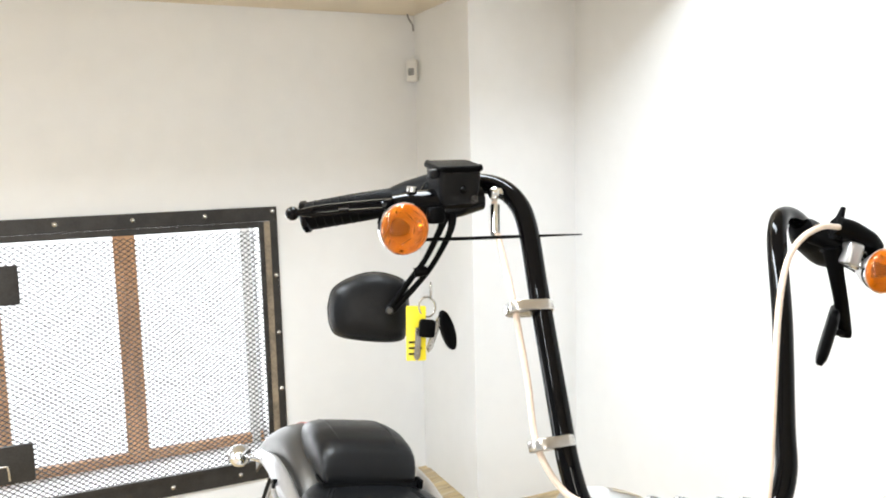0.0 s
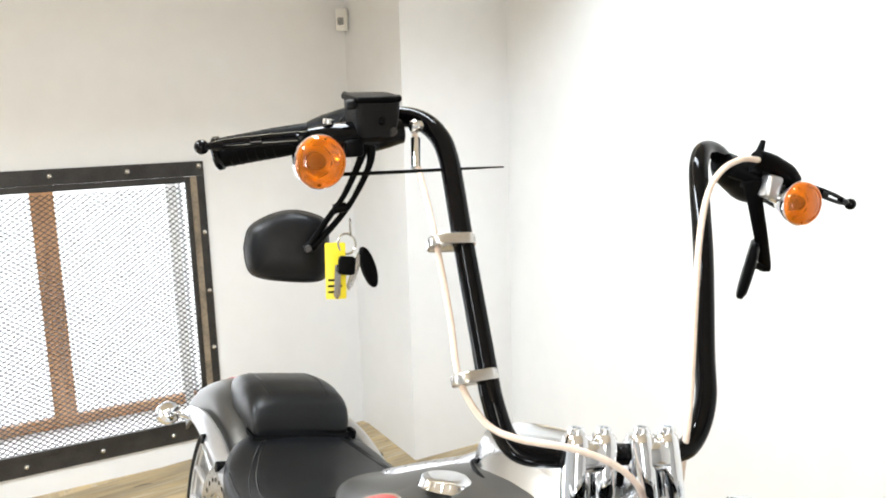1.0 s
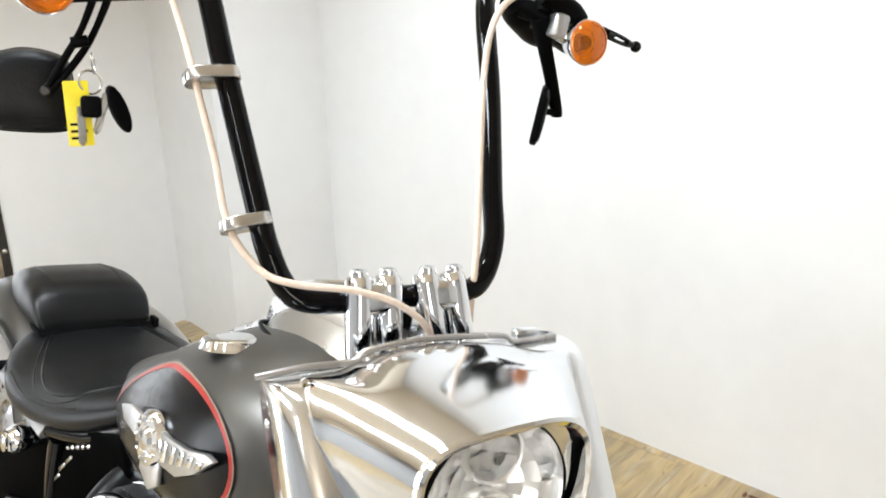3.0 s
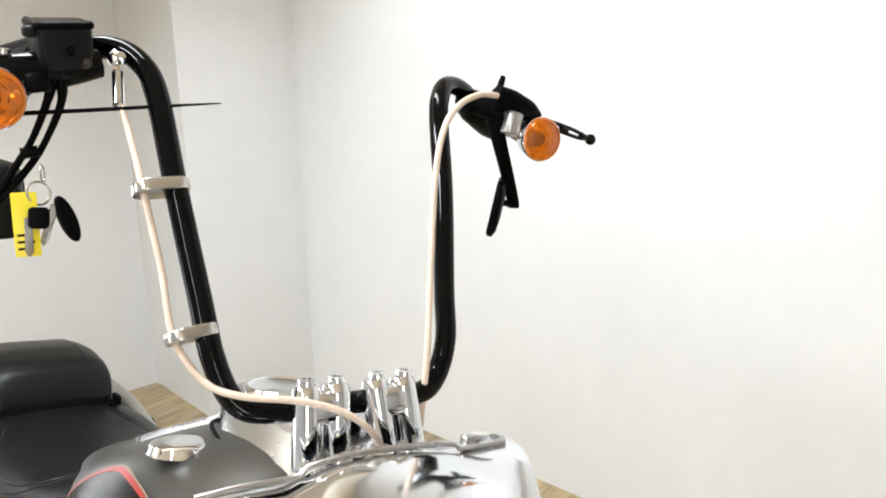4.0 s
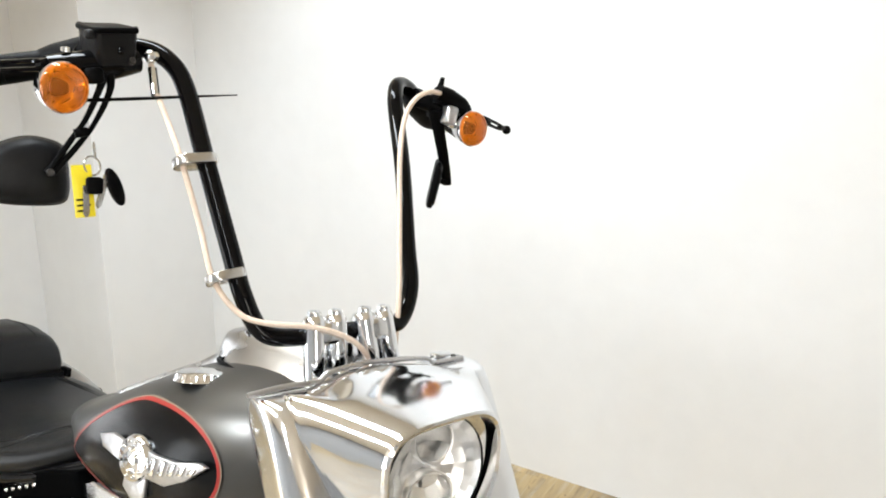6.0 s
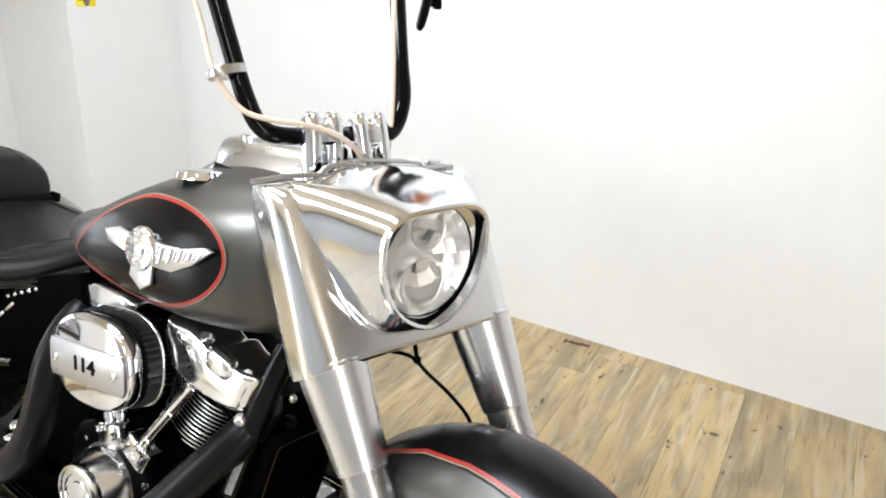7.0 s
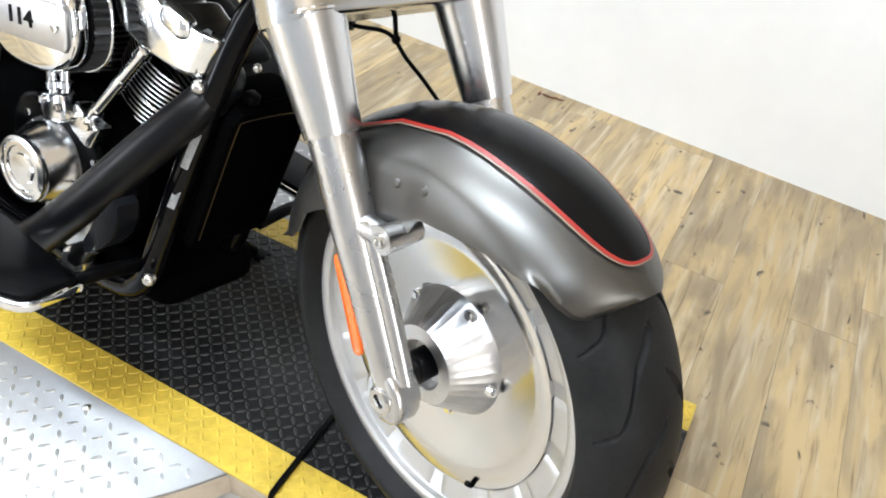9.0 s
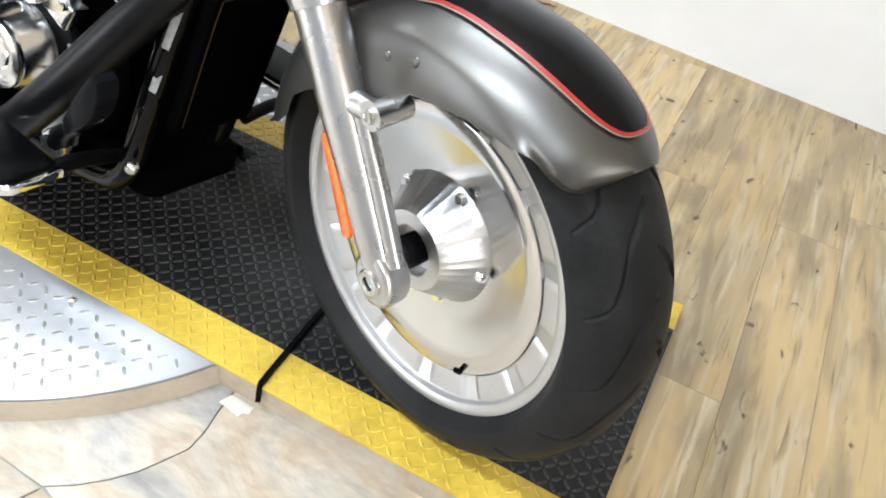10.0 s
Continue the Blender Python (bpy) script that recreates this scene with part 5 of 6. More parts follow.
# rear wheel
rear_wheel = wheel("rear_wheel", bike, Matrix.Translation((-1.665, 0, WHEEL_Z)), 0.203, 0.172, 0.322, 5)
part("rim_lip", lathe([(0.238, 0.086), (0.240, 0.0955), (0.243, 0.0970), (0.249, 0.0960), (0.2505, 0.0930), (0.2505, 0.088)], 96, TURN_Y), WHEEL_CAST, rear_wheel, "pale silver rim lip")
for k in range(16):
    a = radians(22.5 * k + 4)
    foot, tip = Vector((0.118 * math.cos(a), -0.074, 0.118 * math.sin(a))), Vector((0.234 * math.cos(a), -0.092, 0.234 * math.sin(a)))
    spoke_m = aim((foot + tip) / 2, tip - foot, (0, -1, 0))
    part("spoke", rbox(0.016, 0.015, (tip - foot).length, 0.004, spoke_m), WHEEL_CAST, rear_wheel)
part("hub_cover", lathe([(0.100, 0.060), (0.080, 0.075), (0.045, 0.098), (0.012, 0.100)], 36, TURN_Y), ALU, rear_wheel)
disc = lathe([(0.082, 0.087), (0.146, 0.087), (0.146, 0.092), (0.082, 0.092)], 64, TURN_Y, closed=True)
rotor = part("brake_rotor", disc, STEEL, rear_wheel, "steel brake rotor")
for k in range(24):
    a = 2 * math.pi * k / 24
    part("vent_hole", lathe([(1e-5, 0.0), (0.006, 0.0), (0.006, -0.001)], 10, aim((0.115 * math.cos(a), -0.0925, 0.115 * math.sin(a)), (0, -1, 0))), SATIN_BLACK, rotor)
part("rear_axle", rod((-1.665, -0.17, WHEEL_Z), (-1.665, 0.17, WHEEL_Z), 0.013), STEEL, bike)
for side in (-1, 1):
    arm = tube([(-1.665, side * 0.128, 0.322), (-1.45, side * 0.126, 0.330), (-1.22, side * 0.118, 0.350), (-1.08, side * 0.100, 0.38)], [0.026, 0.024, 0.026, 0.030], 14, 5, 0.7)
    part("swingarm", arm, BLACK_METAL, bike, "black swingarm")


# ---- frame, engine, exhaust ----
for side in (-1, 1):
    lean_in = 1.0 if side < 0 else 0.45
    part("downtube", tube([(-0.345, side * 0.050, 0.745), (-0.385, side * 0.098 * lean_in, 0.66), (-0.430, side * 0.118 * lean_in, 0.50), (-0.490, side * 0.122 * lean_in, 0.28), (-0.525, side * 0.122 * lean_in, 0.175), (-0.60, side * 0.122 * (lean_in + 1) / 2, 0.135), (-0.80, side * 0.122, 0.130), (-1.10, side * 0.125, 0.145), (-1.18, side * 0.130, 0.25), (-1.15, side * 0.140, 0.45), (-1.10, side * 0.150, 0.555)], 0.0195, 18, 6), GLOSS_BLACK, bike, "gloss black frame tube")
part("backbone", tube([(-0.34, 0, 0.80), (-0.55, 0, 0.74), (-0.85, 0, 0.66), (-1.10, 0, 0.57)], 0.030, 14, 4), BLACK_METAL, bike, "black frame backbone")
part("steering_head", rod(Vector((-0.235, 0, 0.70)), Vector((-0.36, 0, 0.915)), 0.040, 20), BLACK_METAL, bike)
for z0, z1, y in ((0.50, 0.42, -0.1435), (0.375, 0.345, -0.1455)):
    c0 = Vector((-0.430 - (0.50 - z0) * 0.27, y, z0))
    c1 = Vector((-0.430 - (0.50 - z1) * 0.27, y, z1))
    mid = (c0 + c1) / 2
    part("sticker", slab(round_rect((c0 - c1).length, 0.011, 0.001), 0.0012, 0.0003, aim(mid + Vector((0.012, 0.008, 0)), (0.55, -1, 0.1), c0 - c1)), PAPER, bike, "grey printed sticker")

# oil cooler low between the downtubes: a box with a framed, nearly black core
COOL_M = pose(-0.460, -0.032, 0.403, 0, 14, 0)
cooler = part("oil_cooler", rbox(0.060, 0.146, 0.262, 0.010, COOL_M), COOLER_BLACK, bike, "black oil cooler in a shroud")
FACE = [(-0.074, -0.128), (0.074, -0.128), (0.080, -0.118), (0.080, 0.112), (0.068, 0.132), (-0.068, 0.132), (-0.080, 0.112), (-0.080, -0.118)]
face_m = COOL_M @ aim((0.030, 0, 0), (1, 0, 0), (0, 1, 0))
part("cooler_shroud", slab(FACE, 0.014, 0.005, face_m), COOLER_BLACK, cooler)
rim_c = [(x, y) for x, y in FACE]
rim = Shape()
for i, (x, y) in enumerate(rim_c):
    x1, y1 = rim_c[(i + 1) % len(rim_c)]
    rim.join(rod(face_m @ Vector((x * 0.93, y * 0.95, 0.0155)), face_m @ Vector((x1 * 0.93, y1 * 0.95, 0.0155)), 0.0052, 8))
part("shroud_rim", rim, COOLER_BLACK, cooler)
# the shroud edge's reflection, modelled as a dim bronze tube
part("rim_line", tube([face_m @ Vector((x, y, 0.0160)) for x, y in ((-0.062, -0.112), (-0.063, 0.020), (-0.062, 0.098), (-0.054, 0.110), (0.0, 0.112), (0.050, 0.110))], 0.0010, 6, 4), GLINT_LINE, cooler, "thin bronze line standing for a reflection round the core")
for k in range(22):
    part("cooler_fin", rbox(0.003, 0.116, 0.0022, 0.0006, COOL_M @ Matrix.Translation((0.0440, 0, 0.0098 * (k - 10.8)))), COOLER_BLACK, cooler)
part("cooler_clip", rbox(0.020, 0.020, 0.016, 0.004, COOL_M @ Matrix.Translation((0.032, -0.040, 0.140))), SATIN_BLACK, cooler)
part("cooler_bolt", ball(0.0065, COOL_M @ Matrix.Translation((0.040, -0.060, 0.196))), STEEL, cooler)

# crankcase
case = Shape()
case.join(lathe([(1e-5, -0.115), (0.130, -0.110), (0.142, -0.095), (0.142, 0.095), (0.130, 0.110), (1e-5, 0.115)], 40, pose(-0.700, 0, 0.305, 90, 0, 0)))
crank = part("crankcase", case, COOLER_BLACK, bike, "black engine crankcase")
part("gearbox", rbox(0.300, 0.210, 0.200, 0.03, pose(-0.955, 0, 0.315)), COOLER_BLACK, bike, "black gearbox casing")
part("sump", rbox(0.62, 0.200, 0.060, 0.02, pose(-0.800, 0, 0.150)), COOLER_BLACK, bike)
part("primary_cover", slab(ellipse(0.52, 0.26, 36, 2.6), 0.08, 0.02, pose(-0.83, 0.11, 0.305, -90, 0, 0)), BLACK_METAL, bike, "black primary cover")

# cam cover with its chrome cone
CAM_M = aim((-0.748, -0.122, 0.292), (0.05, -1, 0.0)) @ Matrix.Diagonal((0.86, 0.86, 0.95, 1))
cam_cover = part("cam_cover", lathe([(0.090, 0.0), (0.088, 0.018), (0.078, 0.038), (0.064, 0.066), (0.062, 0.070), (0.056, 0.073), (0.045, 0.073), (0.043, 0.070), (0.030, 0.070), (0.028, 0.073), (0.012, 0.074), (1e-5, 0.074)], 44, CAM_M), CHROME_SOFT, bike, "chrome cam cover with a ringed face")
part("cam_ring", lathe([(0.0645, 0.060), (0.066, 0.068), (0.063, 0.074), (0.057, 0.075), (0.055, 0.072)], 44, CAM_M), CHROME_SOFT, cam_cover)
part("gear_cover", slab(ellipse(0.24, 0.20, 32, 2.8), 0.05, 0.012, pose(-0.745, -0.085, 0.300, 90, 0, 0)), BLACK_METAL, bike)
part("oil_pump_cover", slab([(-0.06, -0.05), (0.05, -0.05), (0.06, 0.03), (0.01, 0.06), (-0.06, 0.04)], 0.03, 0.008, pose(-0.690, -0.120, 0.215, 90, 0, 0)), SILVER, bike, "cast aluminium lower cover")
for k in range(6):
    a = 2 * math.pi * k / 6 + 0.4
    part("cover_bolt", bolt(0.006, 0.006, aim((-0.735 + 0.100 * math.cos(a), -0.133, 0.303 + 0.084 * math.sin(a)), (0, -1, 0))), CHROME, crank)


# cylinders
def cylinder(base, tilt):
    """One finned cylinder with its head; local z runs up the bore."""
    m = Matrix.Translation(base) @ Matrix.Rotation(radians(tilt), 4, "Y")
    prof = []
    for k in range(17):
        z = 0.010 + k * 0.0088
        w = 0.080 + (0.012 if k > 8 else 0.006)
        prof += [(0.066, z), (w, z + 0.0012), (w + 0.0005, z + 0.0022), (w, z + 0.0032), (0.066, z + 0.0044)]
    barrel = lathe([(0.066, -0.01)] + prof + [(0.066, 0.165)], 40, m)
    cyl = part("cylinder", barrel, BLACK_METAL, bike, "black finned engine cylinder")
    edge = Shape()
    for k in range(17):
        z = 0.010 + k * 0.0088
        w = 0.080 + (0.012 if k > 8 else 0.006)
        edge.join(lathe([(w + 0.0002, z + 0.0010), (w + 0.0012, z + 0.0022), (w + 0.0002, z + 0.0034)], 40, m))
    part("fin_edges", edge, ALU, cyl, "bright machined fin edges")
    for k in range(6):
        part("head_fin", slab(round_rect(0.215, 0.165, 0.03), 0.005, 0.001, m @ Matrix.Translation((0, 0, 0.164 + k * 0.010))), BLACK_METAL, cyl)
    part("head", rbox(0.17, 0.13, 0.065, 0.012, m @ Matrix.Translation((0, 0, 0.192))), BLACK_METAL, cyl)
    return cyl, m


cyl_f, mf = cylinder((-0.655, -0.005, 0.385), 27)
cyl_r, mr = cylinder((-0.765, -0.005, 0.385), -18)
# broad chrome rocker box on the front head
BOX = [(-0.620, 0.625), (-0.612, 0.647), (-0.592, 0.647), (-0.556, 0.648), (-0.528, 0.640), (-0.506, 0.631), (-0.480, 0.636), (-0.455, 0.622), (-0.428, 0.618), (-0.405, 0.612), (-0.418, 0.580), (-0.434, 0.549), (-0.480, 0.547), (-0.524, 0.551), (-0.560, 0.558), (-0.594, 0.572), (-0.611, 0.598)]
box_m = aim((0, -0.062, 0), (0, -1, 0), (1, 0, 0))
BOX_C = [(p.x, -p.y) for p in smooth_path([(x, -z, 0) for x, z in BOX] + [(BOX[0][0], -BOX[0][1], 0)], 4)[:-1]]
sg_f = 1 if (box_m @ Vector((0, 1, 0))).z > 0 else -1
if sg_f < 0:
    BOX_C = [(x, -z) for x, z in BOX_C]
rocker_f = part("rocker_cover", slab(BOX_C, 0.082, 0.022, box_m, 7), CHROME_BRIGHT, cyl_f, "broad chrome rocker box")
part("rocker_lobe", ball(0.022, box_m @ Matrix.Translation((-0.560, sg_f * 0.628, 0.066)) @ Matrix.Diagonal((1.7, 0.8, 0.9, 1)), 24), CHROME_BRIGHT, rocker_f)
part("rocker_lobe", rbox(0.060, 0.036, 0.026, 0.012, box_m @ Matrix.Translation((-0.476, sg_f * 0.616, 0.078)) @ Matrix.Rotation(radians(-16 * sg_f), 4, "Z")), CHROME_BRIGHT, rocker_f)
for x, z, r in ((-0.526, 0.634, 0.009), (-0.428, 0.605, 0.011), (-0.520, 0.562, 0.006)):
    part("rocker_bolt", bolt(r, r * 1.3, aim((x, -0.128, z), (0.2, -0.7, 0.75))), CHROME_BRIGHT, rocker_f)
part("exhaust_stud", ball(0.011, pose(-0.430, -0.136, 0.541)), STEEL, cyl_f)
# rear rocker box, seen over the air cleaner
rear_box = smooth_path([(-0.920, 0.575, 0), (-0.910, 0.600, 0), (-0.882, 0.608, 0), (-0.862, 0.624, 0), (-0.816, 0.644, 0), (-0.765, 0.648, 0), (-0.728, 0.647, 0), (-0.704, 0.632, 0), (-0.735, 0.590, 0), (-0.82, 0.570, 0), (-0.89, 0.545, 0), (-0.920, 0.575, 0)], 4)[:-1]
sg = 1 if (box_m @ Vector((0, 1, 0))).z > 0 else -1
rocker_r = part("rocker_cover", slab([(p.x, sg * p.y) for p in rear_box], 0.078, 0.020, box_m, 6), CHROME_BRIGHT, cyl_r, "broad chrome rocker box")
for x, z in ((-0.895, 0.600), (-0.838, 0.628), (-0.752, 0.636)):
    part("rocker_bolt", bolt(0.0085, 0.010, aim((x, -0.126, z), (0.1, -1, 0.3))), CHROME, rocker_r)

# pushrod tubes and lifter blocks
for b, t in (((-0.655, -0.135, 0.405), (-0.545, -0.128, 0.555)), ((-0.684, -0.118, 0.386), (-0.574, -0.111, 0.536)), ((-0.745, -0.135, 0.405), (-0.795, -0.125, 0.560)), ((-0.725, -0.128, 0.410), (-0.760, -0.115, 0.575))):
    b, t = Vector(b), Vector(t)
    pr = part("pushrod_tube", rod(b, t, 0.0092, 16), CHROME_SOFT, bike, "satin chrome pushrod tube")
    for f, r in ((0.0, 0.014), (0.12, 0.0115), (0.55, 0.0105), (0.95, 0.0125)):
        p = b.lerp(t, f)
        part("collar", lathe([(r * 0.8, -0.007), (r, -0.005), (r, 0.005), (r * 0.8, 0.007)], 16, aim(p, t - b)), CHROME, pr)
for x, tilt in ((-0.662, 27), (-0.738, -18)):
    lb = part("lifter_block", rbox(0.062, 0.040, 0.046, 0.006, pose(x, -0.128, 0.392, 0, tilt, 0)), CHROME_SOFT, bike, "cast chrome lifter block")
    for dx in (-0.022, 0.022):
        part("block_bolt", bolt(0.006, 0.007, pose(x + dx, -0.148, 0.400, 90, 0, 0)), CHROME, lb)

# air cleaner
AC = aim((-0.695, -0.214, 0.557), (0, -1, 0), (1, 0, 0.13))
acl = part("air_cleaner", slab(ellipse(0.206, 0.152, 64, 2.6), 0.036, 0.014, AC @ Matrix.Translation((0, 0, -0.034))), CHROME, bike, "oval chrome air cleaner cover")
part("cover_band", slab([(-0.095, -0.030), (0.094, -0.030), (0.100, -0.022), (0.100, 0.024), (0.093, 0.032), (-0.094, 0.032), (-0.099, 0.022), (-0.099, -0.020)], 0.007, 0.002, AC @ Matrix.Translation((0, -0.004, -0.001))), SILVER, acl, "raised brushed band")
for dx in (-0.080, 0.078):
    part("cover_screw", lathe([(1e-5, 0.008), (0.003, 0.008), (0.0035, 0.010), (0.006, 0.0095), (0.007, 0.006)], 16, AC @ Matrix.Translation((dx, -0.004, 0))), CHROME, acl)
txt = bpy.data.curves.new("number_text", "FONT")
txt.body, txt.size, txt.align_x, txt.align_y, txt.extrude, txt.offset = "114", 0.032, "CENTER", "CENTER", 0.0008, 0.0006
tx_ob = new("number_text", txt)
dg = bpy.context.evaluated_depsgraph_get()
tx_me = bpy.data.meshes.new_from_object(tx_ob.evaluated_get(dg))
bpy.data.objects.remove(tx_ob)
tx_me.materials.clear()
tx_me.materials.append(SATIN_BLACK)
digits = new("digits", tx_me)
digits.parent = acl
digits.matrix_local = AC @ Matrix.Translation((-0.004, -0.004, 0.0066)) @ Matrix.Diagonal((1.32, 1, 1, 1))
digits["label"] = "dark engraved number"
pleats = Shape()
el = ellipse(0.211, 0.157, 96, 2.6)
verts, faces = [], []
n = len(el)
for i, (x, y) in enumerate(el):
    f = 1.0 if i % 2 else 0.90
    verts += [(x * f, y * f, -0.058), (x * f, y * f, -0.034)]
for i in range(n):
    j = (i + 1) % n
    faces.append((2 * i, 2 * j, 2 * j + 1, 2 * i + 1))
part("filter_element", pleats.add(verts, faces, AC), FILTER, acl, "pleated black filter element", None, 10)
part("filter_cap", slab(ellipse(0.203, 0.148, 48, 2.6), 0.006, 0.002, AC @ Matrix.Translation((0, 0, -0.038))), SATIN_BLACK, acl)
part("backing_plate", slab(ellipse(0.216, 0.162, 48, 2.6), 0.006, 0.003, AC @ Matrix.Translation((0, 0, -0.064))), CHROME, acl, "chrome backing plate")
part("intake", rod((-0.70, -0.12, 0.57), (-0.70, -0.02, 0.57), 0.035), BLACK_METAL, bike)

# exhaust
FP = [(-0.470, -0.060, 0.548), (-0.435, -0.085, 0.540), (-0.440, -0.125, 0.506), (-0.490, -0.165, 0.429), (-0.580, -0.195, 0.312), (-0.668, -0.208, 0.215), (-0.720, -0.216, 0.180), (-0.80, -0.218, 0.172), (-0.95, -0.216, 0.155), (-1.20, -0.205, 0.135)]
front_pipe = part("exhaust_pipe", tube(FP, [0.024, 0.027, 0.029, 0.030, 0.030, 0.031, 0.032, 0.032, 0.032, 0.033], 22, 7), EXHAUST, bike, "dark coated front exhaust pipe")
RP = [(-0.85, -0.09, 0.590), (-0.835, -0.150, 0.580), (-0.822, -0.196, 0.520), (-0.838, -0.212, 0.400), (-0.880, -0.220, 0.318), (-0.97, -0.222, 0.265), (-1.20, -0.208, 0.215)]
rear_pipe = part("exhaust_pipe", tube(RP, [0.024, 0.026, 0.029, 0.030, 0.031, 0.032, 0.033], 22, 7), EXHAUST, bike, "dark coated rear exhaust pipe")
for z, y in ((0.135, -0.205), (0.215, -0.208)):
    muf = part("muffler", tube([(-1.18, y, z), (-1.26, y, z), (-1.30, y, z), (-1.52, y, z), (-1.56, y, z)], [0.033, 0.036, 0.040, 0.041, 0.038], 26, 3), EXHAUST, bike, "dark shotgun muffler")
    part("muffler_tip", lathe([(0.037, 0.0), (0.040, 0.004), (0.040, 0.02), (0.034, 0.02), (0.030, 0.0)], 26, aim((-1.555, y, z), (-1, 0, 0.0))), EXHAUST, muf)

# floorboards, brake pedal, stand
for side in (-1, 1):
    bm_ = pose(-0.640, side * 0.300, 0.240, side * 2, 3, 0)
    shp = [(0.150, -side * -0.030), (0.135, side * 0.050), (0.08, side * 0.066), (-0.12, side * 0.066), (-0.15, side * 0.050), (-0.15, -side * 0.048), (0.11, -side * 0.052), (0.14, -side * 0.040)]
    shp = [(p.x, p.y) for p in smooth_path([(a, b, 0) for a, b in shp] + [(shp[0][0], shp[0][1], 0)], 4)[:-1]]
    if side < 0:
        shp = shp[::-1]
    fb = part("floorboard", slab(shp, 0.014, 0.004, bm_ @ Matrix.Translation((0, 0, -0.016))), CHROME, bike, "chrome rimmed rider's floorboard")
    part("floorboard_pad", slab([(x * 0.94, y * 0.92) for x, y in shp], 0.010, 0.003, bm_ @ Matrix.Translation((0, 0, -0.004))), SATIN_BLACK, fb, "black rubber pad")
    part("board_bracket", tube([(-0.53, side * 0.13, 0.205), (-0.53, side * 0.20, 0.215), (-0.54, side * 0.26, 0.208)], 0.012, 12, 4), SATIN_BLACK, bike)
    part("peg_mount", tube([(-1.25, side * 0.150, 0.320), (-1.22, side * 0.24, 0.350), (-1.118, side * 0.315, 0.428)], 0.010, 12, 4), BLACK_METAL, bike)
    peg = part("passenger_peg", tube([(-1.113, side * 0.318, 0.436), (-1.118, side * 0.320, 0.480), (-1.124, side * 0.322, 0.524)], [0.0165, 0.017, 0.0155], 16, 3), SATIN_BLACK, bike, "folded black passenger peg")
    part("peg_tip", ball(0.014, pose(-1.112, side * 0.317, 0.426)), CHROME, peg)
pedal = part("brake_pedal", slab([(-0.453, 0.338), (-0.430, 0.380), (-0.398, 0.424), (-0.388, 0.418), (-0.386, 0.396), (-0.396, 0.368), (-0.420, 0.340), (-0.450, 0.317)], 0.034, 0.004, pose(0, -0.252, 0, 90, 0, 0)), PEDAL, bike, "glossy dark brake pedal blade")
part("pedal_arm", tube([(-0.440, -0.270, 0.332), (-0.475, -0.262, 0.306), (-0.512, -0.246, 0.272)], [0.010, 0.012, 0.019], 12, 4), BLACK_METAL, pedal)
part("pedal_pivot", lathe([(0.020, 0.0), (0.022, 0.010), (0.018, 0.018), (0.008, 0.018), (0.007, 0.014), (1e-5, 0.014)], 22, aim((-0.514, -0.244, 0.270), (0.3, -1, -0.2))), STEEL, pedal)
part("frame_nut", ball(0.011, pose(-0.480, -0.150, 0.212)), STEEL, bike)
stand = part("side_stand", tube([(-0.62, 0.140, 0.150), (-0.63, 0.200, 0.090), (-0.64, 0.250, 0.052)], [0.014, 0.013, 0.012], 12, 4), BLACK_METAL, bike, "black side stand propped on the mat")
part("stand_foot", rbox(0.07, 0.04, 0.008, 0.003, pose(-0.64, 0.252, 0.047, LEAN_L, 0, 0)), BLACK_METAL, stand)

# side covers and under-seat parts
part("side_cover", rbox(0.22, 0.24, 0.20, 0.03, pose(-1.03, 0, 0.480)), COOLER_BLACK, bike, "black side cover")
part("battery_box", rbox(0.26, 0.18, 0.12, 0.02, pose(-0.98, 0, 0.550)), COOLER_BLACK, bike)
part("seat_rail", tube([(-0.84, -0.115, 0.655), (-1.00, -0.140, 0.590), (-1.12, -0.160, 0.560)], 0.014, 12, 4), GLOSS_BLACK, bike)
part("seat_rail", tube([(-0.84, 0.115, 0.655), (-1.00, 0.140, 0.590), (-1.12, 0.160, 0.560)], 0.014, 12, 4), GLOSS_BLACK, bike)
nut = part("cover_knob", Shape().join(ball(0.028, pose(-1.205, -0.190, 0.516, 0, 0, 0), 16, 0.85)).join(rod((-1.207, -0.14, 0.515), (-1.205, -0.214, 0.516), 0.019)), CHROME, bike, "chrome shock adjuster knob")
panel_xz = [(-1.585, 0.305), (-1.50, 0.368), (-1.37, 0.438), (-1.20, 0.512), (-1.00, 0.600), (-0.88, 0.640), (-0.83, 0.640), (-0.82, 0.50), (-1.00, 0.40), (-1.25, 0.27), (-1.42, 0.205), (-1.55, 0.245)]
panel_c = [(p.x, p.y) for p in smooth_path([(x, z, 0) for x, z in panel_xz] + [(panel_xz[0][0], panel_xz[0][1], 0)], 3)[:-1]]
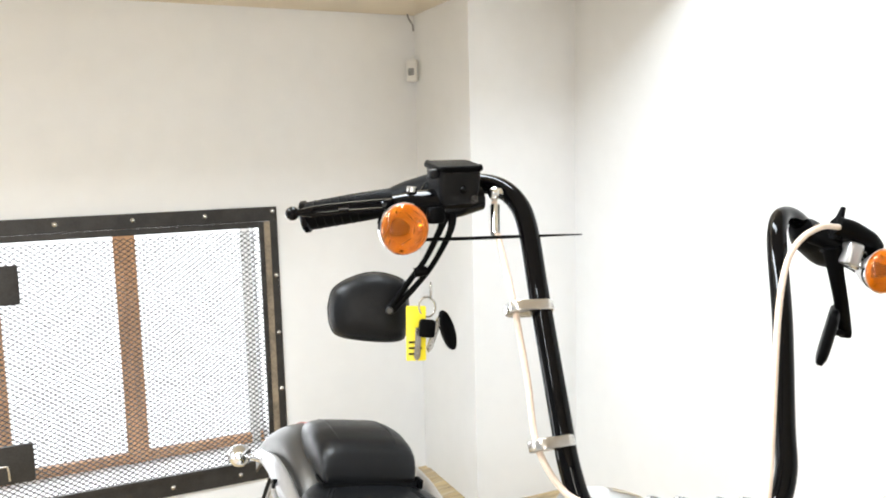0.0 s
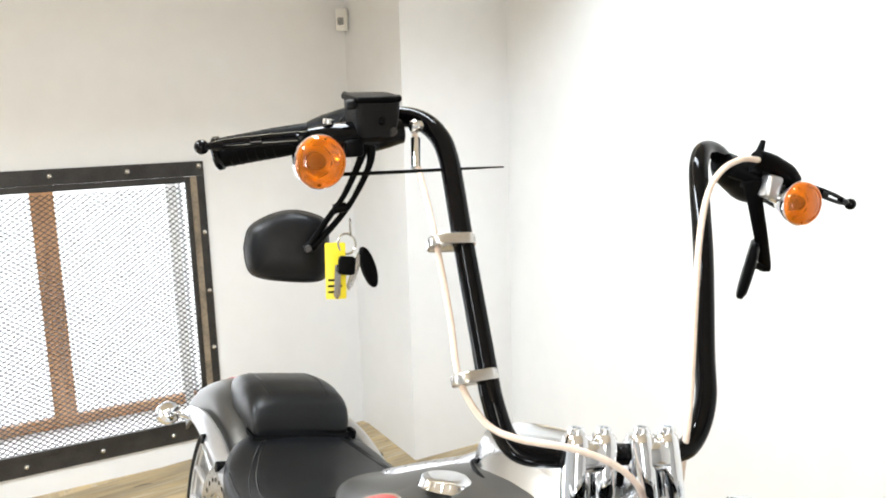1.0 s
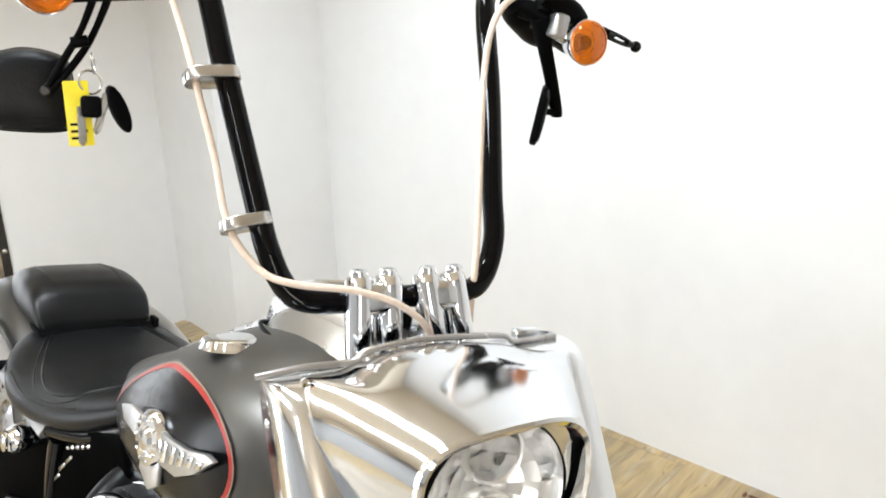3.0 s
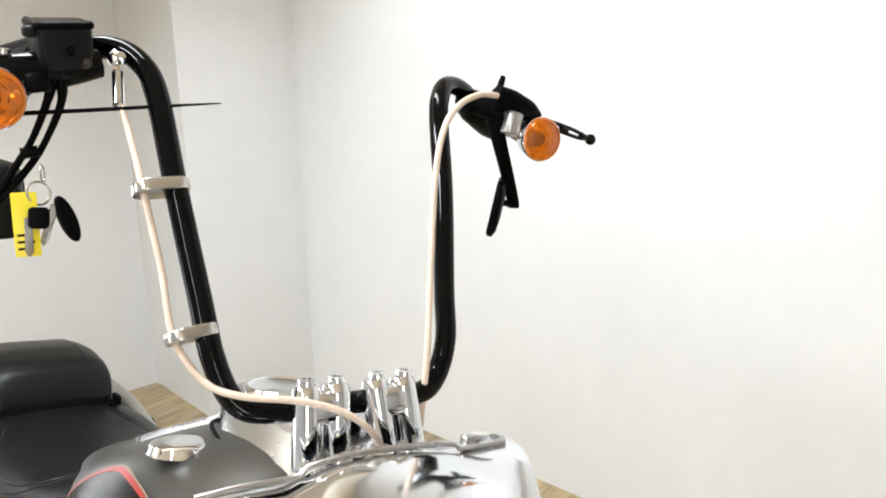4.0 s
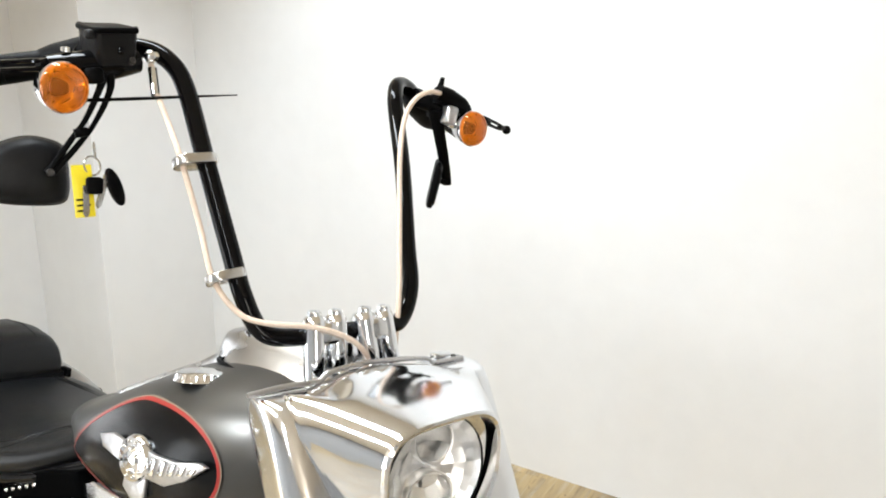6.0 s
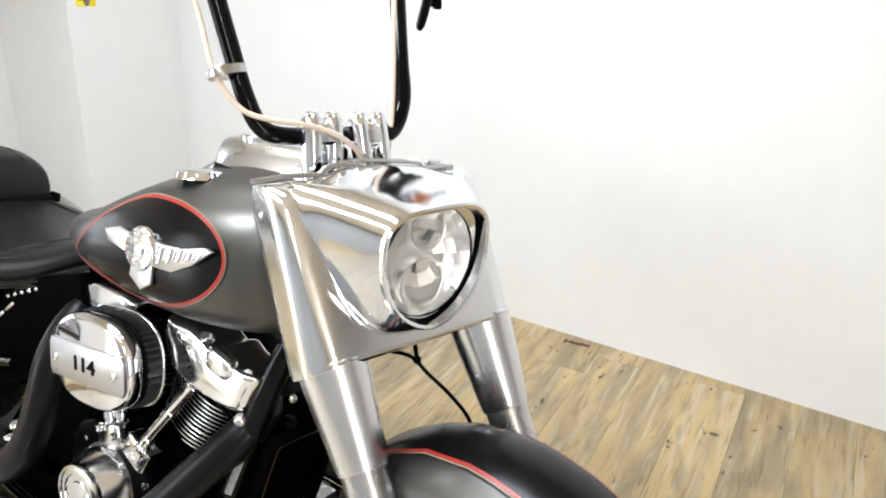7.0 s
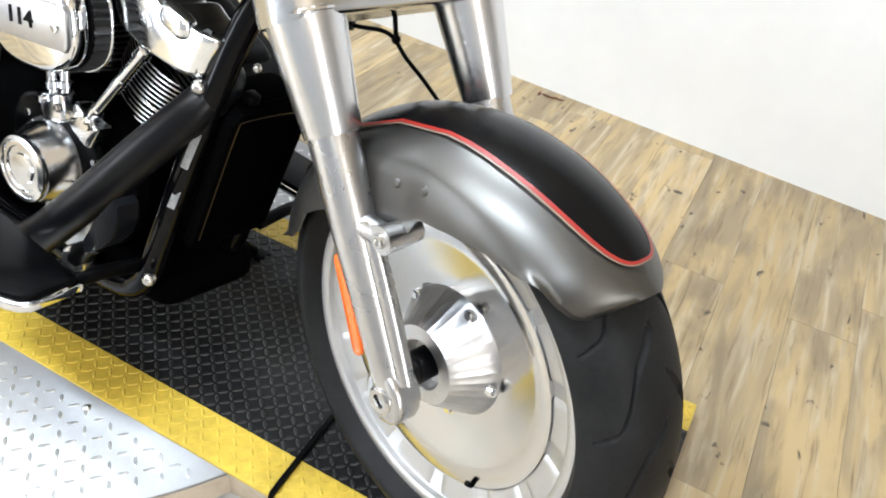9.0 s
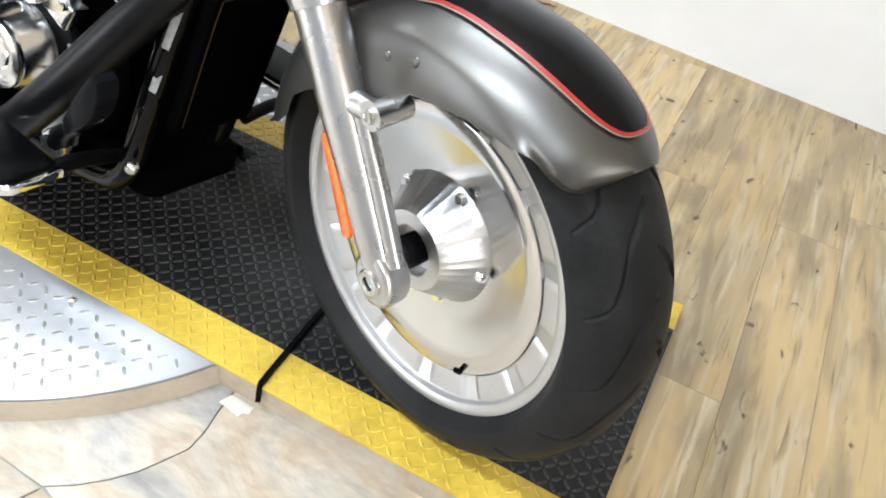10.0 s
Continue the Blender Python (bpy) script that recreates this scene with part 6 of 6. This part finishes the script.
for side in (-1, 1):
    pm = aim((0, side * 0.118, 0), (0, side, 0), (1, 0, 0))
    up = 1 if (pm @ Vector((0, 1, 0))).z > 0 else -1
    rx = 1 if (pm @ Vector((1, 0, 0))).x > 0 else -1
    frame_cover = part("frame_cover", slab([(x * rx, z * up) for x, z in panel_c], 0.030, 0.008, pm), COOLER_BLACK, bike, "matt black frame side cover")
    for x, z in ((-1.059, 0.528), (-1.094, 0.500), (-1.120, 0.470)):
        part("vent_slot", rbox(0.036, 0.004, 0.007, 0.002, pose(x, side * 0.1485, z, 0, -38, 0)), STEEL, frame_cover)
    for k in range(5):
        part("cover_stud", ball(0.0045, pose(-1.063 + 0.024 * k, side * 0.1485, 0.548 + 0.0102 * k), 10), STEEL, frame_cover)
    part("lower_rail", tube([(-1.40, side * 0.150, 0.300), (-1.20, side * 0.156, 0.375), (-1.02, side * 0.158, 0.430)], 0.011, 10, 4), GLOSS_BLACK, frame_cover)
for dx, dz in ((0.0, 0.0), (-0.020, -0.034)):
    sc = part("solenoid", rod((-1.040 + dx, -0.120, 0.315 + dz), (-0.990 + dx, -0.165, 0.315 + dz), 0.015, 18), CHROME, bike, "small chrome starter cover")
    part("solenoid_cap", ball(0.015, pose(-0.990 + dx, -0.165, 0.315 + dz), 14, 0.6), CHROME, sc)
part("hose", tube([(-0.80, -0.10, 0.64), (-0.86, -0.125, 0.60), (-0.90, -0.12, 0.50), (-0.92, -0.115, 0.42)], 0.008, 10), SATIN_BLACK, bike)


# ---- window, grille and wall things ----
win = thing("window_1", "barred window behind black steel frame and expanded mesh", "window", None, "", "structure")
FY0, FY1, FZ0, FZ1 = -1.50, 0.252, 0.060, 1.178
for nm, b in (("window_frame", (-2.930, FY0, 1.122, -2.918, FY1, FZ1)), ("window_frame", (-2.930, FY0, FZ0, -2.918, FY1, 0.128)), ("window_frame", (-2.930, 0.222, 0.1285, -2.918, FY1, 1.1215)), ("window_frame", (-2.930, FY0, 0.1285, -2.918, -1.445, 1.1215))):
    part(nm, box(*b), STEEL_DARK, win, "flat black steel frame")
part("worn_edge", box(-2.926, 0.196, 0.129, -2.914, 0.2215, 1.121), RUSTY, win, "scuffed bare steel edge")
part("mesh_bar", box(-2.922, 0.176, 0.129, -2.908, 0.1955, 1.121), STEEL_DARK, win)
part("mesh_bar", box(-2.922, -1.44, 1.098, -2.908, 0.1755, 1.1215), STEEL_DARK, win)
part("mesh_bar", box(-2.922, -1.44, 0.129, -2.908, 0.1755, 0.146), STEEL_DARK, win)
bolts = [(FY1 - 0.017, 1.160), (FY1 - 0.015, 0.90), (FY1 - 0.015, 0.665), (FY1 - 0.015, 0.43), (FY1 - 0.015, 0.19)] + [(FY1 - 0.017 - 0.262 * k, 1.153) for k in range(1, 6)] + [(FY1 - 0.20 - 0.262 * k, 0.094) for k in range(0, 6)]
for y, z in bolts:
    part("frame_bolt", lathe([(1e-5, 0.006), (0.005, 0.0055), (0.009, 0.002), (0.010, 0)], 12, aim((-2.918, y, z), (1, 0, 0))), STEEL, win)
grille = Shape()
CW, CH = 0.0270, 0.0096
rows_n, cols_n = int(0.950 / CH), int(1.60 / CW)
for i in range(rows_n):
    # every second strand is shifted by half a diamond, so that peaks meet valleys
    verts, faces = [], []
    for j in range(2 * cols_n + 1):
        up = (j + i) % 2 == 0
        y, z = 0.174 - j * CW / 2, 0.152 + i * CH + (CH / 2 if up else -CH / 2) * 0.94
        for dx, dz in ((-0.0016, -0.0017), (0.0016, -0.0017), (0.0016, 0.0017), (-0.0016, 0.0017)):
            verts.append((-2.914 + dx * (2 if up else 1), y, z + dz))
    for j in range(2 * cols_n):
        for k in range(4):
            faces.append((j * 4 + k, j * 4 + (k + 1) % 4, j * 4 + 4 + (k + 1) % 4, j * 4 + 4 + k))
    grille.add(verts, faces)
tagged(part("expanded_mesh", grille, GRILLE, win, "dark expanded steel mesh", None, 20), kind="stuff")
for y0, y1 in ((-0.352, -0.268), (0.163, 0.200), (-0.86, -0.775), (-1.36, -1.28)):
    jamb = y0 > 0.1
    part("mullion", box(-3.262, y0, 0.111, -3.215, y1, 1.134), WHITE_PLASTIC if jamb else OLD_WOOD, win, "white sash edge" if jamb else "brown stained wooden mullion")
part("window_sash", box(-3.258, -1.445, 0.1105, -3.222, 0.214, 0.150), OLD_WOOD, win)
part("pane", box(-3.244, -1.44, 0.151, -3.240, 0.21, 1.133), PANE, win, "clear window pane").visible_shadow = False
part("lock_plate", rbox(0.014, 0.140, 0.140, 0.003, pose(-2.905, -0.750, 0.948)), STEEL_DARK, win, "black steel lock plate")
part("lock_plate", rbox(0.014, 0.190, 0.140, 0.003, pose(-2.905, -0.775, 0.298)), STEEL_DARK, win, "black steel hinge plate")
part("latch", tube([(-2.892, -0.86, 0.300), (-2.888, -0.78, 0.300), (-2.888, -0.765, 0.295), (-2.888, -0.762, 0.245)], 0.005, 8, 3), STEEL, win, "zinc latch bar")
tagged(part("backdrop", box(-3.62, -4.6, -0.6, -3.60, 1.8, 2.4), SKY_GLOW, None, ""), "overcast daylight haze outside the window", "backdrop", "", "structure")

sensor = thing("alarm_sensor", "small white plastic alarm sensor high on the wall corner", "alarm sensor", pose(-2.900, 0.860, 1.722, 0, 0, -45))
part("housing", slab(round_rect(0.046, 0.090, 0.008), 0.028, 0.006, pose(0.014, 0, 0, 90, 0, 90) @ Matrix.Translation((0, 0, -0.014))), WHITE_PLASTIC, sensor)
part("sensor_window", slab(round_rect(0.026, 0.030, 0.005), 0.004, 0.001, pose(0.0275, 0, -0.006, 90, 0, 90)), PAPER, sensor)
cable = part("wall_cable", tube([(-2.905, 0.840, 1.955), (-2.900, 0.845, 1.935), (-2.895, 0.858, 1.912), (-2.897, 0.862, 1.885)], 0.004, 8), PAPER, None)
tagged(cable, "short grey cable stub hanging from the ceiling corner", "cable")

# ---- turntable, runner and floor finishes ----
MATM = pose(0, 0, 0, 0, 0, MAT_YAW)
DISC = MATM @ Vector((-0.822, 0.130, 0))
DISC_R = 0.607
MATI = MATM.inverted()
V0, V1, V2, V3, U0, U1 = -0.161, -0.080, 0.357, 0.432, -1.775, 0.335


def lug(x, y, z, yaw, length, width, h, sink=0.0006):
    c, s = math.cos(yaw), math.sin(yaw)
    pts = [(length / 2, 0), (length * 0.22, width / 2), (-length * 0.22, width / 2), (-length / 2, 0), (-length * 0.22, -width / 2), (length * 0.22, -width / 2)]
    v = [(x + a * c - b * s, y + a * s + b * c, z - sink) for a, b in pts] + [(x + (a * c - b * s) * 0.62, y + (a * s + b * c) * 0.62, z + h) for a, b in pts]
    f = [(i, (i + 1) % 6, 6 + (i + 1) % 6, 6 + i) for i in range(6)] + [(6, 7, 8, 9, 10, 11)]
    return v, f


def lug_field(u0, u1, v0, v1, pitch, length, width, h, z, keep=None):
    s = Shape()
    nu, nv = int((u1 - u0) / pitch), int((v1 - v0) / pitch)
    for i in range(nu):
        for j in range(nv):
            x, y = u0 + (i + 0.5) * (u1 - u0) / nu, v0 + (j + 0.5) * (v1 - v0) / nv
            if keep and not keep(x, y):
                continue
            s.add(*lug(x, y, z, radians(45 if (i + j) % 2 else -45), length, width, h))
    return s


turntable = thing("turntable", "round aluminium tread-plate turntable set on the floor", "turntable", Matrix.Translation((DISC.x, DISC.y, FLOOR_Z)))
TI = turntable.matrix_world.inverted()
part("deck", lathe([(1e-4, 0.0205), (DISC_R - 0.002, 0.0205), (DISC_R, 0.019), (DISC_R, 0.014), (DISC_R - 0.004, 0.014)], 160), DIAMOND, turntable, "silver tread-plate deck")
# metal side: the floor it reflects is painted on as an even tan
part("skirt", lathe([(DISC_R - 0.001, 0.014), (DISC_R + 0.0005, 0.013), (DISC_R + 0.0015, -0.040)], 160), SKIRT, turntable, "skirt under the deck, the floor's tan reflection in its colour")
field = lug_field(-DISC_R, DISC_R, -DISC_R, DISC_R, 0.0265, 0.0235, 0.0070, 0.0015, 0.0205, lambda x, y: math.hypot(x, y) < DISC_R - 0.02 and not (V0 - 0.01 < y + 0.130 < V3 + 0.01))
tagged(part("tread_pattern", field, LUG_METAL, turntable, "raised tread lugs", Matrix.Rotation(radians(MAT_YAW), 4, "Z")), kind="stuff")
for k in range(-3, 8):
    for v in (V0 - 0.024, V3 + 0.024):
        p = MATM @ Vector((-0.334 - 0.224 * k, v, 0)) - DISC
        if p.length < DISC_R - 0.03:
            part("rivet", lathe([(1e-5, 0.0042), (0.004, 0.0036), (0.0072, 0.001), (0.0078, 0)], 14, pose(p.x, p.y, 0.0205)), STEEL, turntable)

runner = thing("runner_mat", "black rubber tread-plate runner with yellow edges under the motorcycle", "mat", MATM)
part("centre_strip", box(U0, V1, -0.0042, U1, V2, 0.0), MAT_BLACK, runner, "black tread-pattern rubber")
part("edge_strip", box(U0, V0, -0.0042, U1, V1 - 0.0004, 0.0004), MAT_YELLOW, runner, "yellow tread-pattern edge")
part("edge_strip", box(U0, V2 + 0.0004, -0.0042, U1, V3, 0.0004), MAT_YELLOW, runner, "yellow tread-pattern edge")
tagged(part("tread_pattern", lug_field(-1.5, U1, V1, V2, 0.0168, 0.0215, 0.0062, 0.0020, 0.0), LUG_BLACK, runner), kind="stuff")
tagged(part("tread_pattern", lug_field(-1.5, U1, V0, V1, 0.0168, 0.0210, 0.0060, 0.0017, 0.0004), MAT_YELLOW, runner), kind="stuff")
tagged(part("tread_pattern", lug_field(-1.5, U1, V2, V3, 0.0168, 0.0210, 0.0060, 0.0017, 0.0004), MAT_YELLOW, runner), kind="stuff")
# floor stone puts the beige floor reflection into the colour of its side
base = part("runner_base", box(-0.42, V0 + 0.004, -0.066, U1 - 0.004, V3 - 0.004, -0.0045), STONE, runner, "low plate under the runner")

hook = thing("metal_hook", "thin black metal strap hooked over the runner edge", "hook", None)
part("strap", tube([(-0.2140, 0.012, 0.0048), (-0.2060, -0.040, 0.0050), (-0.1880, -0.135, 0.0055), (-0.1790, -0.180, 0.0055), (-0.1775, -0.187, 0.0020), (-0.1770, -0.192, -0.0290)], 0.0058, 4, 4), SATIN_BLACK, hook)

# dry scrap by the wall
scrap = Shape()
for k, (dx, dy, a) in enumerate(((0, 0, 10), (0.022, 0.006, 60), (-0.024, -0.004, 100), (0.040, 0.010, 30))):
    m_ = pose(-0.60 + dx, 1.425 + dy, FLOOR_Z + 0.0015, 8 - 5 * k, 6, a)
    scrap.join(slab([(-0.016, -0.003), (0.002, -0.006), (0.018, 0.001), (0.006, 0.005), (-0.012, 0.004)], 0.0016, 0.0004), m_)
tagged(part("floor_scrap", scrap, RUST_SCRAP, None), "small dry brown scrap lying on the plank floor", "scrap")

SLATE_Z = -0.0600
# pale flake at the foot of the strap
chip_m = pose(-0.208, -0.208, SLATE_Z + 0.0034, 0, 0, 6)
tagged(part("floor_chip", slab([(-0.027, -0.010), (-0.020, 0.012), (-0.002, 0.013), (0.024, 0.012), (0.025, -0.002), (0.016, -0.006), (0.014, -0.014), (-0.006, -0.012)][::-1], 0.0016, 0.0004, chip_m), PALE_CHIP, None), "thin pale stone flake on the slate floor", "stone chip")

# keys on the mirror stem
KEYM = BIKE @ BARS
keys = thing("key_bunch", "keys with yellow tag and black fob hanging from a mirror", "keys", KEYM @ Matrix.Translation((-0.160, -0.290, 0.216)))
KI = Matrix.Translation((0.160, 0.290, -0.216))


def ring_shape(r, t, m):
    prof = [(r + t * math.cos(2 * math.pi * k / 8), t * math.sin(2 * math.pi * k / 8)) for k in range(8)]
    return lathe(prof, 28, m, closed=True)


part("split_ring", ring_shape(0.012, 0.0013, KI @ aim((-0.152, -0.287, 0.200), (0.9, 0.35, 0.2))), STEEL, keys, "steel split ring")
part("split_ring", ring_shape(0.010, 0.0012, KI @ aim((-0.158, -0.283, 0.219), (0.2, 0.9, 0.1))), STEEL, keys)
tagm = KI @ aim((-0.146, -0.299, 0.168), (1, -0.15, 0.1), (0, 1, 0.08))
tag = part("key_tag", slab(round_rect(0.024, 0.066, 0.002), 0.0016, 0.0005, tagm), YELLOW_TAG, keys, "yellow plastic tag")
for k in range(3):
    part("tag_line", box(-0.009, -0.026 + 0.007 * k, 0.0017, 0.004 + 0.003 * (k % 2), -0.0235 + 0.007 * k, 0.0019), SATIN_BLACK, tag, "", tagm)
part("fob", slab([(0.006 + 0.0095 * math.cos(radians(a)) - 0.009 * math.sin(radians(a)), -0.006 + 0.024 * math.sin(radians(a))) for a in range(0, 360, 15)], 0.010, 0.004, KI @ aim((-0.148, -0.268, 0.180), (1, 0.3, 0.1), (0, 1, 0))), SATIN_BLACK, keys, "black key fob")
part("fob", rbox(0.020, 0.022, 0.010, 0.003, KI @ aim((-0.138, -0.288, 0.176), (1, 0.0, 0.1), (0, 1, 0))), SATIN_BLACK, keys)
part("key", slab([(-0.004, 0.018), (0.004, 0.018), (0.0045, -0.020), (0.001, -0.026), (-0.003, -0.022)], 0.0022, 0.0005, KI @ aim((-0.140, -0.278, 0.172), (1, 0.4, 0.0), (0.0, 1, -0.3))), STEEL, keys)
part("key", slab([(-0.0035, 0.020), (0.0035, 0.020), (0.004, -0.016), (0.0, -0.021), (-0.004, -0.017)], 0.0022, 0.0005, KI @ aim((-0.142, -0.297, 0.156), (1, 0.1, 0.0), (0.0, 1, 0.05))), STEEL, keys)


# ---- floor pieces, last ----
PLANK_YAW = 98.0
PW, PL, GAP = 0.152, 1.22, 0.0006
PM = pose(0, 0, 0, 0, 0, PLANK_YAW)
PI_ = PM.inverted()
edge_n = Vector((-math.sin(radians(MAT_YAW)), math.cos(radians(MAT_YAW)), 0))


def plank_mesh(length):
    g, b = GAP / 2, 0.0004
    rings = []
    for inset, z in ((g, -0.006), (g, -b * 0.8), (g + b, 0.0)):
        rings.append([(inset, inset, z), (length - inset, inset, z), (length - inset, PW - inset, z), (inset, PW - inset, z)])
    s = loft(rings, False)
    s.f.append((8, 9, 10, 11))
    me = bpy.data.meshes.new("plank")
    me.from_pydata(s.v, [], s.f)
    me.materials.append(PLANK)
    return me


# planks laid square to the runner, the first of each row cut short under its edge
full = plank_mesh(PL)
rng = random.Random(5)
laid = []
START = -0.09
for row in range(-24, 20):
    cut = 0.20 + rng.random() * (PL - 0.25)
    x0, length = (START if row < 12 else -0.62), cut
    slope = math.tan(radians(WALL_YAW - MAT_YAW))
    far = 1.515 / math.cos(radians(MAT_YAW)) - row * PW * slope + 0.03
    while x0 < far - 0.02:
        length = min(length, far - x0)
        c = PM @ Vector((x0 + length / 2, row * PW + PW / 2, 0))
        if -2.9 < c.x < 3.9 and c.y < 2.2:
            laid.append((x0, row * PW, length, c))
        x0, length = x0 + length, PL
laid.sort(key=lambda q: abs(q[3].x + 0.3) + abs(q[3].y - 0.9))
for x0, y0, length, c in laid[:290]:
    ob = new("plank", full if length == PL else plank_mesh(length))
    ob.parent = floor
    ob.matrix_local = PM @ Matrix.Translation((x0, y0, FLOOR_Z))

# slate-look slabs on the camera's side of the runner
slate = tagged(new("slate_floor"), "pale brown slate-look floor with dark irregular joints", "floor", "", "structure")
part("joint_bed", box(-1.80, -4.05, -0.0840, 4.15, -0.148, SLATE_Z - 0.003), GROUT, slate, "blue-grey joint", MATM)
rng = random.Random(11)
NX, NY, SX, SY = 13, 11, 0.46, 0.36
grid = {}
for i in range(NX + 1):
    for j in range(NY + 1):
        grid[i, j] = (-1.80 + i * SX + (rng.uniform(-0.12, 0.12) if i else 0.0), -0.150 - j * SY + (rng.uniform(-0.10, 0.10) if j else 0.0))
grid[3, 0], grid[3, 1], grid[2, 1], grid[4, 1] = (-0.256, -0.150), (-0.372, -0.432), (-0.86, -0.50), (0.16, -0.47)
BOW = {(grid[3, 0], grid[3, 1]): 0.060, (grid[2, 1], grid[3, 1]): 0.030}


def wavy(a, b, seed):
    r = random.Random(seed)
    bow = BOW.get((a, b), r.uniform(-0.045, 0.045))
    dx, dy = b[0] - a[0], b[1] - a[1]
    size = math.hypot(dx, dy)
    out = []
    for k in range(8):
        t = k / 8
        w = math.sin(math.pi * t)
        out.append((a[0] + dx * t - dy / size * bow * w + r.uniform(-0.008, 0.008) * w, a[1] + dy * t + dx / size * bow * w + r.uniform(-0.008, 0.008) * w))
    return out


for i in range(NX):
    for j in range(NY):
        k = [(i, j), (i + 1, j), (i + 1, j + 1), (i, j + 1)]
        pts = []
        for e in range(4):
            a, b = k[e], k[(e + 1) % 4]
            lo, hi = min(a, b), max(a, b)
            w = wavy(grid[lo], grid[hi], hash((lo[0] * 31 + lo[1], hi[0] * 57 + hi[1])) % 9999) + [grid[hi]]
            w = w if a == lo else w[::-1]
            pts += w[:-1]
        cx, cy = sum(p[0] for p in pts) / len(pts), sum(p[1] for p in pts) / len(pts)
        pts = [(cx + (x - cx) * 0.993, cy + (y - cy) * 0.991) for x, y in pts]
        z = rng.uniform(0.0, 0.0012)
        n = len(pts)
        s = Shape().add([(x, y, SLATE_Z - 0.004) for x, y in pts] + [(x, y, SLATE_Z + 0.0012 + z) for x, y in pts] + [(cx + (x - cx) * 0.985, cy + (y - cy) * 0.985, SLATE_Z + 0.0026 + z) for x, y in pts], [(q, (q + 1) % n, n + (q + 1) % n, n + q) for q in range(n)] + [(n + q, n + (q + 1) % n, 2 * n + (q + 1) % n, 2 * n + q) for q in range(n)] + [tuple(range(2 * n, 3 * n))])
        p = part("slab", s, STONE, slate, "", MATM, 30)
